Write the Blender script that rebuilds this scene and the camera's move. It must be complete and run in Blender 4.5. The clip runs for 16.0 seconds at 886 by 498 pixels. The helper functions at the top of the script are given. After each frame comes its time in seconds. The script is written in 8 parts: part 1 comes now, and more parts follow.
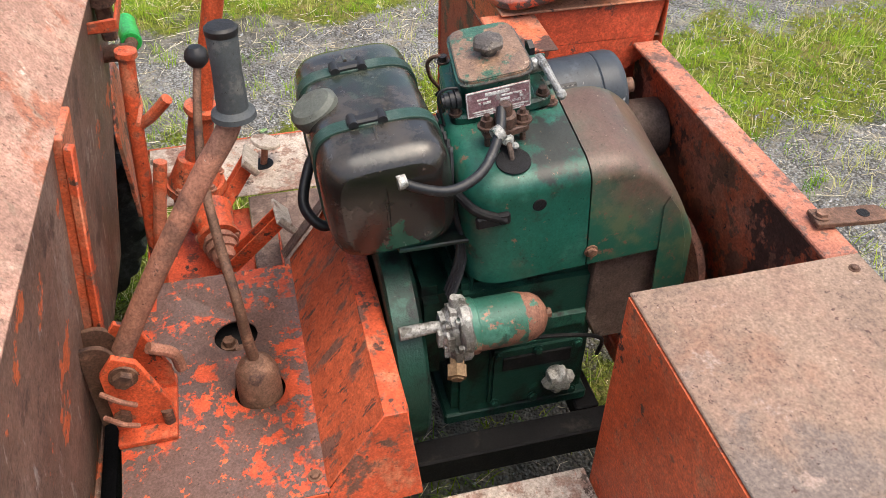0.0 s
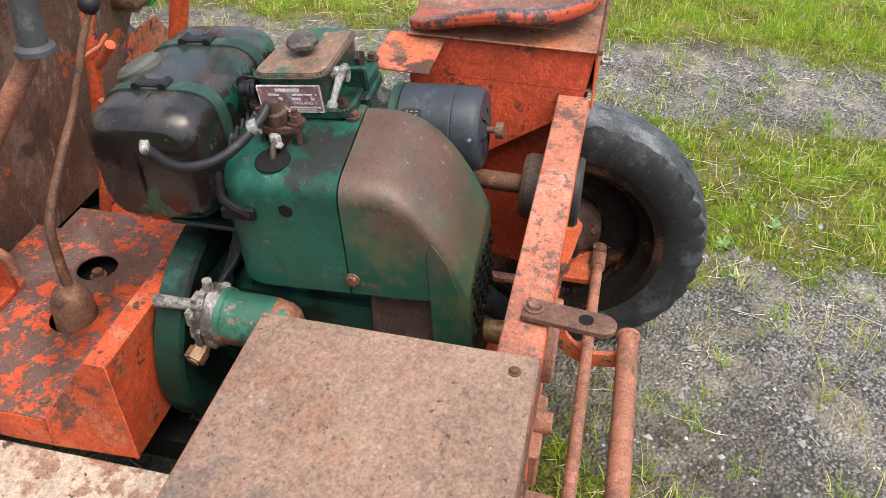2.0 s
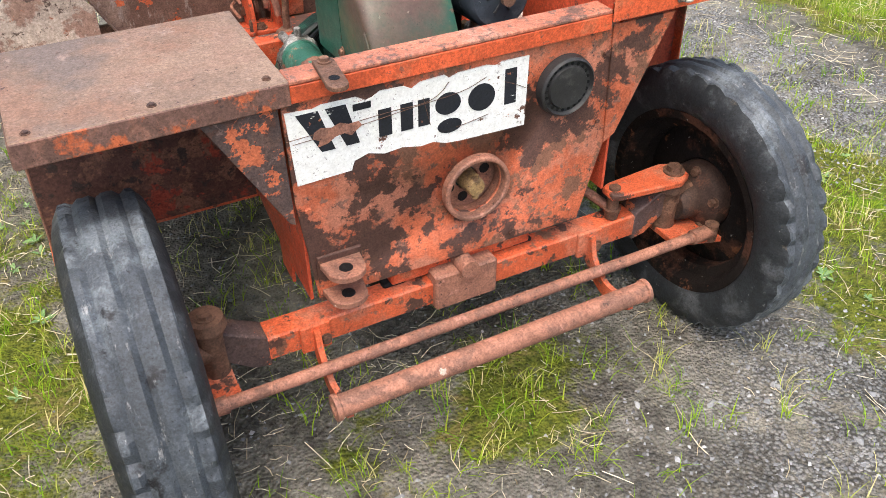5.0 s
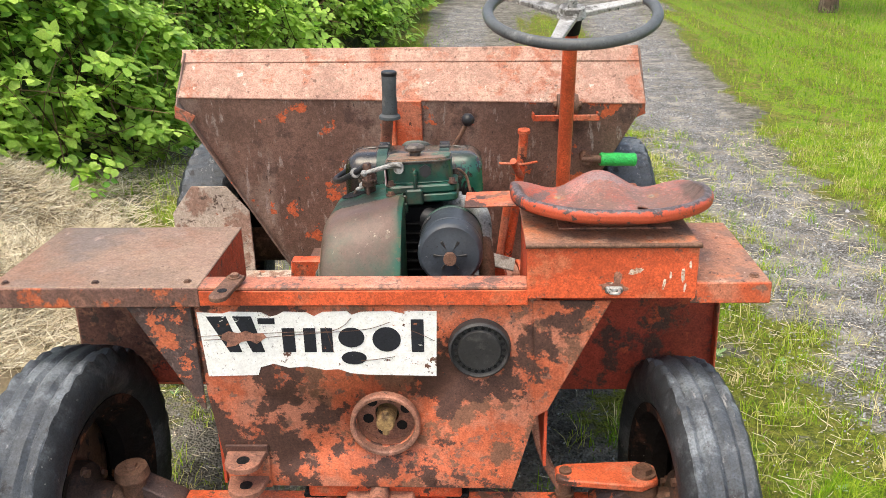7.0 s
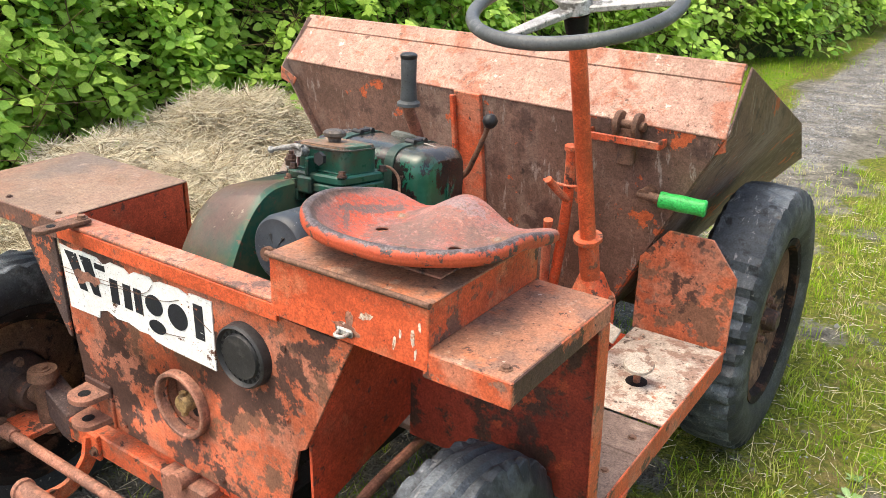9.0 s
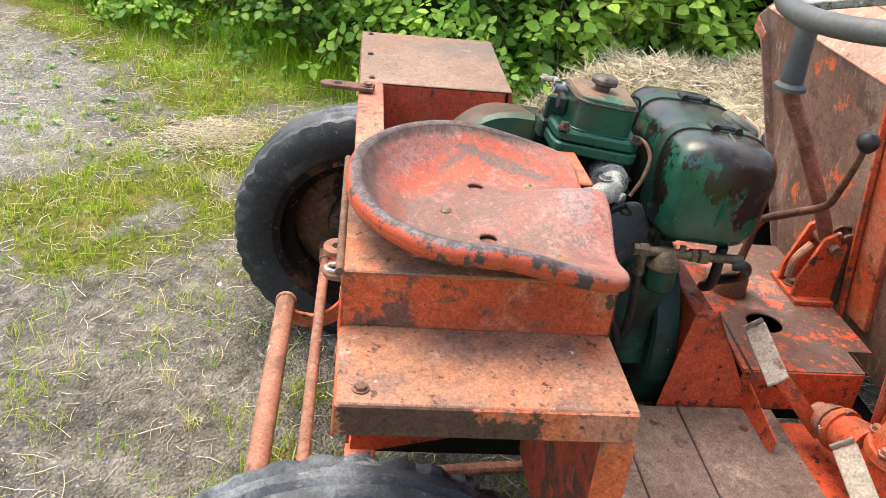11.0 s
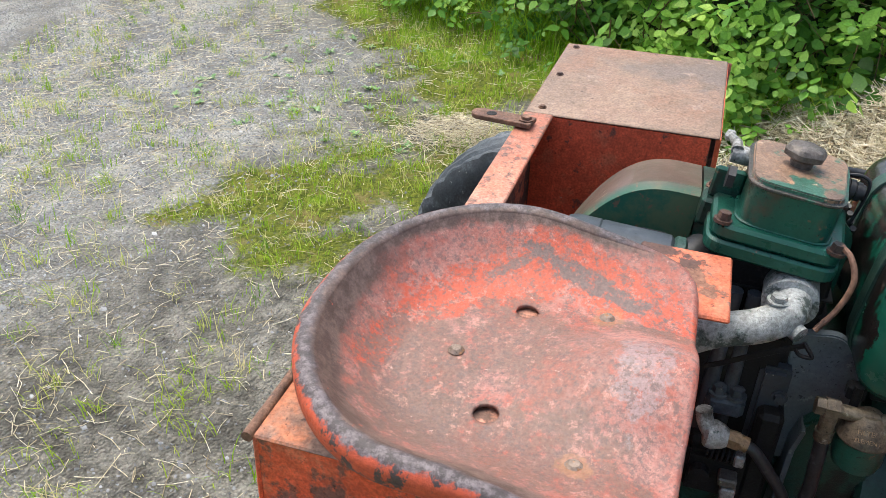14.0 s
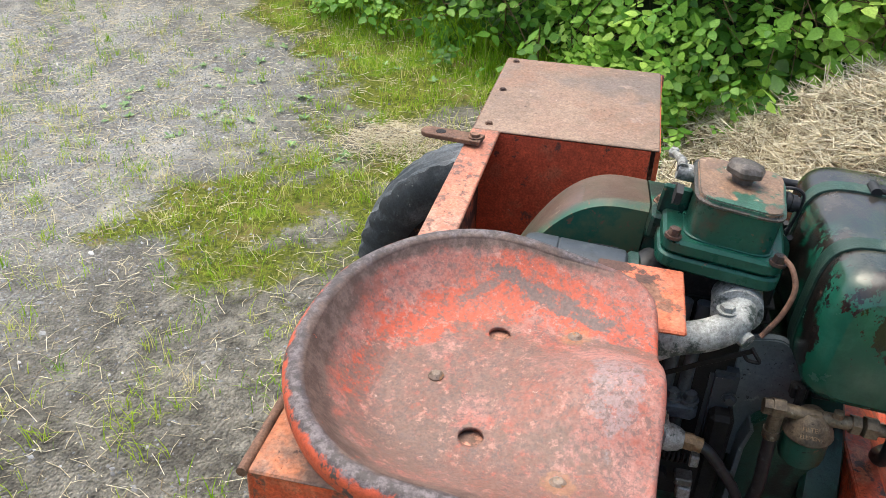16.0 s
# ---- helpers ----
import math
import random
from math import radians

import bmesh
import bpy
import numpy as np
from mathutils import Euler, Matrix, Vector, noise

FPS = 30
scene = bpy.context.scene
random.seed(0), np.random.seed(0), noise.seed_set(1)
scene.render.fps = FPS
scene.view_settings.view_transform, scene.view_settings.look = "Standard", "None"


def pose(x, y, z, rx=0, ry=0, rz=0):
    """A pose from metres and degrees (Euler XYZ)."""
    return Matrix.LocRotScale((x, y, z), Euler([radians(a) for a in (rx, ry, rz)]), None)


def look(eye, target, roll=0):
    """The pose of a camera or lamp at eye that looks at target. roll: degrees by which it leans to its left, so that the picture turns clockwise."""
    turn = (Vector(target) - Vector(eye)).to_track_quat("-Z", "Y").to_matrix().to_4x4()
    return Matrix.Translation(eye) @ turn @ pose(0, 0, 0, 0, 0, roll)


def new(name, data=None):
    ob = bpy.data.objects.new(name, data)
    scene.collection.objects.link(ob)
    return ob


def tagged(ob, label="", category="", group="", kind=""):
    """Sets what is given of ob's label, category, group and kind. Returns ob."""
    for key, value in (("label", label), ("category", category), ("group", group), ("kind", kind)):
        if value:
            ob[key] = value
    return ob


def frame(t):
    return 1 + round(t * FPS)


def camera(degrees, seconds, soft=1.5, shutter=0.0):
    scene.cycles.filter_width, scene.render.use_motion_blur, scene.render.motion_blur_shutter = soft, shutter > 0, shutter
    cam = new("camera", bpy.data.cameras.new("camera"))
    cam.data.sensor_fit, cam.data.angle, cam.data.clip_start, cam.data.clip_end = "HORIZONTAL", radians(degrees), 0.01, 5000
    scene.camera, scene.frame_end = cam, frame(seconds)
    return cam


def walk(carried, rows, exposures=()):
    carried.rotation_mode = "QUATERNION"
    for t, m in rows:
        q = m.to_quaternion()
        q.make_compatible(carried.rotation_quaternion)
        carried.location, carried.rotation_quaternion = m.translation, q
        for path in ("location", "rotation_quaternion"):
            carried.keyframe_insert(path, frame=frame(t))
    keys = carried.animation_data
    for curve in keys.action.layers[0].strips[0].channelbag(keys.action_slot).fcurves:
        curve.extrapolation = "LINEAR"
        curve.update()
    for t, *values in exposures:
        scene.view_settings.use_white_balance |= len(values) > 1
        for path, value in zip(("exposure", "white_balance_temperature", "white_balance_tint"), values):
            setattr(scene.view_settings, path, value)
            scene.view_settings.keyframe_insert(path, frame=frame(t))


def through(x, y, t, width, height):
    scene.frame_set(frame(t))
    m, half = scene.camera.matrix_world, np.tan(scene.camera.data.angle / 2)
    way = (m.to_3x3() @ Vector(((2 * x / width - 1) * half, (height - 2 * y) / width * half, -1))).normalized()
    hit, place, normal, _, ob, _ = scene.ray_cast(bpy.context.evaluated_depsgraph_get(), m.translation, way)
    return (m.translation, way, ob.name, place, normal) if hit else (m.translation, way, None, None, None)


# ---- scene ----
cam = camera(55.9, 16.0, soft=0.8)
PATH = [
    (0, (-0.989, 0.723, 1.544), (0.472, 0.348, 0.231), 0.6),
    (0.5, (-0.956, 0.61, 1.536), (0.585, 0.375, 0.284), -0.3),
    (1, (-1.052, 0.424, 1.499), (0.562, 0.393, 0.317), -1.3),
    (1.5, (-1.106, 0.197, 1.513), (0.478, 0.445, 0.318), -3.4),
    (2, (-0.975, -0.035, 1.489), (0.555, 0.289, 0.243), 1.0),
    (2.5, (-0.951, -0.286, 1.45), (0.472, 0.434, 0.244), 1.1),
    (3, (-0.937, -0.592, 1.427), (0.262, 0.45, 0.212), 1.8),
    (3.5, (-1.009, -0.805, 1.42), (0.029, 0.383, 0.19), 0.1),
    (3.7, (-1.029, -0.882, 1.44), (-0.023, 0.33, 0.208), -0.8),
    (5.8, (-0.268, -1.356, 1.39), (0.062, 0.263, 0.264), 0.2),
    (6, (-0.184, -1.432, 1.435), (0.016, 0.28, 0.42), -0.2),
    (6.5, (-0.001, -1.511, 1.489), (0.018, 0.329, 0.707), -1.5),
    (7, (0.185, -1.406, 1.46), (0.114, 0.45, 0.718), -1.1),
    (7.5, (0.406, -1.304, 1.454), (0.1, 0.522, 0.697), -3.3),
    (8, (0.734, -1.212, 1.415), (0.09, 0.522, 0.655), -2.4),
    (8.2, (0.839, -1.16, 1.419), (0.126, 0.548, 0.662), -2.8),
    (10.3, (1.432, -0.248, 1.377), (-0.17, 0.533, 0.469), 7.9),
    (10.5, (1.414, -0.18, 1.389), (-0.24, 0.449, 0.457), 6.8),
    (11, (1.369, -0.006, 1.372), (-0.373, 0.21, 0.414), 6.5),
    (11.5, (1.296, 0.194, 1.366), (-0.446, 0.015, 0.4), 4.7),
    (12, (1.129, 0.216, 1.347), (-0.576, -0.2, 0.388), 5.4),
    (12.5, (1.022, 0.209, 1.348), (-0.629, -0.328, 0.355), 3.8),
    (13, (0.998, 0.244, 1.351), (-0.641, -0.295, 0.34), 3.0),
    (13.5, (0.993, 0.238, 1.357), (-0.63, -0.295, 0.318), 1.9),
    (14, (0.995, 0.261, 1.37), (-0.633, -0.245, 0.324), 1.4),
    (14.5, (1.012, 0.257, 1.384), (-0.628, -0.207, 0.337), 1.1),
    (15, (1.022, 0.239, 1.393), (-0.631, -0.223, 0.366), 0.6),
    (15.5, (1.023, 0.23, 1.41), (-0.639, -0.185, 0.377), 1.1),
    (16, (1.018, 0.225, 1.408), (-0.654, -0.121, 0.366), 2.3),
]
walk(cam, [(t, look(e, g, r)) for t, e, g, r in PATH], exposures=[(0, 1.25, 6950, 9), (2.0, 1.15, 6950, 9), (3.0, 1.22, 6850, 9), (3.7, 1.3, 6750, 9), (6, 1.3, 6700, 9), (7.5, 1.35, 7250, 8), (8.2, 1.4, 7250, 8), (10.3, 1.65, 7250, 9), (11.5, 1.6, 7150, 8), (12.5, 1.35, 6800, 6), (14, 1.35, 6550, 5), (16, 1.35, 6700, 5)])

# ---- world and sun ----
world = bpy.data.worlds.new("sky")
scene.world = world
world.use_nodes = True
wn = world.node_tree
sky = wn.nodes.new("ShaderNodeTexSky")
sky.sky_type, sky.sun_disc = "NISHITA", False
sky.sun_elevation, sky.sun_rotation = radians(65), radians(214)
sky.air_density, sky.dust_density, sky.ozone_density = 1.0, 4.0, 1.0
wn.links.new(sky.outputs["Color"], wn.nodes["Background"].inputs["Color"])
wn.nodes["Background"].inputs["Strength"].default_value = 0.15
sun = new("sun", bpy.data.lights.new("sun", "SUN"))
sun.data.energy, sun.data.angle, sun.data.color = 1.15, radians(50), (1.0, 0.96, 0.9)
sun.matrix_world = look((-0.9, -0.6, 4.0), (0, 0, 0))


# ---- node helpers ----
def fresh(name):
    m = bpy.data.materials.new(name)
    m.use_nodes = True
    return m, m.node_tree, m.node_tree.nodes["Principled BSDF"]


def coords(nt):
    return nt.nodes.new("ShaderNodeTexCoord").outputs["Object"]


def grain(nt, scale, detail=5.0, rough=0.6, seed=0.0, stretch=(1, 1, 1)):
    """A noise value at real size; stretch squeezes it along an axis."""
    mp = nt.nodes.new("ShaderNodeMapping")
    mp.inputs["Location"].default_value = (seed * 3.1, seed * 1.7, seed * 2.3)
    mp.inputs["Scale"].default_value = stretch
    n = nt.nodes.new("ShaderNodeTexNoise")
    n.inputs["Scale"].default_value, n.inputs["Detail"].default_value = scale, detail
    n.inputs["Roughness"].default_value = rough
    nt.links.new(coords(nt), mp.inputs["Vector"])
    nt.links.new(mp.outputs["Vector"], n.inputs["Vector"])
    return n.outputs["Fac"]


def ramp(nt, value, lo, hi):
    r = nt.nodes.new("ShaderNodeMapRange")
    r.inputs["From Min"].default_value, r.inputs["From Max"].default_value = lo, hi
    r.interpolation_type = "SMOOTHSTEP"
    nt.links.new(value, r.inputs["Value"])
    return r.outputs["Result"]


def blend(nt, a, b, fac, mode="MIX"):
    x = nt.nodes.new("ShaderNodeMix")
    x.data_type, x.blend_type = "RGBA", mode
    for sock, v in ((x.inputs[6], a), (x.inputs[7], b), (x.inputs[0], fac)):
        if isinstance(v, (tuple, list)):
            sock.default_value = (*v, 1)
        elif isinstance(v, (int, float)):
            sock.default_value = v
        else:
            nt.links.new(v, sock)
    return x.outputs[2]


def bump(nt, bsdf, height, strength, distance=0.002):
    b = nt.nodes.new("ShaderNodeBump")
    b.inputs["Strength"].default_value, b.inputs["Distance"].default_value = strength, distance
    nt.links.new(height, b.inputs["Height"])
    nt.links.new(b.outputs["Normal"], bsdf.inputs["Normal"])


def worn(name, base, layers, rough=0.6, metal=0.0, relief=0.35, seed=0.0, shade=0.25, gloss=0.35, grit=0.8):
    """A painted or bare surface. layers: (colour, noise scale, lo, hi[, stretch]) laid one over the other."""
    m, nt, b = fresh(name)
    col = blend(nt, tuple(c * (1 - shade) for c in base), tuple(min(1, c * (1 + shade)) for c in base), ramp(nt, grain(nt, 6, 4, 0.6, seed), 0.3, 0.7))
    for i, (c, scale, lo, hi, *st) in enumerate(layers):
        g = grain(nt, scale, 8, 0.68, seed + 1.7 * (i + 1), st[0] if st else (1, 1, 1))
        col = blend(nt, col, c, ramp(nt, g, lo, hi))
    fine = grain(nt, 240, 4, 0.7, seed)
    specks = ramp(nt, grain(nt, 150, 7, 0.78, seed + 8), 0.60, 0.65)
    col = blend(nt, col, blend(nt, col, (0.26, 0.22, 0.22), 1.0, "MULTIPLY"), specks)
    col = blend(nt, col, blend(nt, (0.58, 0.56, 0.54), (1.32, 1.32, 1.32), ramp(nt, fine, 0.28, 0.72)), grit, "MULTIPLY")
    col = blend(nt, col, blend(nt, (0.74, 0.72, 0.71), (1.2, 1.2, 1.2), ramp(nt, grain(nt, 70, 6, 0.7, seed + 6), 0.3, 0.7)), grit, "MULTIPLY")
    nt.links.new(col, b.inputs["Base Color"])
    rr = nt.nodes.new("ShaderNodeMapRange")
    rr.inputs["To Min"].default_value, rr.inputs["To Max"].default_value = max(0.05, rough - 0.14), min(1, rough + 0.16)
    nt.links.new(grain(nt, 30, 5, 0.6, seed + 9), rr.inputs["Value"])
    nt.links.new(rr.outputs["Result"], b.inputs["Roughness"])
    b.inputs["Metallic"].default_value = metal
    b.inputs["Specular IOR Level"].default_value = gloss
    hsum = nt.nodes.new("ShaderNodeMath")
    hsum.operation = "ADD"
    nt.links.new(fine, hsum.inputs[0])
    nt.links.new(grain(nt, 45, 6, 0.65, seed + 4), hsum.inputs[1])
    bump(nt, b, hsum.outputs[0], relief)
    return m


RUST = (0.085, 0.042, 0.032)
RUST_L = (0.20, 0.095, 0.060)
M = {}
M["orange"] = worn("orange_paint", (0.53, 0.105, 0.042), [((0.49, 0.175, 0.105), 9, 0.48, 0.64), ((0.24, 0.12, 0.085), 45, 0.58, 0.64), (RUST_L, 14, 0.58, 0.63), (RUST, 11, 0.58, 0.61)], 0.55, seed=1)
M["rail"] = worn("faded_orange_rail", (0.43, 0.158, 0.100), [((0.47, 0.235, 0.17), 11, 0.52, 0.64), ((0.46, 0.095, 0.04), 8, 0.58, 0.62), ((0.19, 0.105, 0.08), 50, 0.53, 0.60), ((0.15, 0.085, 0.068), 14, 0.56, 0.62)], 0.58, seed=41)
M["bright"] = worn("bright_orange_paint", (0.53, 0.088, 0.034), [((0.50, 0.16, 0.085), 13, 0.52, 0.64), ((0.24, 0.085, 0.055), 48, 0.575, 0.62), ((0.16, 0.075, 0.055), 9, 0.585, 0.63), (RUST, 22, 0.60, 0.63)], 0.5, seed=2)
M["panel"] = worn("weathered_orange_panel", (0.50, 0.125, 0.058), [((0.46, 0.175, 0.11), 7, 0.46, 0.60), ((0.22, 0.11, 0.08), 38, 0.55, 0.62), (RUST_L, 12, 0.54, 0.58), (RUST, 6.5, 0.525, 0.555), ((0.05, 0.035, 0.03), 40, 0.62, 0.66)], 0.62, seed=3)
M["eaten"] = worn("rust_eaten_plate", (0.078, 0.052, 0.048), [((0.125, 0.075, 0.06), 18, 0.50, 0.62), ((0.17, 0.115, 0.10), 60, 0.60, 0.66), ((0.50, 0.135, 0.062), 7, 0.565, 0.575), (RUST, 26, 0.585, 0.61)], 0.65, relief=0.6, seed=61)
M["deck"] = worn("faded_rusty_deck", (0.222, 0.149, 0.107), [((0.25, 0.158, 0.113), 12, 0.5, 0.60), ((0.160, 0.122, 0.102), 3.2, 0.49, 0.60), ((0.232, 0.132, 0.088), 5, 0.54, 0.66), ((0.29, 0.21, 0.17), 26, 0.60, 0.68), (RUST, 70, 0.635, 0.66), ((0.5, 0.4, 0.34), 90, 0.67, 0.70)], 0.46, seed=4)
M["lid"] = worn("rust_mottled_orange_lid", (0.36, 0.165, 0.100), [((0.215, 0.125, 0.092), 5.5, 0.50, 0.62), ((0.44, 0.15, 0.07), 9, 0.52, 0.62), ((0.215, 0.118, 0.085), 6, 0.50, 0.62), ((0.40, 0.25, 0.18), 22, 0.58, 0.66), (RUST, 50, 0.60, 0.65), ((0.62, 0.5, 0.42), 40, 0.66, 0.68)], 0.6, seed=42)
M["cover"] = worn("scuffed_orange_cover", (0.50, 0.080, 0.033), [((0.115, 0.078, 0.069), 30, 0.485, 0.505), ((0.135, 0.082, 0.070), 5.5, 0.49, 0.53), ((0.62, 0.13, 0.05), 60, 0.60, 0.63), ((0.08, 0.055, 0.05), 34, 0.64, 0.68)], 0.5, seed=5)
M["skip"] = worn("rusted_skip_steel", (0.158, 0.092, 0.070), [((0.225, 0.160, 0.130), 5, 0.48, 0.62, (1, 1, 0.35)), ((0.090, 0.054, 0.045), 9, 0.55, 0.64), ((0.28, 0.225, 0.20), 50, 0.575, 0.64, (1, 1, 0.18)), ((0.50, 0.115, 0.045), 7, 0.590, 0.600), ((0.05, 0.035, 0.03), 45, 0.64, 0.68, (1, 1, 0.3))], 0.58, seed=6)
M["band"] = worn("pale_sunfaded_orange", (0.385, 0.225, 0.172), [((0.33, 0.135, 0.085), 10, 0.52, 0.60), ((0.42, 0.28, 0.215), 16, 0.53, 0.63), ((0.30, 0.20, 0.15), 60, 0.56, 0.64), ((0.58, 0.46, 0.39), 26, 0.63, 0.68), ((0.17, 0.095, 0.07), 42, 0.61, 0.65)], 0.72, seed=7)
M["foot"] = worn("whitened_footplate", (0.44, 0.37, 0.31), [((0.28, 0.18, 0.14), 16, 0.50, 0.57), ((0.36, 0.15, 0.09), 24, 0.60, 0.66), ((0.10, 0.07, 0.055), 38, 0.58, 0.63)], 0.85, relief=0.7, seed=8)
M["brown_foot"] = worn("dirty_brown_footplate", (0.165, 0.115, 0.095), [((0.30, 0.225, 0.185), 10, 0.54, 0.68), ((0.10, 0.07, 0.06), 18, 0.56, 0.64)], 0.85, seed=9)
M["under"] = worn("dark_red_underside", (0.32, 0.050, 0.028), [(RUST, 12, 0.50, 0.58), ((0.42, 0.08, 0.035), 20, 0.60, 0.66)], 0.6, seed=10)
M["redwall"] = worn("deep_red_bay_paint", (0.55, 0.085, 0.038), [((0.50, 0.12, 0.06), 10, 0.56, 0.70), ((0.16, 0.055, 0.04), 26, 0.60, 0.65), ((0.55, 0.45, 0.38), 70, 0.70, 0.72)], 0.5, seed=43)
M["rustlip"] = worn("rubbed_rusty_edge", (0.13, 0.07, 0.055), [((0.22, 0.11, 0.08), 30, 0.50, 0.60), ((0.46, 0.115, 0.045), 5, 0.50, 0.54), ((0.06, 0.04, 0.035), 22, 0.58, 0.66)], 0.6, seed=44)
M["inner"] = worn("flaking_rusty_inside", (0.10, 0.045, 0.035), [((0.19, 0.09, 0.06), 22, 0.50, 0.58), ((0.28, 0.05, 0.03), 9, 0.57, 0.61), ((0.045, 0.03, 0.026), 30, 0.56, 0.63)], 0.8, relief=1.0, seed=45)
M["green"] = worn("dark_green_engine_paint", (0.007, 0.058, 0.040), [((0.020, 0.100, 0.072), 12, 0.54, 0.66), ((0.045, 0.040, 0.028), 7, 0.54, 0.64), ((0.010, 0.020, 0.016), 9, 0.54, 0.62), ((0.12, 0.07, 0.045), 30, 0.63, 0.67)], 0.30, relief=0.2, seed=13, grit=0.3)
M["oily"] = worn("oily_green_casting", (0.008, 0.040, 0.029), [((0.016, 0.080, 0.056), 14, 0.55, 0.64), ((0.006, 0.008, 0.007), 8, 0.50, 0.60), ((0.16, 0.15, 0.12), 60, 0.67, 0.70)], 0.38, relief=0.5, seed=14, grit=0.3)
M["cowl"] = worn("green_cowl_sheet", (0.009, 0.078, 0.054), [((0.028, 0.125, 0.090), 9, 0.52, 0.68), ((0.115, 0.105, 0.075), 5, 0.57, 0.70), ((0.022, 0.026, 0.022), 6, 0.575, 0.64), ((0.15, 0.085, 0.055), 40, 0.62, 0.66), ((0.34, 0.33, 0.28), 34, 0.675, 0.69)], 0.36, relief=0.16, seed=15, grit=0.35)
def heat_browned():
    m = worn("heat_browned_cowl", (0.120, 0.070, 0.054), [((0.15, 0.115, 0.085), 14, 0.58, 0.68), ((0.055, 0.036, 0.032), 8, 0.56, 0.68), ((0.24, 0.19, 0.14), 60, 0.64, 0.67)], 0.38, relief=0.12, seed=16, grit=0.4)
    nt = m.node_tree
    b = nt.nodes["Principled BSDF"]
    brown = b.inputs["Base Color"].links[0].from_socket
    xyz = nt.nodes.new("ShaderNodeSeparateXYZ")
    nt.links.new(coords(nt), xyz.inputs[0])
    wob = nt.nodes.new("ShaderNodeMath")
    wob.operation = "MULTIPLY_ADD"
    wob.inputs[1].default_value = 0.22
    nt.links.new(grain(nt, 9, 8, 0.7, 3), wob.inputs[0])
    side = nt.nodes.new("ShaderNodeMath")
    side.operation = "MAXIMUM"
    side.inputs[1].default_value = 0.005
    nt.links.new(xyz.outputs["X"], side.inputs[0])
    less = nt.nodes.new("ShaderNodeMath")
    less.operation = "MULTIPLY_ADD"
    less.inputs[1].default_value = -1.1
    nt.links.new(side.outputs[0], less.inputs[0])
    nt.links.new(xyz.outputs["Z"], less.inputs[2])
    flank = nt.nodes.new("ShaderNodeMath")
    flank.operation = "MULTIPLY"
    flank.inputs[1].default_value = 24.0
    nt.links.new(side.outputs[0], flank.inputs[0])
    steep = nt.nodes.new("ShaderNodeMath")
    steep.operation = "POWER"
    steep.inputs[1].default_value = 4.0
    nt.links.new(flank.outputs[0], steep.inputs[0])
    cooler = nt.nodes.new("ShaderNodeMath")
    cooler.operation = "MULTIPLY_ADD"
    cooler.inputs[1].default_value = -0.13
    nt.links.new(steep.outputs[0], cooler.inputs[0])
    nt.links.new(less.outputs[0], cooler.inputs[2])
    less = cooler
    rear = nt.nodes.new("ShaderNodeMath")
    rear.operation = "MULTIPLY_ADD"
    rear.inputs[1].default_value = -0.55
    nt.links.new(xyz.outputs["Y"], rear.inputs[0])
    nt.links.new(less.outputs[0], rear.inputs[2])
    nt.links.new(rear.outputs[0], wob.inputs[2])
    paint = blend(nt, (0.012, 0.080, 0.052), (0.070, 0.10, 0.055), ramp(nt, grain(nt, 12, 8, 0.7, 5), 0.46, 0.64))
    paint = blend(nt, paint, (0.13, 0.075, 0.05), ramp(nt, grain(nt, 60, 7, 0.75, 6), 0.58, 0.64))
    nt.links.new(blend(nt, paint, brown, ramp(nt, wob.outputs[0], 0.735, 0.870)), b.inputs["Base Color"])
    return m


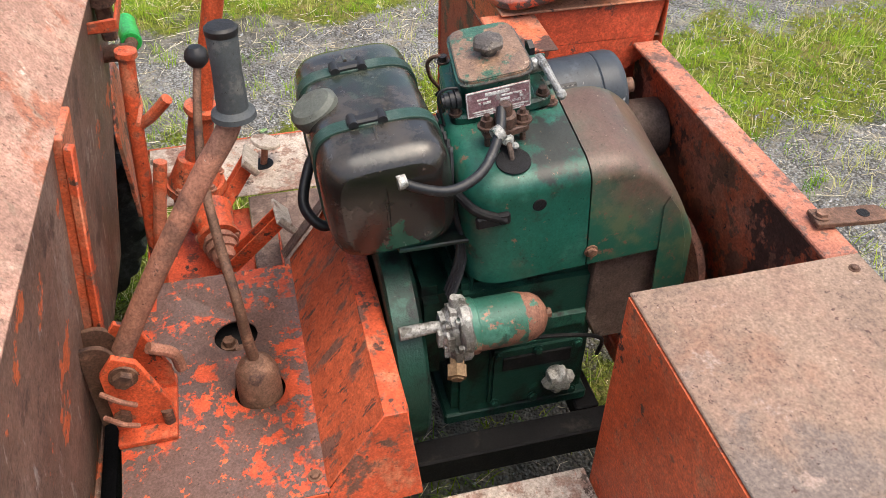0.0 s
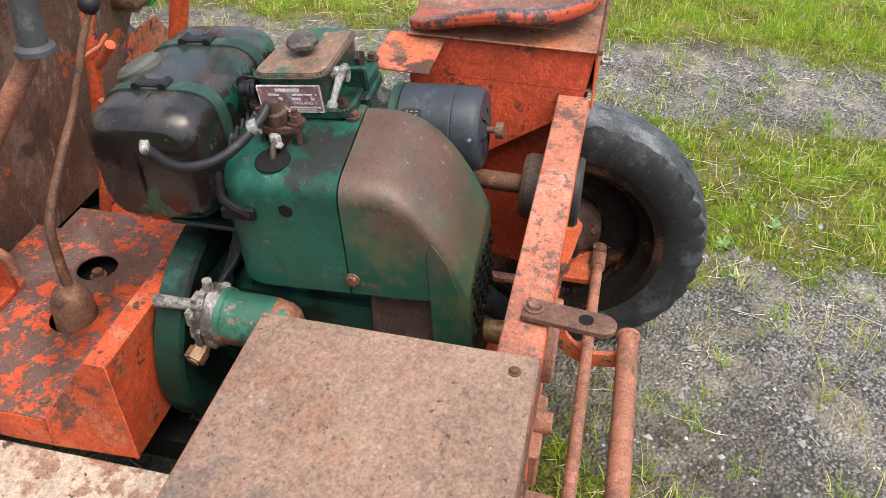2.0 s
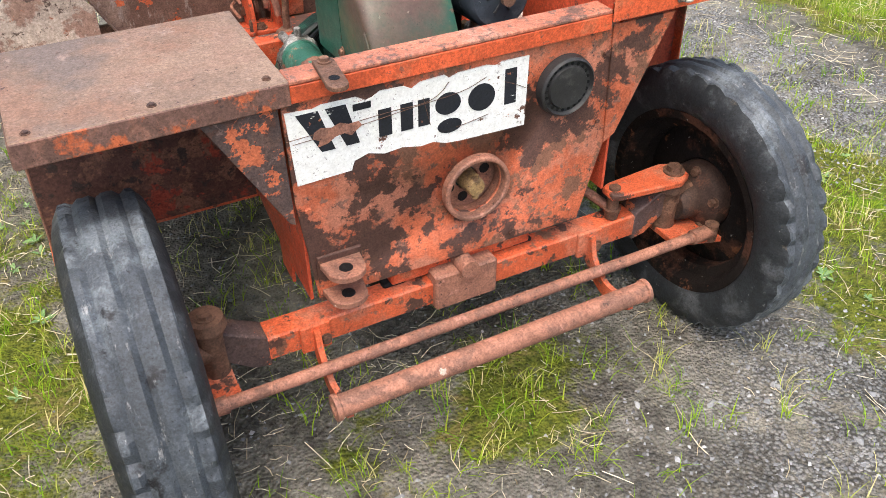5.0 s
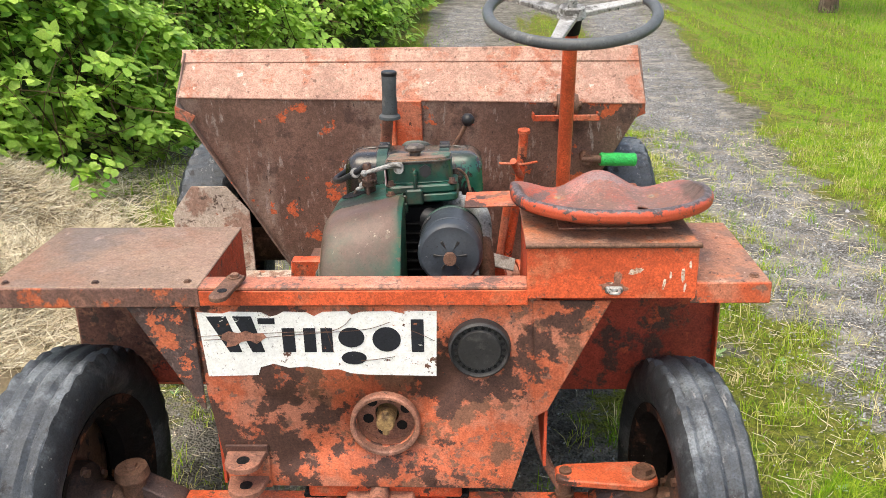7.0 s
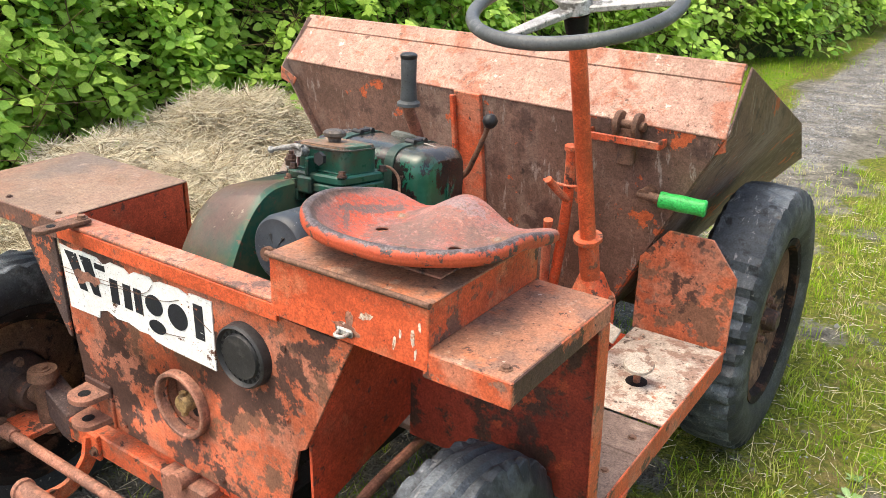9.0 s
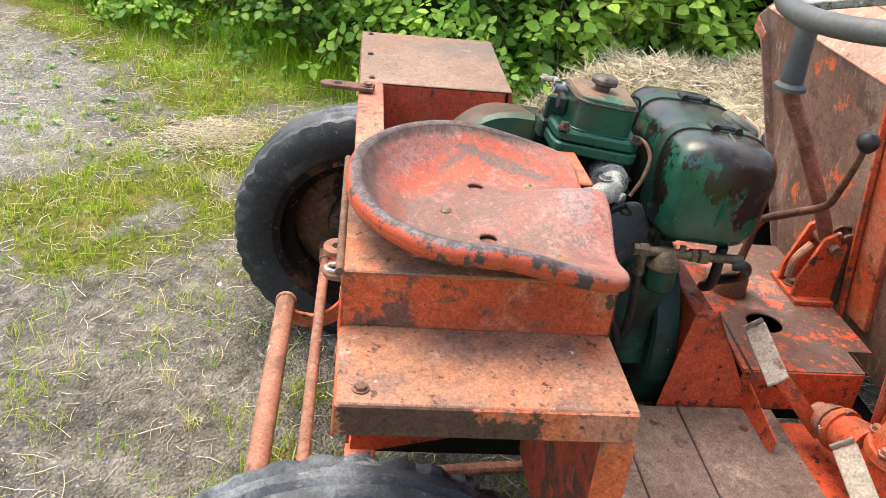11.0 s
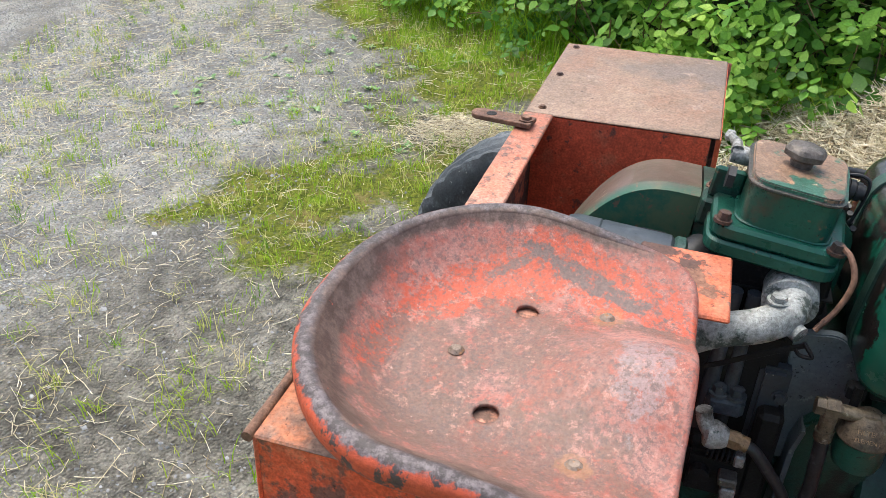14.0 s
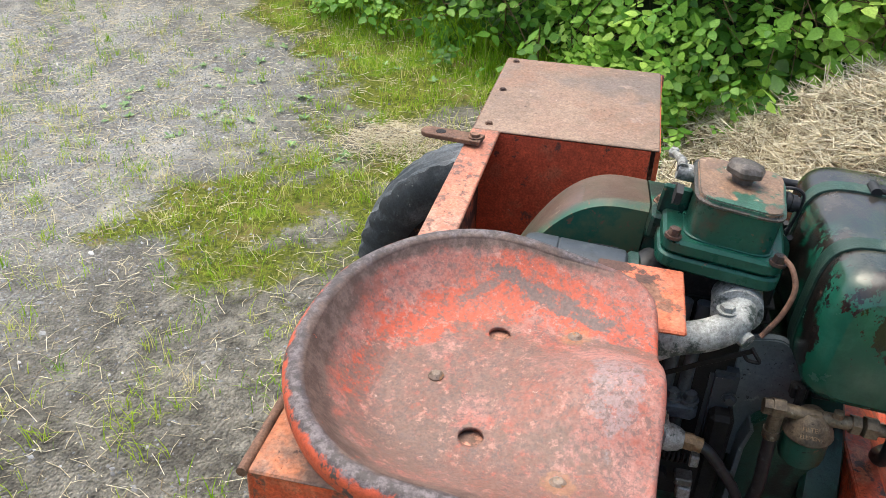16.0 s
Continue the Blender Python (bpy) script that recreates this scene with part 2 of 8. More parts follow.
M["hot"] = heat_browned()
def oily_tank():
    m = worn("oil_blackened_tank", (0.014, 0.012, 0.011), [((0.045, 0.034, 0.030), 8, 0.52, 0.64), ((0.085, 0.062, 0.052), 24, 0.60, 0.66), ((0.005, 0.005, 0.005), 10, 0.56, 0.62)], 0.22, relief=0.10, seed=17, gloss=0.55, grit=0.25)
    nt = m.node_tree
    b = nt.nodes["Principled BSDF"]
    black = b.inputs["Base Color"].links[0].from_socket
    xyz = nt.nodes.new("ShaderNodeSeparateXYZ")
    nt.links.new(coords(nt), xyz.inputs[0])
    wob = nt.nodes.new("ShaderNodeMath")
    wob.operation = "MULTIPLY_ADD"
    wob.inputs[1].default_value = 0.42
    nt.links.new(xyz.outputs["X"], wob.inputs[0])
    nt.links.new(grain(nt, 9, 9, 0.72, 4, (1, 1, 0.7)), wob.inputs[2])
    paint = blend(nt, (0.006, 0.070, 0.043), (0.018, 0.105, 0.070), ramp(nt, grain(nt, 14, 6, 0.7, 5), 0.42, 0.66))
    # green shows again low on the sides; the top is browned
    foot = nt.nodes.new("ShaderNodeMapRange")
    foot.inputs["From Min"].default_value, foot.inputs["From Max"].default_value = 0.845, 0.775
    foot.inputs["To Max"].default_value = 0.15
    nt.links.new(xyz.outputs["Z"], foot.inputs["Value"])
    low = nt.nodes.new("ShaderNodeMath")
    nt.links.new(wob.outputs[0], low.inputs[0])
    nt.links.new(foot.outputs[0], low.inputs[1])
    top = nt.nodes.new("ShaderNodeMapRange")
    top.inputs["From Min"].default_value, top.inputs["From Max"].default_value = 0.918, 0.944
    top.inputs["To Max"].default_value = 0.85
    nt.links.new(xyz.outputs["Z"], top.inputs["Value"])
    skin = blend(nt, black, paint, ramp(nt, low.outputs[0], 0.562, 0.568))
    sooty = blend(nt, (0.020, 0.019, 0.017), (0.062, 0.052, 0.042), ramp(nt, grain(nt, 16, 8, 0.7, 6), 0.40, 0.62))
    nt.links.new(blend(nt, skin, sooty, top.outputs[0]), b.inputs["Base Color"])
    return m


M["tank"] = oily_tank()
M["lidtop"] = worn("rust_stained_green_lid", (0.215, 0.135, 0.092), [((0.13, 0.085, 0.065), 12, 0.50, 0.62), ((0.33, 0.19, 0.115), 22, 0.54, 0.62), ((0.035, 0.105, 0.072), 7, 0.535, 0.565), ((0.44, 0.33, 0.24), 60, 0.62, 0.66), ((0.08, 0.045, 0.035), 50, 0.62, 0.66)], 0.42, seed=18)
M["rubber"] = worn("weathered_tyre_rubber", (0.058, 0.068, 0.080), [((0.150, 0.172, 0.192), 7, 0.47, 0.60), ((0.24, 0.245, 0.25), 18, 0.59, 0.66, (3.5, 1, 1)), ((0.10, 0.085, 0.065), 5, 0.62, 0.72), ((0.014, 0.014, 0.016), 14, 0.57, 0.66)], 0.5, relief=0.8, seed=19)
M["sidewall"] = worn("black_tyre_wall", (0.026, 0.030, 0.034), [((0.080, 0.088, 0.096), 9, 0.50, 0.64), ((0.16, 0.16, 0.155), 60, 0.64, 0.68), ((0.10, 0.085, 0.07), 14, 0.63, 0.70)], 0.55, relief=0.5, seed=119, gloss=0.3)
M["black"] = worn("black_plastic", (0.016, 0.016, 0.018), [((0.05, 0.05, 0.05), 40, 0.60, 0.72)], 0.45, relief=0.15, seed=20)
M["grip"] = worn("grey_rubber_grip", (0.055, 0.062, 0.066), [((0.11, 0.11, 0.105), 22, 0.56, 0.68)], 0.6, seed=21, grit=0.3)
M["olive"] = worn("olive_grey_cap", (0.085, 0.092, 0.078), [((0.15, 0.155, 0.13), 22, 0.54, 0.66), ((0.05, 0.05, 0.045), 12, 0.55, 0.66)], 0.55, seed=62, grit=0.4)
M["canister"] = worn("blue_black_canister", (0.036, 0.044, 0.054), [((0.07, 0.08, 0.092), 16, 0.54, 0.68), ((0.018, 0.02, 0.024), 9, 0.56, 0.66), ((0.3, 0.3, 0.3), 34, 0.655, 0.665)], 0.42, relief=0.1, seed=22, grit=0.3)
M["rust"] = worn("bare_rusty_steel", (0.14, 0.075, 0.05), [((0.24, 0.13, 0.085), 24, 0.52, 0.64), ((0.06, 0.035, 0.03), 14, 0.55, 0.66)], 0.65, metal=0.15, relief=0.6, seed=23)
M["tube"] = worn("rusty_orange_tube", (0.34, 0.155, 0.105), [((0.21, 0.105, 0.075), 14, 0.48, 0.58), ((0.56, 0.44, 0.37), 11, 0.655, 0.67), ((0.42, 0.20, 0.15), 24, 0.58, 0.66), ((0.09, 0.05, 0.04), 50, 0.62, 0.66)], 0.65, relief=0.5, seed=24)
M["rimsteel"] = worn("rusty_rim_and_shaded_disc", (0.014, 0.011, 0.010), [((0.075, 0.036, 0.024), 7, 0.50, 0.58), ((0.17, 0.070, 0.036), 16, 0.60, 0.66), ((0.30, 0.29, 0.27), 60, 0.67, 0.69)], 0.8, relief=0.6, seed=25, gloss=0.12)
M["dish"] = worn("rusty_wheel_disc", (0.13, 0.072, 0.045), [((0.22, 0.125, 0.075), 9, 0.50, 0.60), ((0.022, 0.018, 0.017), 7, 0.53, 0.60), ((0.26, 0.24, 0.21), 55, 0.66, 0.69)], 0.8, relief=0.6, seed=125, gloss=0.15)
M["hubrust"] = worn("greasy_rusty_hub", (0.060, 0.034, 0.025), [((0.15, 0.060, 0.035), 20, 0.54, 0.64), ((0.018, 0.015, 0.014), 12, 0.54, 0.64)], 0.65, relief=0.5, seed=126)
M["alloy"] = worn("dull_cast_alloy", (0.36, 0.36, 0.345), [((0.11, 0.105, 0.095), 16, 0.50, 0.58), ((0.60, 0.61, 0.60), 34, 0.58, 0.66), ((0.03, 0.06, 0.045), 40, 0.62, 0.66)], 0.5, metal=0.3, relief=0.6, seed=26)
M["chalk"] = worn("chalky_white_metal", (0.33, 0.34, 0.33), [((0.22, 0.235, 0.23), 14, 0.48, 0.60), ((0.07, 0.09, 0.08), 22, 0.54, 0.60), ((0.04, 0.09, 0.06), 30, 0.62, 0.68)], 0.65, relief=0.7, seed=27)
M["white"] = worn("chipped_white_sign", (0.80, 0.80, 0.77), [((0.66, 0.62, 0.54), 12, 0.60, 0.70), ((0.42, 0.15, 0.075), 14, 0.645, 0.652, (1, 1, 2)), ((0.13, 0.06, 0.04), 17, 0.655, 0.665), ((0.3, 0.26, 0.22), 60, 0.66, 0.69)], 0.5, relief=0.1, seed=28, shade=0.04, grit=0.25)
M["ink"] = worn("black_sign_ink", (0.014, 0.016, 0.022), [((0.72, 0.72, 0.68), 20, 0.655, 0.662, (1, 1, 2)), ((0.40, 0.14, 0.07), 18, 0.66, 0.667)], 0.5, relief=0.1, seed=28)
M["brass"] = worn("tarnished_brass", (0.22, 0.145, 0.080), [((0.10, 0.068, 0.045), 24, 0.48, 0.60), ((0.36, 0.32, 0.26), 14, 0.6, 0.68)], 0.5, metal=0.3, seed=30)
M["filterhead"] = worn("dull_cast_brass", (0.150, 0.118, 0.080), [((0.075, 0.058, 0.042), 24, 0.48, 0.60), ((0.26, 0.235, 0.19), 30, 0.6, 0.68)], 0.42, metal=0.3, seed=67)
M["rivet"] = worn("browned_rivet", (0.24, 0.18, 0.14), [((0.33, 0.16, 0.07), 90, 0.50, 0.60), ((0.10, 0.075, 0.06), 120, 0.56, 0.64)], 0.45, metal=0.2, seed=68)
M["scar"] = worn("bare_filler_scar", (0.66, 0.56, 0.47), [((0.50, 0.24, 0.15), 60, 0.52, 0.60), ((0.3, 0.2, 0.15), 120, 0.6, 0.66)], 0.7, relief=0.2, seed=69)
M["lidrim"] = worn("rubbed_dark_lid_rim", (0.050, 0.052, 0.046), [((0.085, 0.072, 0.062), 20, 0.50, 0.62), ((0.020, 0.085, 0.062), 9, 0.55, 0.62), ((0.13, 0.075, 0.05), 50, 0.60, 0.66)], 0.38, relief=0.25, seed=66)
M["plate"] = worn("faded_maker_plate", (0.36, 0.20, 0.22), [((0.5, 0.46, 0.45), 40, 0.52, 0.66)], 0.35, metal=0.3, relief=0.1, seed=31)
M["plate_ink"] = worn("plate_lettering", (0.58, 0.56, 0.55), [((0.28, 0.10, 0.13), 90, 0.56, 0.6)], 0.4, relief=0.1, seed=32)
M["plastic_green"] = worn("bright_green_plastic", (0.025, 0.42, 0.085), [((0.05, 0.55, 0.15), 20, 0.6, 0.7)], 0.35, relief=0.05, seed=33, shade=0.08)
M["wheelgrey"] = worn("grey_steering_rim", (0.075, 0.082, 0.085), [((0.14, 0.145, 0.145), 18, 0.55, 0.68)], 0.45, relief=0.1, seed=34, grit=0.3)
M["dark"] = worn("oily_black_iron", (0.008, 0.008, 0.009), [((0.03, 0.027, 0.024), 22, 0.58, 0.68)], 0.6, gloss=0.2, relief=0.5, seed=35)
M["hose"] = worn("black_rubber_hose", (0.018, 0.019, 0.022), [((0.06, 0.062, 0.066), 30, 0.58, 0.7)], 0.4, relief=0.15, seed=36)
M["pad"] = worn("bare_pedal_pad", (0.36, 0.31, 0.26), [((0.20, 0.13, 0.10), 26, 0.54, 0.62)], 0.7, relief=0.4, seed=37)

M["shroud"] = worn("grey_blue_shroud", (0.105, 0.125, 0.135), [((0.065, 0.078, 0.085), 10, 0.52, 0.66), ((0.20, 0.22, 0.22), 40, 0.60, 0.68), ((0.015, 0.016, 0.018), 70, 0.62, 0.65)], 0.36, relief=0.15, seed=46, grit=0.3)
M["speckled"] = worn("red_paint_with_black_specks", (0.55, 0.085, 0.034), [((0.58, 0.13, 0.06), 14, 0.54, 0.64), ((0.16, 0.05, 0.035), 30, 0.57, 0.61), ((0.035, 0.025, 0.022), 42, 0.60, 0.63), ((0.03, 0.022, 0.02), 12, 0.62, 0.65)], 0.5, seed=47)
M["cover_slope"] = worn("scuffed_orange_slope", (0.50, 0.105, 0.045), [((0.20, 0.10, 0.075), 7, 0.54, 0.60, (3, 1, 1)), ((0.10, 0.06, 0.05), 30, 0.58, 0.62, (3, 1, 1)), ((0.58, 0.12, 0.05), 40, 0.62, 0.66)], 0.55, seed=48)


M["hole_floor"] = worn("lid_seen_through_hole", (0.44, 0.20, 0.135), [((0.14, 0.08, 0.06), 40, 0.50, 0.60)], 0.7, seed=54)
M["dog"] = worn("dull_yellow_bronze", (0.36, 0.235, 0.11), [((0.16, 0.10, 0.06), 30, 0.52, 0.62), ((0.46, 0.36, 0.22), 20, 0.6, 0.68)], 0.5, metal=0.2, seed=55)
M["drum"] = worn("sooty_brown_drum", (0.095, 0.066, 0.054), [((0.15, 0.11, 0.09), 14, 0.52, 0.64), ((0.05, 0.035, 0.03), 9, 0.54, 0.64)], 0.7, relief=0.4, seed=56)
M["bowl"] = worn("rusty_canister_end", (0.165, 0.075, 0.052), [((0.26, 0.125, 0.085), 24, 0.52, 0.62), ((0.05, 0.15, 0.11), 16, 0.56, 0.585), ((0.075, 0.04, 0.03), 30, 0.60, 0.66)], 0.6, relief=0.5, seed=57)
M["darkrust"] = worn("dark_oily_rust", (0.075, 0.042, 0.032), [((0.13, 0.075, 0.055), 30, 0.54, 0.64), ((0.025, 0.018, 0.016), 20, 0.54, 0.62), ((0.40, 0.41, 0.40), 40, 0.66, 0.69)], 0.5, metal=0.1, relief=0.6, seed=58)
M["cap"] = worn("sooty_black_cap", (0.028, 0.028, 0.029), [((0.055, 0.053, 0.052), 20, 0.55, 0.66), ((0.016, 0.016, 0.016), 12, 0.56, 0.66)], 0.5, relief=0.2, seed=59, grit=0.4)
M["pale_ink"] = worn("pale_label_print", (0.50, 0.49, 0.44), [((0.22, 0.21, 0.19), 90, 0.54, 0.62)], 0.5, relief=0.05, seed=60, grit=0.3)
M["strap"] = worn("dull_green_strap", (0.020, 0.054, 0.042), [((0.055, 0.085, 0.070), 20, 0.50, 0.62), ((0.04, 0.033, 0.03), 14, 0.56, 0.64)], 0.45, seed=49, grit=0.3)
M["capmetal"] = worn("dark_pitted_cap", (0.11, 0.095, 0.085), [((0.20, 0.17, 0.15), 40, 0.55, 0.64), ((0.06, 0.045, 0.04), 26, 0.56, 0.64)], 0.5, metal=0.2, seed=50)
M["filter"] = worn("green_canister_paint", (0.028, 0.115, 0.082), [((0.06, 0.18, 0.135), 12, 0.52, 0.62), ((0.17, 0.085, 0.06), 12, 0.515, 0.53), ((0.30, 0.15, 0.10), 30, 0.59, 0.65), ((0.02, 0.06, 0.045), 10, 0.60, 0.66)], 0.45, relief=0.3, seed=51, grit=0.3)
M["flaked"] = worn("orange_paint_with_pale_flakes", (0.56, 0.105, 0.040), [((0.52, 0.17, 0.09), 13, 0.52, 0.66), ((0.26, 0.09, 0.06), 50, 0.59, 0.64), (RUST, 22, 0.61, 0.64), ((0.52, 0.50, 0.42), 9, 0.665, 0.675)], 0.5, seed=52)
M["flap"] = worn("bright_orange_flap", (0.58, 0.100, 0.038), [((0.52, 0.15, 0.075), 13, 0.54, 0.68), ((0.26, 0.09, 0.06), 50, 0.61, 0.66), ((0.20, 0.10, 0.07), 10, 0.64, 0.67), ((0.72, 0.62, 0.54), 16, 0.665, 0.68, (1.5, 1, 0.35))], 0.45, seed=53)


def seat_paint():
    """Pan seat: rubbed grey-brown rolled edge, orange paint left outside it and in the hollow, worn pale where one sits."""
    m, nt, b = fresh("worn_seat_paint")
    at = nt.nodes.new("ShaderNodeAttribute")
    at.attribute_name = "edge"

    def math2(op, a, c):
        n = nt.nodes.new("ShaderNodeMath")
        n.operation = op
        for sock, v in ((n.inputs[0], a), (n.inputs[1], c)):
            if isinstance(v, (int, float)):
                sock.default_value = v
            else:
                nt.links.new(v, sock)
        return n.outputs[0]

    def spot(x, y, rx, ry, turn, wob):
        """1 inside an oval with an uneven edge, 0 outside."""
        mp = nt.nodes.new("ShaderNodeMapping")
        mp.vector_type = "TEXTURE"
        mp.inputs["Location"].default_value = (x, y, 0.93)
        mp.inputs["Rotation"].default_value = (0, 0, radians(turn))
        mp.inputs["Scale"].default_value = (rx, ry, 0.2)
        nt.links.new(coords(nt), mp.inputs["Vector"])
        ln = nt.nodes.new("ShaderNodeVectorMath")
        ln.operation = "LENGTH"
        nt.links.new(mp.outputs["Vector"], ln.inputs[0])
        d = math2("ADD", ln.outputs["Value"], math2("MULTIPLY", math2("SUBTRACT", wob, 0.5), 2.6))
        return math2("MULTIPLY", ramp(nt, d, 1.12, 0.86), ramp(nt, grain(nt, 120, 8, 0.78, x * 40), 0.36, 0.50))
    n1, n2, n3 = grain(nt, 22, 8, 0.72, 1), grain(nt, 60, 8, 0.72, 2), grain(nt, 130, 9, 0.80, 3)

    def lay(col, tint, mask, share=1.0):
        return blend(nt, col, tint, math2("MULTIPLY", mask, share))
    col = blend(nt, (0.300, 0.088, 0.060), (0.315, 0.145, 0.120), ramp(nt, n1, 0.40, 0.60))
    # paint left whole along the back wall and in the hollow
    for x, y, rx, ry, turn in ((0.325, 0.215, 0.030, 0.085, -14), (0.350, 0.115, 0.030, 0.075, 28), (0.455, 0.047, 0.070, 0.013, -4), (0.395, 0.070, 0.025, 0.030, 30)):
        col = lay(col, (0.43, 0.076, 0.036), spot(x, y, rx, ry, turn, n1))
    # rubbed to grey-brown steel
    for x, y, rx, ry, turn, share in ((0.490, 0.085, 0.085, 0.055, 10, 0.85), (0.410, 0.150, 0.060, 0.045, 0, 0.75), (0.550, 0.165, 0.050, 0.110, 0, 0.80), (0.455, 0.200, 0.070, 0.050, 0, 0.50), (0.375, 0.262, 0.018, 0.040, 0, 0.85)):
        col = lay(col, (0.145, 0.090, 0.068), spot(x, y, rx, ry, turn, n2), share)
    col = lay(col, (0.235, 0.200, 0.205), spot(0.455, 0.262, 0.050, 0.024, 0, n2), 0.65)
    col = lay(col, (0.38, 0.185, 0.155), spot(0.400, 0.250, 0.022, 0.030, 0, n1), 0.7)
    # pin-head rust all over, thicker in places
    col = lay(col, (0.46, 0.23, 0.185), ramp(nt, grain(nt, 52, 9, 0.80, 27), 0.555, 0.60), 0.55)
    col = lay(col, (0.120, 0.078, 0.066), ramp(nt, grain(nt, 68, 10, 0.84, 28), 0.550, 0.58), 0.60)
    col = lay(col, (0.130, 0.086, 0.074), ramp(nt, n3, 0.525, 0.565), 0.75)
    col = lay(col, (0.150, 0.105, 0.092), math2("MULTIPLY", ramp(nt, grain(nt, 260, 6, 0.8, 5), 0.54, 0.60), ramp(nt, n1, 0.44, 0.62)), 0.75)
    col = lay(col, (0.50, 0.32, 0.27), ramp(nt, grain(nt, 75, 9, 0.80, 17), 0.635, 0.66), 0.75)
    # long bare scrape with a shorter one beside it
    col = lay(col, (0.125, 0.088, 0.078), spot(0.322, 0.205, 0.0105, 0.088, -17, n2), 0.95)
    col = lay(col, (0.135, 0.092, 0.080), spot(0.318, 0.128, 0.005, 0.030, 38, n2), 0.9)
    for x, y in ((0.550, 0.226), (0.359, 0.222)):
        col = lay(col, (0.36, 0.17, 0.07), spot(x, y, 0.014, 0.014, 0, n2), 0.4)
    e = math2("ADD", at.outputs["Fac"], math2("MULTIPLY", math2("SUBTRACT", n1, 0.5), 0.14))
    rear = nt.nodes.new("ShaderNodeSeparateXYZ")
    nt.links.new(coords(nt), rear.inputs[0])
    back = ramp(nt, rear.outputs["Y"], 0.285, 0.215)
    far = ramp(nt, rear.outputs["X"], 0.33, 0.42)
    inner = math2("ADD", math2("MULTIPLY", ramp(nt, e, 0.785, 0.850), far), math2("MULTIPLY", ramp(nt, e, 0.870, 0.915), math2("SUBTRACT", 1.0, far)))
    edge = blend(nt, (0.075, 0.046, 0.036), (0.140, 0.092, 0.074), ramp(nt, n2, 0.42, 0.60))
    edge = lay(edge, (0.42, 0.090, 0.045), ramp(nt, grain(nt, 30, 9, 0.76, 19), 0.62, 0.65))
    crest = blend(nt, (0.050, 0.038, 0.038), (0.150, 0.122, 0.126), ramp(nt, grain(nt, 85, 8, 0.78, 7), 0.44, 0.60))
    edge = blend(nt, edge, crest, ramp(nt, e, 0.930, 0.965))
    col = blend(nt, col, edge, math2("MULTIPLY", inner, back))
    outer = ramp(nt, math2("ADD", at.outputs["Fac"], math2("MULTIPLY", math2("SUBTRACT", n2, 0.5), 0.10)), 0.990, 1.005)
    skirt = blend(nt, (0.43, 0.072, 0.032), (0.060, 0.042, 0.040), ramp(nt, n1, 0.51, 0.54))
    col = blend(nt, col, skirt, outer)
    col = blend(nt, col, blend(nt, (0.74, 0.72, 0.71), (1.18, 1.18, 1.18), ramp(nt, grain(nt, 300, 4, 0.7, 8), 0.3, 0.7)), 0.8, "MULTIPLY")
    nt.links.new(col, b.inputs["Base Color"])
    b.inputs["Roughness"].default_value = 0.50
    b.inputs["Specular IOR Level"].default_value = 0.35
    bump(nt, b, math2("ADD", grain(nt, 230, 5, 0.7, 9), n2), 0.35)
    return m


M["seat"] = seat_paint()


# ---- mesh helpers ----
def rbox(bm, x0, x1, y0, y1, z0, z1, bev=0.003, seg=1):
    b2 = bmesh.new()
    bmesh.ops.create_cube(b2, size=1, matrix=Matrix.LocRotScale(((x0 + x1) / 2, (y0 + y1) / 2, (z0 + z1) / 2), None, (abs(x1 - x0), abs(y1 - y0), abs(z1 - z0))))
    if bev:
        bmesh.ops.bevel(b2, geom=b2.edges[:], offset=bev, segments=seg, affect="EDGES")
    join(bm, b2)


def join(bm, other, m=None):
    if m is not None:
        bmesh.ops.transform(other, matrix=m, verts=other.verts)
    me = bpy.data.meshes.new("tmp")
    other.to_mesh(me)
    other.free()
    bm.from_mesh(me)
    bpy.data.meshes.remove(me)


def prism(bm, pts, axis, a, b, bev=0.0, seg=1):
    """A flat polygon of 2D points, drawn out along an axis from a to b."""
    put = {"x": lambda p, h: (h, p[0], p[1]), "y": lambda p, h: (p[0], h, p[1]), "z": lambda p, h: (p[0], p[1], h)}[axis]
    b2 = bmesh.new()
    lo, hi = [b2.verts.new(put(p, a)) for p in pts], [b2.verts.new(put(p, b)) for p in pts]
    b2.faces.new(lo), b2.faces.new(hi)
    for i in range(len(pts)):
        j = (i + 1) % len(pts)
        b2.faces.new((lo[i], lo[j], hi[j], hi[i]))
    bmesh.ops.recalc_face_normals(b2, faces=b2.faces)
    if bev:
        bmesh.ops.bevel(b2, geom=b2.edges[:], offset=bev, segments=seg, affect="EDGES")
    join(bm, b2)


def slab(bm, quad, thick):
    """A sheet of any four or more corners in space, with thickness against its normal."""
    v = [Vector(p) for p in quad]
    n = (v[1] - v[0]).cross(v[2] - v[0]).normalized() * thick
    b2 = bmesh.new()
    lo, hi = [b2.verts.new(p - n) for p in v], [b2.verts.new(p) for p in v]
    b2.faces.new(lo), b2.faces.new(hi)
    for i in range(len(v)):
        j = (i + 1) % len(v)
        b2.faces.new((lo[i], lo[j], hi[j], hi[i]))
    bmesh.ops.recalc_face_normals(b2, faces=b2.faces)
    bmesh.ops.bevel(b2, geom=b2.edges[:], offset=min(0.002, thick * 0.4), segments=1, affect="EDGES")
    join(bm, b2)


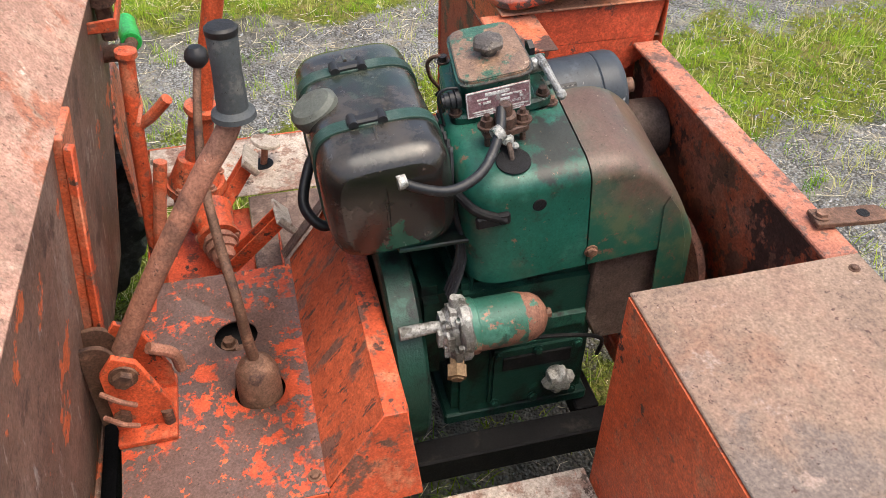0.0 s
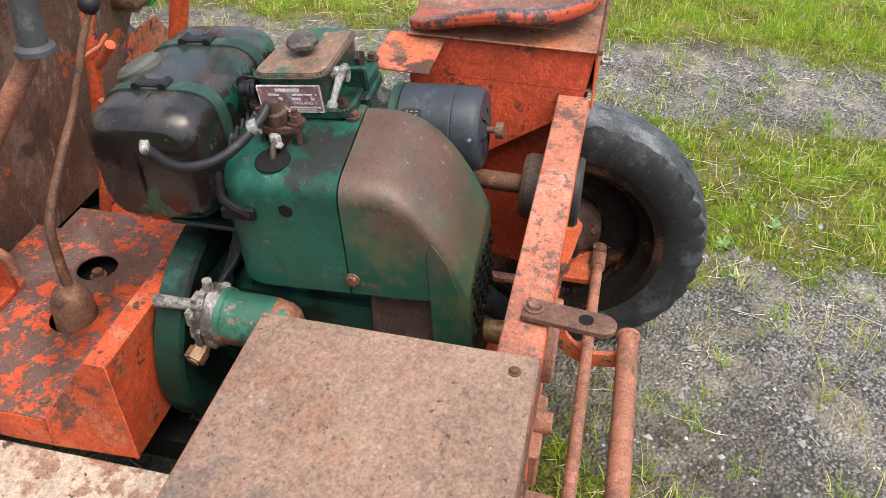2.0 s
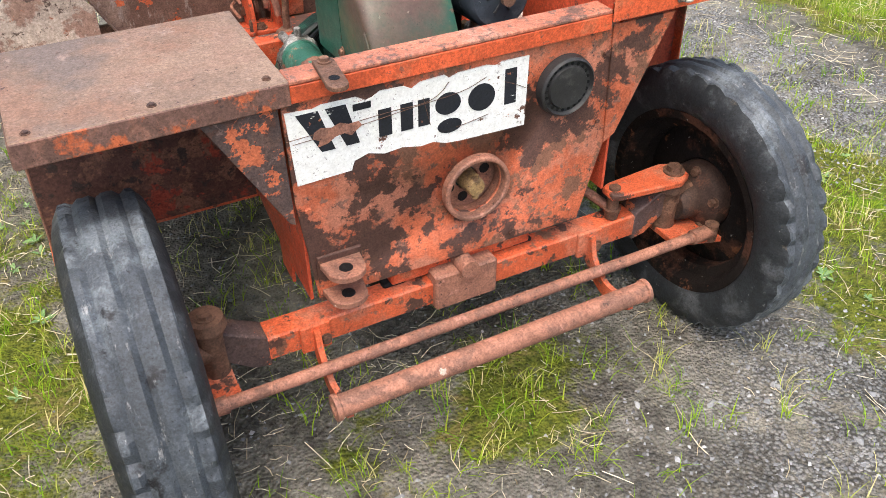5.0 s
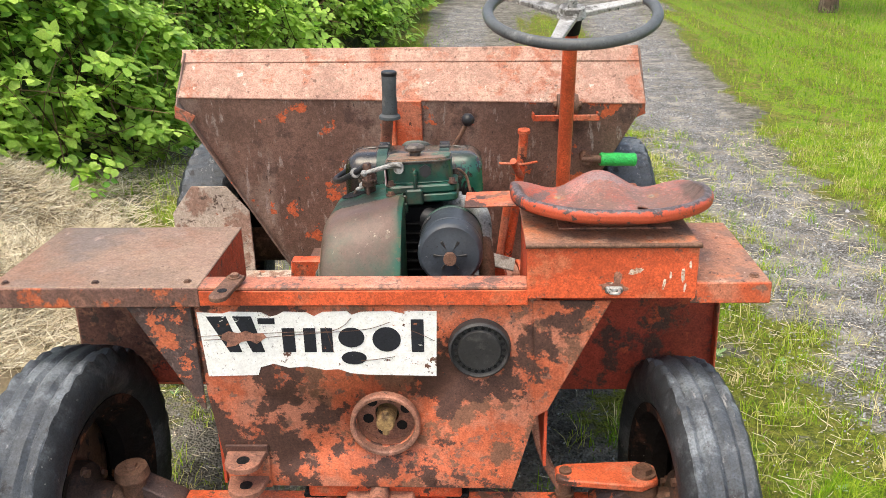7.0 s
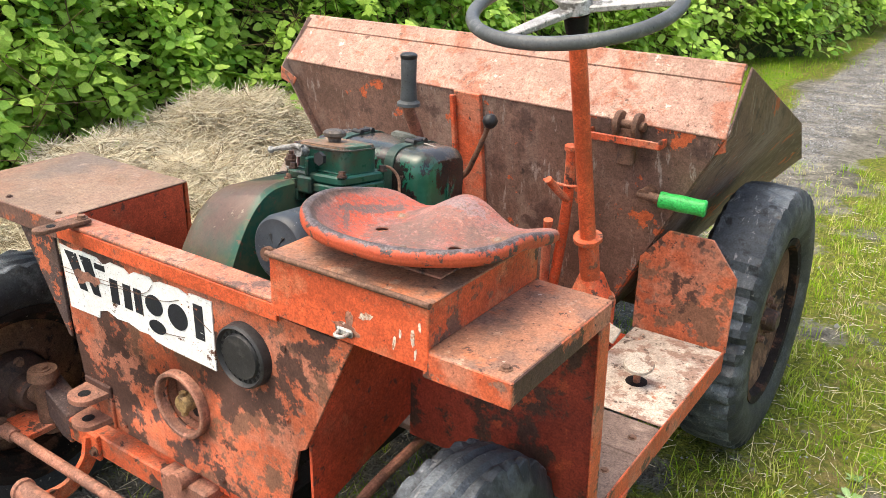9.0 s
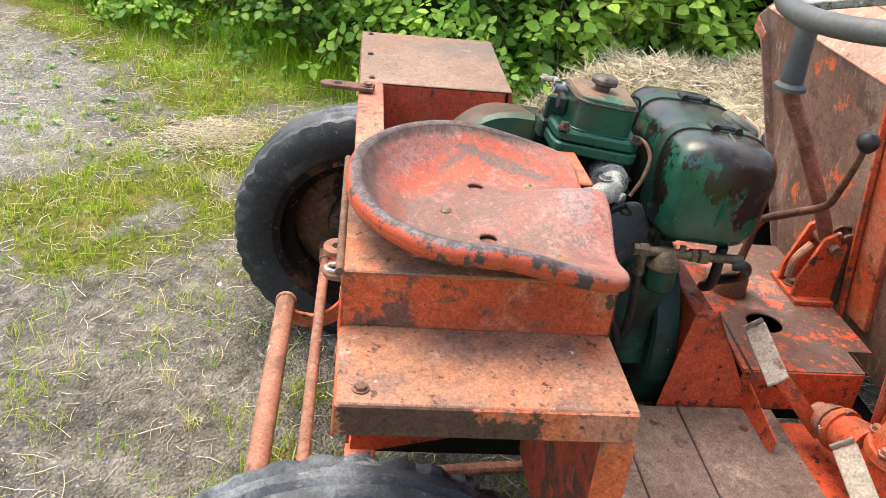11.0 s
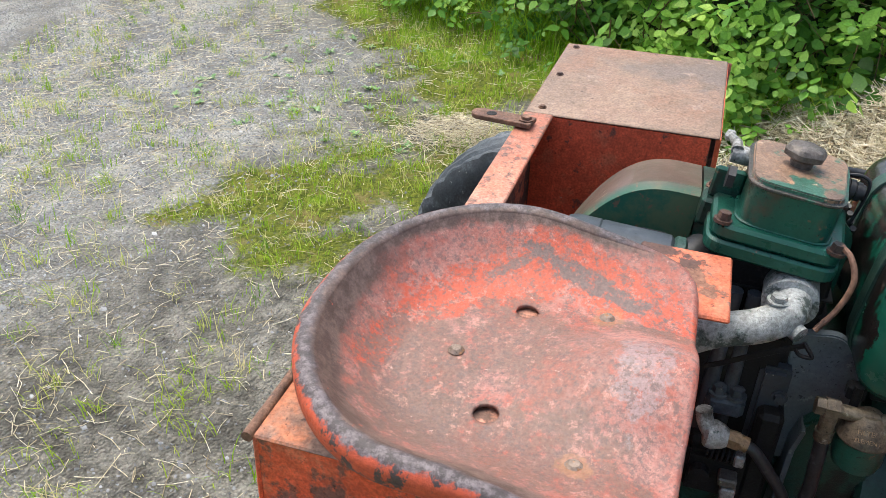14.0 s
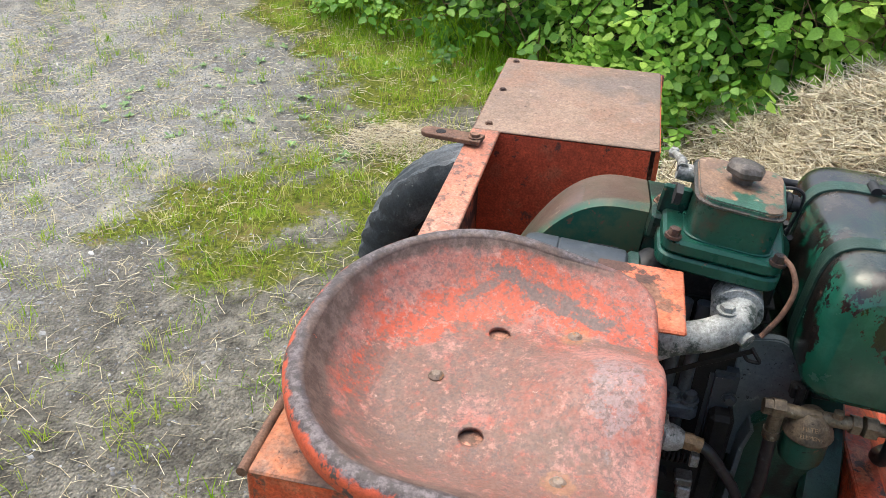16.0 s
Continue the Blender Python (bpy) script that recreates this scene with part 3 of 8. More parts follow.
def rod(bm, p, q, r, r2=None, seg=14, bev=0.0):
    p, q = Vector(p), Vector(q)
    b2 = bmesh.new()
    bmesh.ops.create_cone(b2, cap_ends=True, segments=seg, radius1=r, radius2=r if r2 is None else r2, depth=(q - p).length)
    if bev:
        bmesh.ops.bevel(b2, geom=[e for e in b2.edges if all(len(f.verts) <= 4 for f in e.link_faces) is False], offset=bev, segments=2, affect="EDGES")
    join(bm, b2, Matrix.Translation((p + q) / 2) @ (q - p).to_track_quat("Z", "Y").to_matrix().to_4x4())


def smooth_line(pts, steps=6):
    pts = [Vector(p) for p in pts]
    if len(pts) < 3:
        return pts
    out, ext = [], [pts[0] * 2 - pts[1]] + pts + [pts[-1] * 2 - pts[-2]]
    for i in range(1, len(ext) - 2):
        a, b, c, d = ext[i - 1:i + 3]
        for k in range(steps):
            t = k / steps
            out.append(0.5 * ((2 * b) + (c - a) * t + (2 * a - 5 * b + 4 * c - d) * t * t + (3 * b - a - 3 * c + d) * t ** 3))
    return out + [pts[-1]]


def pipe(bm, pts, r, seg=10, steps=6):
    """A bent rod or hose through the points; r is one radius or one for each end."""
    line = smooth_line(pts, steps)
    ra, rb = r if isinstance(r, tuple) else (r, r)
    rings, side = [], None
    for i, p in enumerate(line):
        d = (line[min(i + 1, len(line) - 1)] - line[max(i - 1, 0)]).normalized()
        side = d.orthogonal().normalized() if side is None else (side - d * side.dot(d)).normalized()
        up, rr = d.cross(side), ra + (rb - ra) * i / max(1, len(line) - 1)
        rings.append([bm.verts.new(p + (side * math.cos(a) + up * math.sin(a)) * rr) for a in (2 * math.pi * k / seg for k in range(seg))])
    for a, b in zip(rings, rings[1:]):
        for k in range(seg):
            bm.faces.new((a[k], a[(k + 1) % seg], b[(k + 1) % seg], b[k]))
    bm.faces.new(rings[0][::-1]), bm.faces.new(rings[-1])


def lathe(bm, profile, centre, axis, seg=40, wobble=None):
    """Turns a closed or open profile of (radius, height along the axis) round the axis."""
    c, ax = Vector(centre), Vector(axis).normalized()
    u = ax.orthogonal().normalized()
    w = ax.cross(u)
    rings = []
    for k in range(seg):
        a = 2 * math.pi * k / seg
        d = u * math.cos(a) + w * math.sin(a)
        rings.append([bm.verts.new(c + d * (r + (wobble(i, k) if wobble else 0)) + ax * hh) for i, (r, hh) in enumerate(profile)])
    n = len(profile)
    for k in range(seg):
        p, q = rings[k], rings[(k + 1) % seg]
        for i in range(n - 1):
            bm.faces.new((p[i], p[i + 1], q[i + 1], q[i]))
    for i in (0, n - 1):
        if profile[i][0] > 1e-5 and profile[0] != profile[-1]:
            bm.faces.new([r[i] for r in rings])


def bolt(bm, at, axis, r=0.009, hgt=0.007):
    at, axis = Vector(at), Vector(axis).normalized()
    rod(bm, at, at + axis * hgt * 0.3, r * 1.35, seg=16)
    rod(bm, at + axis * hgt * 0.3, at + axis * hgt, r, r * 0.92, seg=6)


def part(name, bm, material, parent=None, label="", sharp=35):
    me = bpy.data.meshes.new(name)
    bmesh.ops.remove_doubles(bm, verts=bm.verts, dist=1e-6)
    bmesh.ops.recalc_face_normals(bm, faces=bm.faces)
    bm.to_mesh(me)
    bm.free()
    me.polygons.foreach_set("use_smooth", [True] * len(me.polygons))
    me.set_sharp_from_angle(angle=radians(sharp))
    me.materials.append(material)
    ob = new(name, me)
    if parent is not None:
        ob.parent = parent
    if label:
        tagged(ob, label)
    return ob


def pieces(name, bm, material, parent, label=""):
    """Like part(), but every separate piece in the bmesh becomes a part of its own."""
    bm.verts.index_update()
    seen, groups = set(), []
    for v in bm.verts:
        if v.index in seen:
            continue
        stack, mine = [v], []
        seen.add(v.index)
        while stack:
            c = stack.pop()
            mine.append(c)
            for e in c.link_edges:
                o = e.other_vert(c)
                if o.index not in seen:
                    seen.add(o.index)
                    stack.append(o)
        lo = [min(q.co[i] for q in mine) - 0.0006 for i in range(3)]
        hi = [max(q.co[i] for q in mine) + 0.0006 for i in range(3)]
        groups.append([mine, lo, hi])
    merged = True
    while merged:
        merged = False
        for i in range(len(groups)):
            for j in range(i + 1, len(groups)):
                a, b = groups[i], groups[j]
                if all(a[1][k] <= b[2][k] and b[1][k] <= a[2][k] for k in range(3)):
                    groups[i] = [a[0] + b[0], [min(p) for p in zip(a[1], b[1])], [max(p) for p in zip(a[2], b[2])]]
                    del groups[j]
                    merged = True
                    break
            if merged:
                break
    out = []
    for mine, _, _ in groups:
        b2, new_v = bmesh.new(), {}
        for v in mine:
            new_v[v] = b2.verts.new(v.co)
        for f in {f for v in mine for f in v.link_faces}:
            b2.faces.new([new_v[v] for v in f.verts])
        out.append(part(name, b2, material, parent, label))
    bm.free()
    return out


def made(fn, *a, **k):
    """A bmesh holding what one call of a mesh helper draws."""
    bm = bmesh.new()
    fn(bm, *a, **k)
    return bm


def lettering(name, words, size, origin, across, up, material, parent):
    """Raised words in the built-in font: origin is the left end of the base line."""
    cu = bpy.data.curves.new(name, "FONT")
    cu.body, cu.size, cu.extrude = words, size, size * 0.04
    ob = bpy.data.objects.new(name, cu)
    me = bpy.data.meshes.new_from_object(ob)
    bpy.data.objects.remove(ob)
    x, y = Vector(across).normalized(), Vector(up).normalized()
    m = Matrix((x, y, x.cross(y))).transposed().to_4x4()
    m.translation = origin
    me.transform(m)
    bm = bmesh.new()
    bm.from_mesh(me)
    return part(name, bm, material, parent)


# ---- the dumper ----
dumper = tagged(new("site_dumper"), "weathered orange site dumper with rusty skip, parked on gravel", "dumper")


def sheet_metal():
    # rear panel with its two round openings
    bm = bmesh.new()
    outline = [(-0.341, 0.8185), (-0.338, 0.60), (-0.315, 0.376), (0.262, 0.370), (0.312, 0.56), (0.312, 0.8185)]
    prism(bm, outline, "y", 0.0, 0.006)
    body = part("rear_panel", bm, M["panel"], dumper, "orange rear panel with dark rust patches")
    cut = made(rod, (0.011, -0.05, 0.530), (0.011, 0.05, 0.530), 0.058, seg=40)
    cutter = part("cutter", cut, M["panel"])
    mod = body.modifiers.new("opening", "BOOLEAN")
    mod.object, mod.solver = cutter, "EXACT"
    dg = bpy.context.evaluated_depsgraph_get()
    me = bpy.data.meshes.new_from_object(body.evaluated_get(dg))
    body.modifiers.clear()
    body.data = me
    bpy.data.objects.remove(cutter)
    # corner gussets, set a little proud of the panel
    for s, pts in ((-1, [(-0.347, 0.795), (-0.475, 0.795), (-0.352, 0.565), (-0.343, 0.56)]), (1, [(0.296, 0.795), (0.440, 0.795), (0.330, 0.56), (0.306, 0.545)])):
        part("gusset", made(prism, pts, "y", -0.005, 0.0005, 0.001), M["eaten"] if s < 0 else M["panel"], body, "rust-eaten gusset with flakes of orange paint" if s < 0 else "orange gusset with rust patches")
    # welded socket ring round the starting hole
    bm = bmesh.new()
    lathe(bm, [(0.0595, 0.026), (0.0595, -0.016), (0.062, -0.019), (0.067, -0.019), (0.0695, -0.016), (0.0695, 0.012), (0.061, 0.026), (0.0595, 0.026)], (0.011, 0, 0.530), (0, 1, 0), 48)
    part("socket_ring", bm, M["tube"], body)
    # black perforated exhaust cap
    bm = bmesh.new()
    lathe(bm, [(0.0, -0.016), (0.040, -0.018), (0.043, -0.013), (0.050, -0.013), (0.054, -0.020), (0.058, -0.016), (0.060, 0.0), (0.060, 0.004)], (0.197, -0.001, 0.698), (0, 1, 0), 56)
    ring = part("exhaust_cap", bm, M["cap"], body, "black perforated round exhaust cap")
    bm = bmesh.new()
    for k in range(22):
        a = 2 * math.pi * k / 22
        rod(bm, (0.197 + 0.046 * math.cos(a), -0.0145, 0.698 + 0.046 * math.sin(a)), (0.197 + 0.046 * math.cos(a), -0.0132, 0.698 + 0.046 * math.sin(a)), 0.0036, seg=8)
    pieces("perforation", bm, M["dark"], ring)
    # the top flange along the rear of the bay
    bm = bmesh.new()
    rbox(bm, -0.325, 0.286, -0.010, 0.040, 0.820, 0.828, 0.002)
    rail = part("top_rail", bm, M["rail"], body)
    part("rail_lip", made(rbox, -0.325, 0.286, -0.011, -0.004, 0.790, 0.8195, 0.001), M["flap"], rail, "bright orange rail lip")
    bm = bmesh.new()
    for x, z in ((-0.30, 0.41), (0.24, 0.40), (0.285, 0.60), (0.29, 0.74), (-0.318, 0.58), (-0.2, 0.395), (0.1, 0.39)):
        bolt(bm, (x, -0.001, z), (0, -1, 0), 0.006, 0.005)
    pieces("panel_bolt", bm, M["panel"], body)
    # left mudguard box
    bm = bmesh.new()
    slab(bm, [(-0.725, -0.008, 0.828), (-0.325, -0.008, 0.828), (-0.325, 0.314, 0.828), (-0.725, 0.314, 0.828)], 0.004)
    guard = part("mudguard_top", bm, M["deck"], dumper, "sun-faded rusty mudguard plate")
    part("rear_lip", made(slab, [(-0.727, -0.012, 0.786), (-0.325, -0.012, 0.788), (-0.325, -0.010, 0.826), (-0.727, -0.010, 0.826)], 0.004), M["rustlip"], guard)
    part("outer_lip", made(slab, [(-0.729, 0.314, 0.790), (-0.729, -0.010, 0.788), (-0.727, -0.010, 0.826), (-0.727, 0.314, 0.826)], 0.004), M["rustlip"], guard)
    part("guard_lining", made(prism, [(-0.722, 0.820), (-0.334, 0.820), (-0.334, 0.44), (-0.733, 0.44)], "y", 0.302, 0.3078), M["inner"], guard)
    bm = bmesh.new()
    prism(bm, [(0.008, 0.823), (0.300, 0.823), (0.300, 0.440), (0.180, 0.400), (0.178, 0.345), (0.120, 0.335), (0.118, 0.385), (0.008, 0.375)], "x", -0.331, -0.325)
    part("bay_side", bm, M["redwall"], guard)
    bm = bmesh.new()
    prism(bm, [(-0.725, 0.823), (-0.328, 0.823), (-0.328, 0.43), (-0.735, 0.43)], "y", 0.308, 0.316)
    part("mudguard_front", bm, M["flaked"], guard)
    part("mudguard_flange", made(slab, [(-0.737, 0.322, 0.43), (-0.737, 0.302, 0.43), (-0.728, 0.302, 0.825), (-0.728, 0.322, 0.825)], 0.005), M["tube"], guard)
    bm = bmesh.new()
    for x, y in ((-0.527, 0.012), (-0.700, 0.012), (-0.352, 0.016)):
        bolt(bm, (x, y, 0.828), (0, 0, 1), 0.0055, 0.004)
    pieces("deck_bolt", bm, M["rust"], guard)
    # right mudguard, lower step beside the seat box
    bm = bmesh.new()
    slab(bm, [(0.29, -0.014, 0.838), (0.722, -0.014, 0.838), (0.722, 0.296, 0.838), (0.29, 0.296, 0.838)], 0.004)
    guard_r = part("mudguard_top", bm, M["lid"], dumper, "faded mudguard step with rubbed rusty front edge")
    part("rear_lip", made(slab, [(0.58, -0.018, 0.796), (0.724, -0.018, 0.796), (0.724, -0.016, 0.836), (0.58, -0.016, 0.836)], 0.004), M["orange"], guard_r)
    part("outer_lip", made(slab, [(0.724, -0.016, 0.798), (0.724, 0.296, 0.798), (0.724, 0.296, 0.836), (0.724, -0.016, 0.836)], 0.004), M["panel"], guard_r)
    part("bay_side", made(prism, [(0.008, 0.832), (0.286, 0.832), (0.286, 0.48), (0.05, 0.42), (0.008, 0.42)], "x", 0.325, 0.331), M["redwall"], guard_r)
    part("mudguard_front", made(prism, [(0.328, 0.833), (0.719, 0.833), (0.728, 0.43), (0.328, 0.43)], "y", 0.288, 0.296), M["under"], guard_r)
    part("mudguard_flange", made(slab, [(0.732, 0.262, 0.43), (0.732, 0.300, 0.43), (0.723, 0.300, 0.797), (0.723, 0.262, 0.797)], 0.005), M["orange"], guard_r)
    bm = bmesh.new()
    bolt(bm, (0.699, 0.010, 0.838), (0, 0, 1), 0.007, 0.005)
    pieces("deck_bolt", bm, M["rust"], guard_r)
    # chassis rails low under the engine
    for q in (-1, 1):
        part("chassis_rail", made(rbox, q * 0.125, q * 0.175, 0.03, 1.9, 0.270, 0.330, 0.004), M["dark"], dumper, "oily black box-section chassis rail")
    for y in (0.20, 0.62, 1.05):
        part("cross_member", made(rbox, -0.120, 0.120, y, y + 0.045, 0.285, 0.325, 0.003), M["dark"], dumper)


sheet_metal()


def seat_box():
    bm = bmesh.new()
    slab(bm, [(0.280, -0.016, 0.911), (0.590, -0.016, 0.911), (0.590, 0.298, 0.911), (0.280, 0.298, 0.911)], 0.004)
    box = part("seat_box_lid", bm, M["lid"], dumper, "orange seat box lid, rusty along its fold")
    bm = bmesh.new()
    slab(bm, [(0.283, -0.018, 0.806), (0.589, -0.018, 0.806), (0.589, -0.016, 0.906), (0.283, -0.016, 0.906)], 0.004)
    door = part("rear_flap", bm, M["flap"], box, "bright orange flap with a staple latch")
    bm = bmesh.new()
    rbox(bm, 0.424, 0.456, -0.024, -0.019, 0.818, 0.832, 0.003)
    pipe(bm, [(0.430, -0.022, 0.825), (0.434, -0.036, 0.825), (0.446, -0.036, 0.825), (0.450, -0.022, 0.825)], 0.003)
    part("latch", bm, M["alloy"], door)
    # chipped paint and the stain round the latch
    rnd = random.Random(12)

    def blot(x, z, rx, rz, turn=0.0):
        bm = bmesh.new()
        pts = []
        for k in range(22):
            a = 2 * math.pi * k / 22
            u, v = rx * math.cos(a) * rnd.uniform(0.65, 1.1), rz * math.sin(a) * rnd.uniform(0.65, 1.1)
            pts.append((x + u * math.cos(turn) - v * math.sin(turn), z + u * math.sin(turn) + v * math.cos(turn)))
        front = -0.018 + 0.02 * (z - 0.806)
        prism(bm, pts, "y", front - 0.0006, front + 0.0016)
        return bm
    part("stain", blot(0.441, 0.829, 0.030, 0.010, -0.15), M["tube"], door)
    part("stain", blot(0.446, 0.846, 0.009, 0.016), M["tube"], door)
    for x, z, rx, rz, turn in ((0.478, 0.860, 0.015, 0.0065, 0.3), (0.530, 0.834, 0.0028, 0.013, -0.15), (0.541, 0.852, 0.0024, 0.009, 0.0), (0.563, 0.852, 0.0042, 0.014, 0.05), (0.575, 0.872, 0.0028, 0.008, 0.1), (0.568, 0.828, 0.0022, 0.010, -0.1)):
        part("paint_chip", blot(x, z, rx, rz, turn), M["scar"], door)
    part("seat_box_side", made(slab, [(0.587, -0.014, 0.838), (0.587, 0.296, 0.838), (0.587, 0.296, 0.908), (0.587, -0.014, 0.908)], 0.004), M["bright"], box)
    part("seat_box_side", made(slab, [(0.290, 0.296, 0.60), (0.290, 0.002, 0.80), (0.290, -0.014, 0.908), (0.290, 0.296, 0.908)], 0.004), M["redwall"], box)
    part("seat_box_front", made(slab, [(0.587, 0.296, 0.838), (0.290, 0.296, 0.838), (0.290, 0.296, 0.908), (0.587, 0.296, 0.908)], 0.004), M["bright"], box)
    part("flap_hinge", made(rod, (0.280, -0.018, 0.910), (0.592, -0.018, 0.910), 0.0048), M["rust"], box)
    # the bent tab that carries the air cleaner bracket
    bm = bmesh.new()
    slab(bm, [(0.168, 0.235, 0.899), (0.300, 0.235, 0.903), (0.300, 0.332, 0.903), (0.172, 0.332, 0.899)], 0.005)
    part("support_tab", bm, M["panel"], box)


seat_box()


def pan_seat():
    cx, cy, nu, nv = 0.450, 0.135, 96, 28

    def outline(a):
        # radius of the pan by direction; a = 0 points ahead, 180 to the rear
        c, s = math.cos(a), math.sin(a)
        if c > 0:
            n = 8.0
            return 1.0 / ((abs(s) / 0.184) ** n + (abs(c) / 0.160) ** n) ** (1 / n)
        n = 2.1
        return 1.0 / ((abs(s) / 0.184) ** n + (abs(c) / 0.143) ** n) ** (1 / n)

    def height(x, y, f):
        side = min(1.05, abs(x) / 0.184)
        ahead = min(1.0, max(0.0, (y + 0.01) / 0.165))
        front = ahead * ahead * (3 - 2 * ahead)
        wall = max(0.0, f - 0.50) / 0.50
        rise = 0.062 * wall ** 1.8 * (1 - front)
        pommel = 0.036 * math.exp(-(x / 0.062) ** 2) * front
        wings = 0.021 * max(0.0, (side - 0.40) / 0.60) ** 1.4 * front
        dip = -0.008 * math.exp(-((side - 0.5) / 0.22) ** 2) * front
        return 0.921 + rise + pommel + wings + dip

    def backness(a):
        """0 along the front edge, 1 round the rolled sides and back."""
        t = min(1.0, max(0.0, (abs((a + math.pi) % (2 * math.pi) - math.pi) - 0.70) / 0.6))
        return t * t * (3 - 2 * t)

    def skin(rows, name, parent, label=""):
        """A closed sheet, 3.5 mm thick, from rings of (point, share of the way to the edge)."""
        bm = bmesh.new()
        lay = bm.verts.layers.float.new("edge")
        top, low = [], []
        for row in rows:
            top.append([]), low.append([])
            for (p, e) in row:
                for ring, dz in ((top[-1], 0.0), (low[-1], -0.0035)):
                    v = bm.verts.new((p[0], p[1], p[2] + dz))
                    v[lay] = e
                    ring.append(v)
        for g, flip in ((top, False), (low, True)):
            for a, b in zip(g, g[1:]):
                for k in range(nu):
                    q = (a[k], a[(k + 1) % nu], b[(k + 1) % nu], b[k])
                    bm.faces.new(q[::-1] if flip else q)
        if len(rows) > 20:
            bm.faces.new(top[0]), bm.faces.new(low[0][::-1])
        else:
            for k in range(nu):
                bm.faces.new((top[0][k], low[0][k], low[0][(k + 1) % nu], top[0][(k + 1) % nu]))
        for k in range(nu):
            bm.faces.new((top[-1][k], low[-1][k], low[-1][(k + 1) % nu], top[-1][(k + 1) % nu]))
        return part(name, bm, M["seat"], parent, label, 60)

    pan, roll = [], []
    for j in range(nv + 1):
        u = 0.02 + 0.98 * j / nv
        row = []
        for k in range(nu):
            a = 2 * math.pi * k / nu
            f = u * (0.93 * backness(a) + 1.01 * (1 - backness(a)))
            r = outline(a) * f
            x, y = r * math.sin(a), r * math.cos(a)
            row.append(((cx + x, cy + y, height(x, y, min(f, 1.0))), u * 0.93))
        pan.append(row)
    for j in range(13):
        row = []
        for k in range(nu):
            a = 2 * math.pi * k / nu
            w = backness(a)
            f = 0.93 * w + 1.01 * (1 - w)
            rr, rho = outline(a) * f, 0.0115 * w + 0.0065 * (1 - w)
            z = height(rr * math.sin(a), rr * math.cos(a), min(f, 1.0))
            th0 = 90 + 50 * w
            th = radians(th0 - (th0 + 55) * j / 12)
            out = rho * (math.cos(th) - math.cos(radians(th0)))
            up = rho * (math.sin(th) - math.sin(radians(th0)))
            # a few dents along the turned edge
            r = rr + out + 0.0012 * math.sin(7 * a + 1) * (j / 12)
            row.append(((cx + r * math.sin(a), cy + r * math.cos(a), z + up), 0.93 + 0.14 * j / 12))
        roll.append(row)
    seat = skin(pan, "seat_pan", dumper, "worn orange pressed-steel pan seat with bolt holes")
    bm = bmesh.new()
    for x, y in ((0.374, 0.151), (0.518, 0.151)):
        rod(bm, (x, y, 0.88), (x, y, 0.97), 0.0105, seg=28)
    cutter = part("cutter", bm, M["seat"])
    mod = seat.modifiers.new("holes", "BOOLEAN")
    mod.object, mod.solver = cutter, "EXACT"
    me = bpy.data.meshes.new_from_object(seat.evaluated_get(bpy.context.evaluated_depsgraph_get()))
    seat.modifiers.clear()
    seat.data = me
    bpy.data.objects.remove(cutter)
    skin(roll, "rolled_edge", seat)
    bm = bmesh.new()
    for x, y in ((0.359, 0.222), (0.550, 0.226), (0.451, 0.106)):
        lathe(bm, [(0.0, 0.0045), (0.004, 0.0042), (0.0072, 0.0012), (0.0072, -0.004)], (x, y, height(x - cx, y - cy, 0.5)), (0, 0, 1), 18)
    pieces("seat_rivet", bm, M["rivet"], seat)
    bm = bmesh.new()
    rbox(bm, 0.345, 0.555, 0.06, 0.24, 0.9115, 0.9150, 0.001)
    part("seat_mount", bm, M["hole_floor"], seat)


pan_seat()


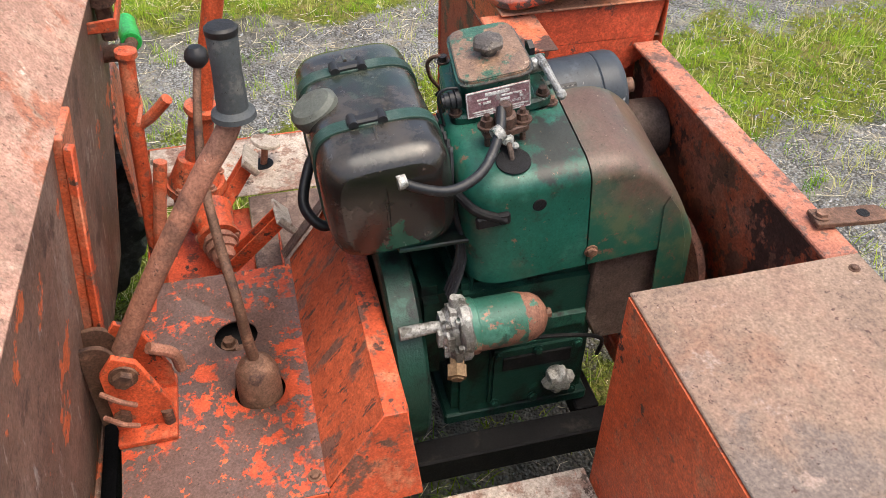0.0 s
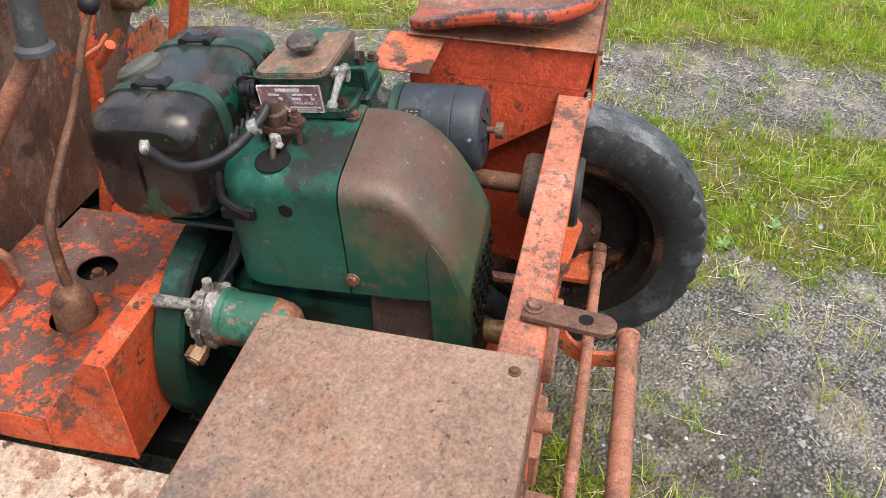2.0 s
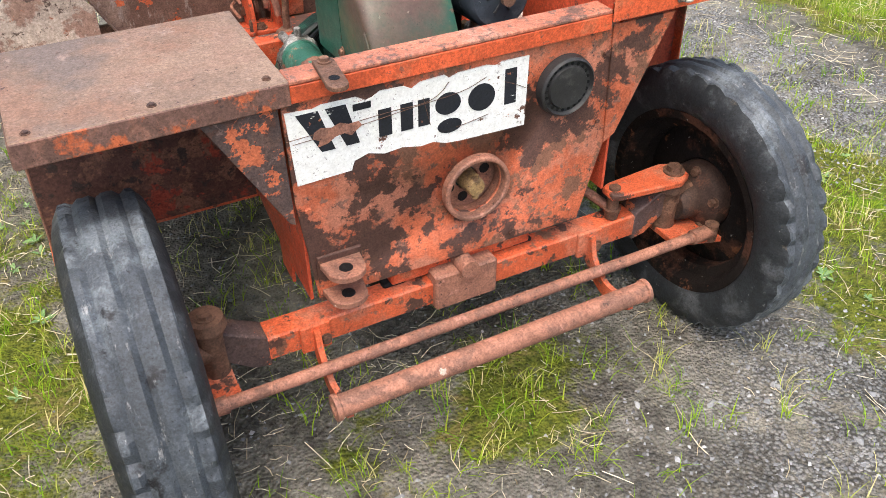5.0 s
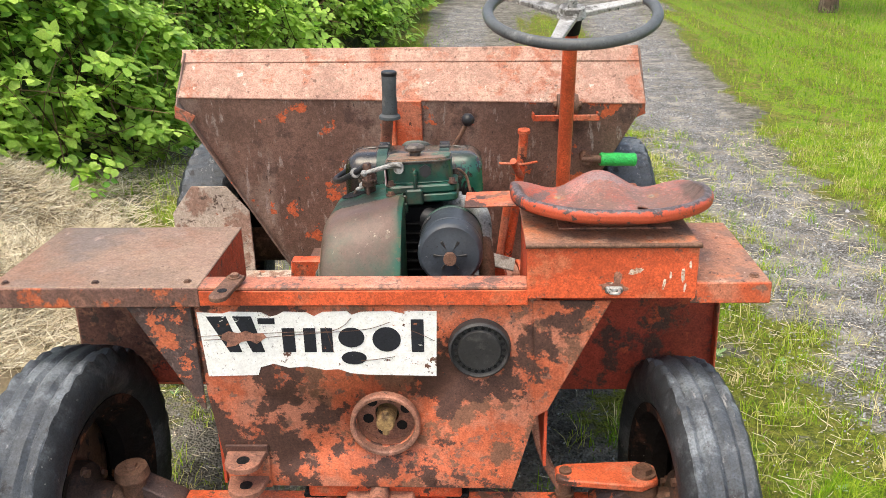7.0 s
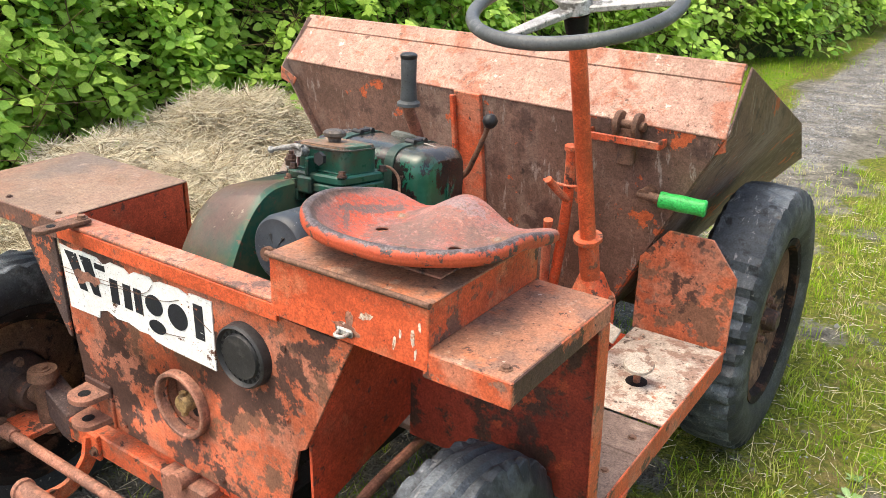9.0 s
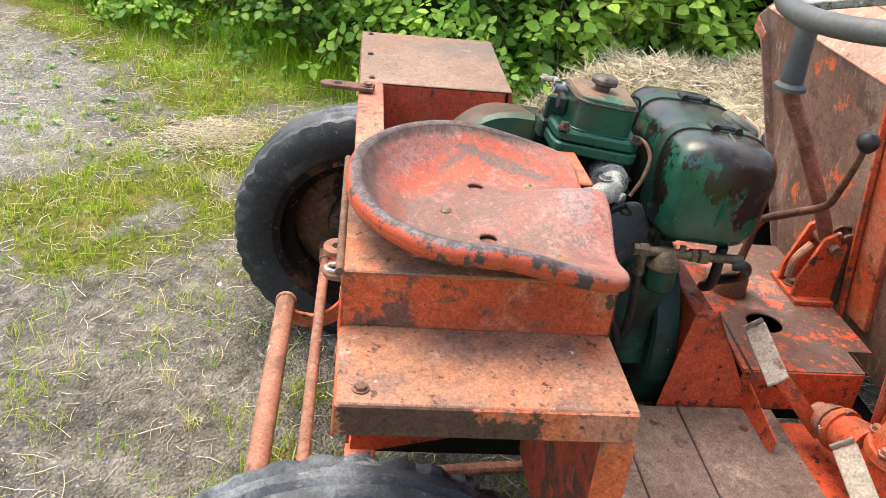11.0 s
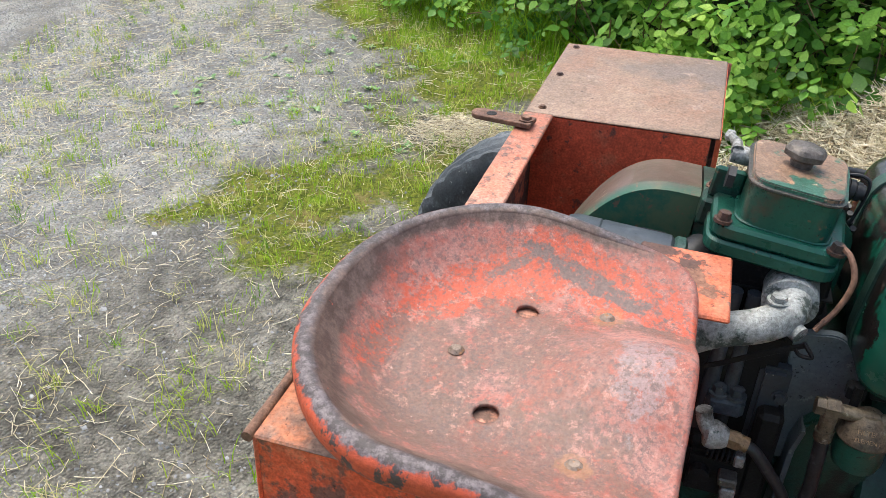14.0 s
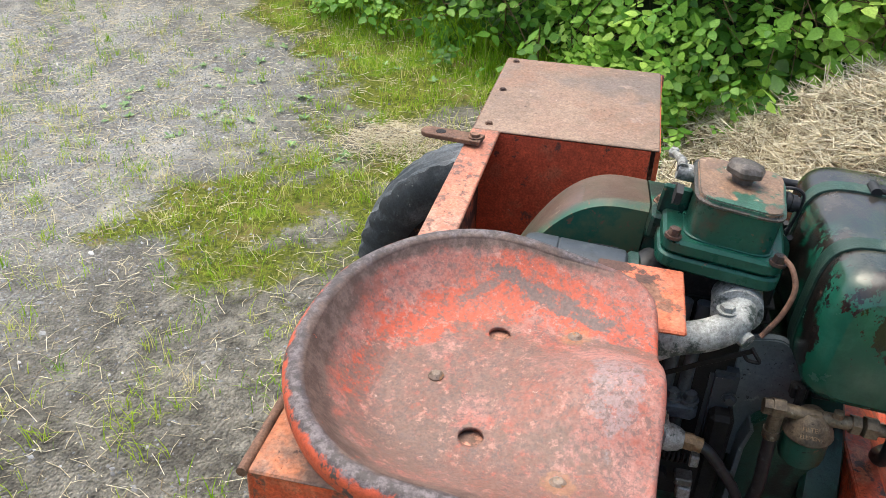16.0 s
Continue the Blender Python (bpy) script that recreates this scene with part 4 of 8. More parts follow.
def sign():
    bm = bmesh.new()
    prism(bm, [(-0.337, 0.772), (-0.29, 0.769), (-0.275, 0.773), (-0.215, 0.772), (-0.198, 0.762), (-0.186, 0.765), (-0.172, 0.773), (-0.128, 0.771), (-0.115, 0.763), (-0.098, 0.772), (-0.052, 0.774), (-0.043, 0.766), (-0.026, 0.772), (0.030, 0.774), (0.048, 0.769), (0.062, 0.774), (0.117, 0.773), (0.114, 0.635), (-0.02, 0.638), (-0.05, 0.641), (-0.075, 0.650), (-0.10, 0.648), (-0.135, 0.656), (-0.17, 0.653), (-0.20, 0.662), (-0.226, 0.654), (-0.232, 0.637), (-0.330, 0.634)], "y", -0.0022, 0.0)
    plate = part("maker_sign", bm, M["white"], dumper, "chipped white painted sign with black shapes")
    bm = bmesh.new()

    # plain black marks in place of the lettering: slanted and upright bars, full ovals
    for x0, x1, x2, x3 in ((-0.320, -0.282, -0.258, -0.282), (-0.270, -0.234, -0.214, -0.238)):
        prism(bm, [(x0, 0.764), (x1, 0.764), (x2, 0.688), (x3, 0.688)], "y", -0.0034, -0.0024)
    for x0, x1, z0, z1 in ((-0.222, -0.190, 0.748, 0.760), (-0.178, -0.154, 0.688, 0.739), (-0.137, -0.114, 0.688, 0.739), (-0.104, -0.082, 0.688, 0.739), (0.068, 0.092, 0.688, 0.757)):
        prism(bm, [(x0, z0), (x1, z0), (x1, z1), (x0, z1)], "y", -0.0034, -0.0024)
    for cx, cz, rx, rz in ((-0.046, 0.719, 0.025, 0.021), (-0.043, 0.675, 0.024, 0.014), (0.021, 0.715, 0.027, 0.026)):
        prism(bm, [(cx + rx * math.cos(a), cz + rz * math.sin(a)) for a in (2 * math.pi * k / 30 for k in range(30))], "y", -0.0034, -0.0024)
    pieces("sign_mark", bm, M["ink"], plate)
    # paint torn away over the first marks, and long scratches
    bm = bmesh.new()
    prism(bm, [(-0.292, 0.727), (-0.280, 0.733), (-0.262, 0.729), (-0.246, 0.734), (-0.232, 0.728), (-0.214, 0.729), (-0.208, 0.720), (-0.219, 0.713), (-0.228, 0.706), (-0.240, 0.713), (-0.256, 0.711), (-0.270, 0.702), (-0.288, 0.699), (-0.284, 0.710), (-0.296, 0.716)], "y", -0.0041, -0.0035)
    part("torn_paint", bm, M["tube"], plate, "patch where the white paint is torn off")
    bm = bmesh.new()
    for pts in ([(-0.34, 0.722), (-0.25, 0.726), (-0.16, 0.731), (-0.09, 0.732), (-0.06, 0.744), (-0.045, 0.760)], [(-0.33, 0.714), (-0.22, 0.719), (-0.12, 0.728), (-0.02, 0.736), (0.03, 0.752)], [(-0.094, 0.742), (-0.088, 0.715), (-0.081, 0.686)], [(-0.03, 0.669), (0.0, 0.672), (0.035, 0.678)], [(0.068, 0.734), (0.09, 0.724), (0.112, 0.712)]):
        pipe(bm, [(x, -0.0033, z) for x, z in pts], 0.0006, 5, 4)
    pieces("scratch", bm, M["rust"], plate)


sign()


def tow_fittings():
    for z in (0.458, 0.398):
        bm = bmesh.new()
        pts = [(-0.312, -0.002), (-0.232, -0.002)] + [(-0.272 + 0.036 * math.cos(a), -0.040 - 0.030 * math.sin(a)) for a in (math.pi * k / 14 for k in range(15))]
        prism(bm, pts, "z", z - 0.006, z + 0.006, 0.001)
        tb = part("tow_lug", bm, M["tube"], dumper, "rusty half-round towing lug with a pin hole")
        part("pin_hole", made(lathe, [(0.0, 0.0068), (0.0125, 0.0068), (0.013, 0.006)], (-0.272, -0.038, z), (0, 0, 1), 24), M["dark"], tb)
    part("tow_mount", made(rbox, -0.315, -0.228, -0.008, -0.0005, 0.375, 0.478, 0.002), M["panel"], dumper)
    # flat bar bolted to the rail
    bm = bmesh.new()
    d = (Vector((-0.270, -0.075, 0)) - Vector((-0.258, 0.020, 0))).normalized()
    n = Vector((-d.y, d.x, 0))
    p, q = Vector((-0.258, 0.020, 0)), Vector((-0.268, -0.070, 0))
    pts = [p + n * 0.017, q + n * 0.017] + [q + (n * math.cos(a) + d * math.sin(a)) * 0.017 for a in (math.pi * k / 8 for k in range(1, 8))] + [q - n * 0.017, p - n * 0.017]
    prism(bm, [(v.x, v.y) for v in pts], "z", 0.832, 0.840, 0.001)
    bar = part("latch_bar", bm, M["rust"], dumper, "rusty flat bar with a slotted hole, bolted on the rear rail")
    part("slot", made(lathe, [(0.0, 0.0006), (0.0085, 0.0006), (0.009, 0.0)], (-0.266, -0.052, 0.8402), (0, 0, 1), 20), M["dark"], bar)
    bm = bmesh.new()
    bolt(bm, (-0.259, 0.008, 0.840), (0, 0, 1), 0.009, 0.007)
    part("bar_bolt", bm, M["rust"], bar)


tow_fittings()


def tyre_mesh(R, rim, width, ribs, lug):
    """Cross-section turned round x; the tread carries worn ribs and shoulder notches."""
    bm = bmesh.new()
    w = width / 2
    prof = [(rim, -w * 0.62), (rim + 0.012, -w * 0.78), (rim + (R - rim) * 0.35, -w * 0.98), (rim + (R - rim) * 0.62, -w), (R - 0.022, -w * 0.90), (R - 0.006, -w * 0.76)]
    n = 4 * ribs + 1
    for i in range(n):
        u = -0.72 + 1.44 * i / (n - 1)
        groove = 0.007 if i % 4 == 2 and ribs > 1 else 0.0
        prof.append((R - 0.004 * u * u * 2 - groove, w * u))
    prof += [(r, -hh) for r, hh in prof[:6][::-1]]
    last = len(prof) - 1
    prof.append(prof[0])

    def wob(i, k):
        edge = i in (4, 5, 6, 7, last - 4, last - 5, last - 6, last - 7)
        rnd = 0.0012 * math.sin(k * 1.7 + i) + 0.0008 * math.sin(k * 0.53 + 2.1 * i)
        return (-lug * (0.7 + 0.3 * math.sin(k * 2.3)) if edge and k % 3 == 0 else 0.0) + rnd
    lathe(bm, prof, (0, 0, 0), (1, 0, 0), 114, wob)
    return bm


def wheel(name, R, rim, width, at, steer, lug, ribs, label, disc="dish"):
    """A wheel whose inner side faces the chassis."""
    out = 1 if at[0] > 0 else -1
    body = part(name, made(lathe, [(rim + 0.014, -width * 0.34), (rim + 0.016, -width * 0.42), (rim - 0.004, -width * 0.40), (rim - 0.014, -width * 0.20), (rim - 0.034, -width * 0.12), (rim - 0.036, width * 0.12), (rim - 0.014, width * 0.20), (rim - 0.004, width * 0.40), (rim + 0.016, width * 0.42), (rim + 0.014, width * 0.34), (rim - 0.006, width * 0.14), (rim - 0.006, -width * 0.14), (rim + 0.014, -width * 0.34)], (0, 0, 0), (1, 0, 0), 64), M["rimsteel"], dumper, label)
    tyre = part("tyre", tyre_mesh(R, rim, width, ribs, lug), M["rubber"], body, sharp=28)
    tyre.data.materials.append(M["sidewall"])
    for p in tyre.data.polygons:
        p.material_index = 1 if math.hypot(p.center.y, p.center.z) < R - 0.013 else 0
    o = out * width * 0.20
    bm = bmesh.new()
    lathe(bm, [(0.0, o + out * 0.004), (0.072, o + out * 0.004), (0.088, o - out * 0.010), (0.115, o - out * 0.012), (rim - 0.010, o + out * 0.008), (rim - 0.010, o + out * 0.014), (0.113, o - out * 0.006), (0.086, o - out * 0.004), (0.070, o + out * 0.010), (0.0, o + out * 0.010)], (0, 0, 0), (1, 0, 0), 56)
    part("wheel_disc", bm, M[disc], body, "rusty pressed steel wheel disc")
    bm = bmesh.new()
    lathe(bm, [(0.0, -out * 0.075), (0.034, -out * 0.075), (0.040, -out * 0.068), (0.044, -out * 0.03), (0.058, -out * 0.022), (0.078, -out * 0.012), (0.082, -out * 0.004), (0.082, o - out * 0.006)], (0, 0, 0), (1, 0, 0), 40)
    lathe(bm, [(0.0, o + out * 0.046), (0.024, o + out * 0.046), (0.030, o + out * 0.040), (0.032, o + out * 0.012), (0.040, o + out * 0.006)], (0, 0, 0), (1, 0, 0), 32)
    part("hub", bm, M["hubrust"], body)
    bm = bmesh.new()
    for k in range(5):
        a = 2 * math.pi * k / 5 + 0.3
        bolt(bm, (-out * 0.012, 0.068 * math.cos(a), 0.068 * math.sin(a)), (-out, 0, 0), 0.010, 0.014)
        bolt(bm, (o + out * 0.008, 0.058 * math.cos(a), 0.058 * math.sin(a)), (out, 0, 0), 0.011, 0.018)
    pieces("hub_bolt", bm, M["rust"], body)
    body.matrix_basis = pose(*at, 0, 0, steer)
    return body


wheel("rear_wheel", 0.328, 0.208, 0.162, (-0.641, 0.010, 0.326), -1.5, 0.010, 3, "worn ribbed rear tyre on a rusty steel wheel")
# the right disc takes the near-black rim colour to paint its shaded inner side
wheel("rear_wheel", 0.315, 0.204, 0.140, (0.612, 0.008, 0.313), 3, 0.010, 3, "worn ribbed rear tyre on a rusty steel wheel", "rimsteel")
def rear_axle():
    bm = bmesh.new()
    rbox(bm, -0.440, 0.440, 0.000, 0.055, 0.265, 0.322, 0.004)
    axle = part("rear_axle", bm, M["orange"], dumper, "orange box-section steering axle")
    bm = bmesh.new()
    rbox(bm, -0.080, 0.062, -0.016, 0.075, 0.258, 0.346, 0.005)
    rod(bm, (-0.010, -0.030, 0.352), (-0.010, 0.10, 0.352), 0.020)
    part("pivot_block", bm, M["tube"], axle)
    part("pivot_mount", made(rbox, -0.16, 0.16, 0.02, 0.14, 0.330, 0.372, 0.004), M["bright"], axle)
    for s in (-1, 1):
        bm = bmesh.new()
        prism(bm, [(s * 0.425, 0.255), (s * 0.425, 0.326), (s * 0.530, 0.385), (s * 0.545, 0.385), (s * 0.545, 0.330), (s * 0.460, 0.262)], "y", -0.002, 0.052, 0.003)
        part("axle_yoke", bm, M["eaten"], axle)
        bm = bmesh.new()
        zt = 0.400 if s < 0 else 0.372
        rod(bm, (s * 0.525, 0.012, 0.25), (s * 0.525, 0.012, zt), 0.026, seg=20)
        rod(bm, (s * 0.525, 0.012, zt - 0.010), (s * 0.525, 0.012, zt + 0.010), 0.036, 0.032, seg=20)
        rod(bm, (s * 0.525, 0.012, 0.335), (s * 0.600, 0.012, 0.335), 0.026, seg=20)
        bolt(bm, (s * 0.525, 0.012, zt + 0.010), (0, 0, 1), 0.014, 0.009)
        part("kingpin", bm, M["rust"], axle)
        # arms to the track rod
        bm = bmesh.new()
        slab(bm, [(s * 0.500, 0.03, 0.262), (s * 0.500, -0.06, 0.262), (s * 0.610, -0.095, 0.262), (s * 0.600, 0.03, 0.262)], 0.016)
        part("steering_arm", bm, M["orange"], axle)
        bm = bmesh.new()
        rod(bm, (s * 0.590, -0.076, 0.25), (s * 0.590, -0.076, 0.292), 0.016)
        part("ball_joint", bm, M["rust"], axle)
    bm = bmesh.new()
    rod(bm, (-0.592, -0.074, 0.272), (0.592, -0.076, 0.272), 0.0125)
    rod(bm, (-0.592, -0.074, 0.272), (-0.530, -0.074, 0.272), 0.017)
    rod(bm, (0.592, -0.076, 0.272), (0.535, -0.076, 0.272), 0.017)
    part("track_rod", bm, M["tube"], dumper, "rusty orange track rod")
    # the drag link arm above the right knuckle
    bm = bmesh.new()
    prism(bm, [(0.352, 0.035), (0.352, -0.002), (0.372, -0.012), (0.520, -0.030), (0.556, -0.010), (0.556, 0.040), (0.520, 0.055), (0.372, 0.045)], "z", 0.384, 0.400, 0.003)
    arm = part("drop_arm", bm, M["orange"], dumper, "rusty orange steering arm plate")
    bm = bmesh.new()
    bolt(bm, (0.530, 0.012, 0.400), (0, 0, 1), 0.018, 0.016)
    rod(bm, (0.372, 0.017, 0.405), (0.372, 0.017, 0.345), 0.013)
    rod(bm, (0.372, 0.017, 0.350), (0.372, 0.017, 0.325), 0.020, 0.014)
    pieces("arm_joint", bm, M["rust"], arm)
    part("drag_link", made(pipe, [(0.372, 0.020, 0.345), (0.33, 0.16, 0.375), (0.315, 0.60, 0.395)], 0.011), M["tube"], dumper)
    # rear guard tube on two bent straps
    bm = bmesh.new()
    lathe(bm, [(0.0, 0.345), (0.020, 0.345), (0.026, 0.343), (0.026, 0.335), (0.022, 0.333), (0.022, -0.350), (0.026, -0.352), (0.026, -0.362), (0.016, -0.362), (0.015, -0.345), (0.0, -0.345)], (0, -0.158, 0.255), (1, 0, 0), 28)
    guard = part("guard_tube", bm, M["tube"], dumper, "rusty pink-orange guard tube across the back")
    for x in (-0.335, 0.300):
        bm = bmesh.new()
        pts = smooth_line([(x, -0.004, 0.315), (x, -0.020, 0.262), (x, -0.070, 0.222), (x, -0.125, 0.222), (x, -0.160, 0.242)], 5)
        rows = []
        for k, p in enumerate(pts):
            d = (pts[min(k + 1, len(pts) - 1)] - pts[max(k - 1, 0)]).normalized()
            nn = Vector((0, -d.z, d.y)) * 0.017
            rows.append([bm.verts.new((x + sx * 0.006, p.y + nn.y * sn, p.z + nn.z * sn)) for sx, sn in ((-1, -1), (1, -1), (1, 1), (-1, 1))])
        for a, b in zip(rows, rows[1:]):
            for k in range(4):
                bm.faces.new((a[k], a[(k + 1) % 4], b[(k + 1) % 4], b[k]))
        bm.faces.new(rows[0]), bm.faces.new(rows[-1][::-1])
        part("strap_plate", made(rbox, x - 0.03, x + 0.03, -0.010, 0.0, 0.262, 0.325, 0.002), M["orange"], guard)
        part("guard_strap", bm, M["orange"], guard)
        bm = bmesh.new()
        bolt(bm, (x + 0.018, -0.010, 0.285), (0, -1, 0), 0.009, 0.010)
        part("strap_bolt", bm, M["rust"], guard)


rear_axle()


# ---- engine ----
def rounded(pts_r, steps=6):
    """A closed 2D outline whose corners (x, y, radius) are rounded."""
    out, n = [], len(pts_r)
    for i in range(n):
        p = Vector(pts_r[i][:2])
        a, b = Vector(pts_r[i - 1][:2]), Vector(pts_r[(i + 1) % n][:2])
        r = pts_r[i][2]
        if r <= 0:
            out.append(tuple(p))
            continue
        u, v = (a - p).normalized(), (b - p).normalized()
        s, e = p + u * r, p + v * r
        for k in range(steps + 1):
            t = k / steps
            out.append(tuple(s * (1 - t) ** 2 + p * 2 * t * (1 - t) + e * t * t))
    return out


def engine():
    bm = bmesh.new()
    rbox(bm, -0.105, 0.105, 0.235, 0.475, 0.345, 0.66, 0.012, 2)
    rbox(bm, -0.108, 0.135, 0.225, 0.490, 0.335, 0.360, 0.004)
    rbox(bm, -0.118, -0.100, 0.255, 0.415, 0.375, 0.520, 0.006, 2)
    rbox(bm, -0.112, 0.112, 0.250, 0.470, 0.540, 0.575, 0.005)
    eng = part("engine", bm, M["oily"], dumper, "oily dark green single-cylinder diesel engine")
    bm = bmesh.new()
    for y in (0.265, 0.335, 0.405):
        for z in (0.388, 0.508):
            bolt(bm, (-0.118, y, z), (-1, 0, 0), 0.007, 0.008)
    pieces("crankcase_bolt", bm, M["oily"], eng)
    # lobed filler knob on the crankcase door
    bm = bmesh.new()
    lathe(bm, [(0.0, 0.036), (0.010, 0.036), (0.020, 0.033), (0.025, 0.026), (0.025, 0.014), (0.016, 0.008), (0.014, 0.0)], (-0.118, 0.300, 0.445), (-1, 0, 0), 36, lambda i, k: 0.0035 * math.cos(k * math.pi / 3) if 1 < i < 5 else 0.0)
    part("filler_cap", bm, M["alloy"], eng)
    bm = bmesh.new()
    rbox(bm, -0.122, -0.117, 0.275, 0.395, 0.470, 0.500, 0.001)
    part("badge_plate", bm, M["dark"], eng)
    part("governor_rod", made(pipe, [(-0.125, 0.40, 0.55), (-0.140, 0.30, 0.555), (-0.138, 0.235, 0.53), (-0.120, 0.225, 0.47)], 0.0035), M["dark"], eng)
    # flywheel and its bell housing
    bm = bmesh.new()
    lathe(bm, [(0.0, 0.0), (0.045, 0.0), (0.060, 0.010), (0.135, 0.012), (0.148, 0.0), (0.184, 0.0), (0.190, 0.006), (0.190, 0.046), (0.184, 0.050), (0.150, 0.050), (0.135, 0.040), (0.0, 0.040)], (-0.008, 0.534, 0.505), (0, 1, 0), 72)
    part("flywheel", bm, M["oily"], eng, "dark green cast flywheel")
    bm = bmesh.new()
    rbox(bm, -0.085, 0.085, 0.475, 0.540, 0.44, 0.64, 0.02, 2)
    rod(bm, (0, 0.54, 0.52), (0, 0.584, 0.51), 0.06, 0.05, seg=24)
    part("drive_housing", bm, M["oily"], eng)
    bm = bmesh.new()
    rbox(bm, -0.10, 0.12, 0.448, 0.560, 0.748, 0.756, 0.002)
    rbox(bm, -0.098, 0.118, 0.444, 0.450, 0.640, 0.756, 0.002)
    part("tank_bracket", bm, M["oily"], eng)
    # injection pump side: alloy lift pump and round filter body
    bm = bmesh.new()
    lathe(bm, [(0.0, 0.040), (0.040, 0.040), (0.0405, 0.044), (0.0405, 0.112), (0.044, 0.114), (0.044, 0.124), (0.0, 0.124)], (-0.155, 0.346, 0.632), (0, 1, 0), 32)
    filt = part("filter_body", bm, M["filter"], eng, "green filter canister with rusty end")
    bm = bmesh.new()
    rod(bm, (-0.155, 0.338, 0.632), (-0.155, 0.350, 0.632), 0.008, seg=6)
    part("filter_nut", bm, M["rust"], filt)
    part("filter_end", made(lathe, [(0.0, 0.0), (0.016, 0.002), (0.029, 0.010), (0.036, 0.022), (0.0395, 0.040), (0.0395, 0.044), (0.0, 0.044)], (-0.155, 0.346, 0.632), (0, 1, 0), 32), M["bowl"], filt)
    bm = bmesh.new()
    lathe(bm, [(0.0, 0.0), (0.043, 0.0), (0.047, 0.004), (0.047, 0.016), (0.043, 0.020), (0.036, 0.022), (0.034, 0.034), (0.026, 0.044), (0.0, 0.046)], (-0.155, 0.468, 0.632), (0, 1, 0), 28, lambda i, k: 0.003 * math.cos(k * 6 * 2 * math.pi / 28) if 0 < i < 4 else 0.0)
    rbox(bm, -0.200, -0.165, 0.474, 0.512, 0.592, 0.640, 0.014, 3)
    rbox(bm, -0.180, -0.130, 0.476, 0.514, 0.634, 0.678, 0.014, 3)
    rbox(bm, -0.190, -0.150, 0.486, 0.520, 0.610, 0.660, 0.012, 3)
    rod(bm, (-0.158, 0.50, 0.648), (-0.160, 0.575, 0.646), 0.0085, 0.0105, seg=18)
    rod(bm, (-0.150, 0.49, 0.66), (-0.150, 0.49, 0.694), 0.009, 0.007)
    for a in range(6):
        bolt(bm, (-0.155 + 0.041 * math.cos(a * 1.05), 0.486, 0.632 + 0.041 * math.sin(a * 1.05)), (0, 1, 0), 0.006, 0.008)
    pump = part("fuel_pump", bm, M["alloy"], eng, "pale corroded alloy lift pump")
    bm = bmesh.new()
    rod(bm, (-0.180, 0.492, 0.600), (-0.215, 0.500, 0.586), 0.013, 0.010, seg=6)
    rod(bm, (-0.195, 0.496, 0.594), (-0.212, 0.500, 0.587), 0.016, seg=6)
    part("banjo_bolt", bm, M["brass"], pump)
    # cooling cowl: a green sheet half and a heat-browned fan half, one smooth section
    def section(y):
        """Half-round upper corner of the cowl at a place along it: points (x, z), left foot to right foot."""
        u = max(0.0, (0.262 - y) / 0.150)
        drop = 0.150 * u ** 2.6
        top, r = 0.872 - drop, 0.030
        pts = [(-0.128, 0.690)] + [(-0.128 + r * (1 - math.cos(a)), top - r * (1 - math.sin(a))) for a in (math.pi / 2 * k / 6 for k in range(7))]
        return [(x, z + (max(0, x + 0.110) * 0.22 if z > top - 0.012 else 0)) for x, z in pts] + [(0.030, top + 0.031), (0.040, top + 0.024), (0.042, 0.690)]

    def shell(ys, inner=None):
        bm = bmesh.new()
        rows = [[bm.verts.new((x, y, min(z, 9) if i not in (0, 10) else (0.690 if y > 0.165 else 0.60))) for i, (x, z) in enumerate(section(y))] for y in ys]
        for a, b in zip(rows, rows[1:]):
            for k in range(len(a) - 1):
                bm.faces.new((a[k], a[k + 1], b[k + 1], b[k]))
        bm.faces.new(rows[0]), bm.faces.new(rows[-1][::-1])
        return bm

    bm = bmesh.new()
    rows = []
    for z, d in [(0.690, 0.0), (0.842, 0.0)] + [(0.872 - 0.030 * (1 - math.sin(a)), 0.030 * (1 - math.cos(a))) for a in (math.pi / 2 * k / 6 for k in range(1, 7))]:
        ring = rounded([(-0.128 + d, 0.286, 0), (-0.128 + d, 0.466 - d, 0.062 - d), (0.036, 0.466 - d, 0), (0.036, 0.286, 0)], 8)
        rows.append([bm.verts.new((x, y, z + max(0, x + 0.110) * 0.22 * min(1.0, max(0.0, (z - 0.70) / 0.16)))) for x, y in ring])
    for a, b in zip(rows, rows[1:]):
        for k in range(len(a)):
            bm.faces.new((a[k], a[(k + 1) % len(a)], b[(k + 1) % len(a)], b[k]))
    bm.faces.new(rows[0]), bm.faces.new(rows[-1][::-1])
    cowl = part("cooling_cowl", bm, M["cowl"], eng, "green sheet-steel cooling cowl", 40)
    bm = bmesh.new()
    lathe(bm, [(0.0, 0.0014), (0.0245, 0.0014), (0.025, 0.0)], (-0.086, 0.386, 0.8785), (-0.22, 0, 1), 28)
    slab(bm, [(-0.080, 0.374, 0.8802), (-0.080, 0.398, 0.8802), (-0.045, 0.398, 0.8882), (-0.045, 0.374, 0.8882)], 0.0012)
    lathe(bm, [(0.0, 0.0008), (0.0095, 0.0008), (0.0105, 0.0)], (-0.1282, 0.361, 0.826), (-1, 0, 0), 20)
    pieces("cowl_hole", bm, M["dark"], cowl)
    ys = [0.2835] + [0.262 - 0.150 * math.sin(math.pi / 2 * k / 30) for k in range(31)]
    fan = part("fan_cowl", shell(ys), M["hot"], eng, "heat-browned curved fan cowl, green low on its side", 40)
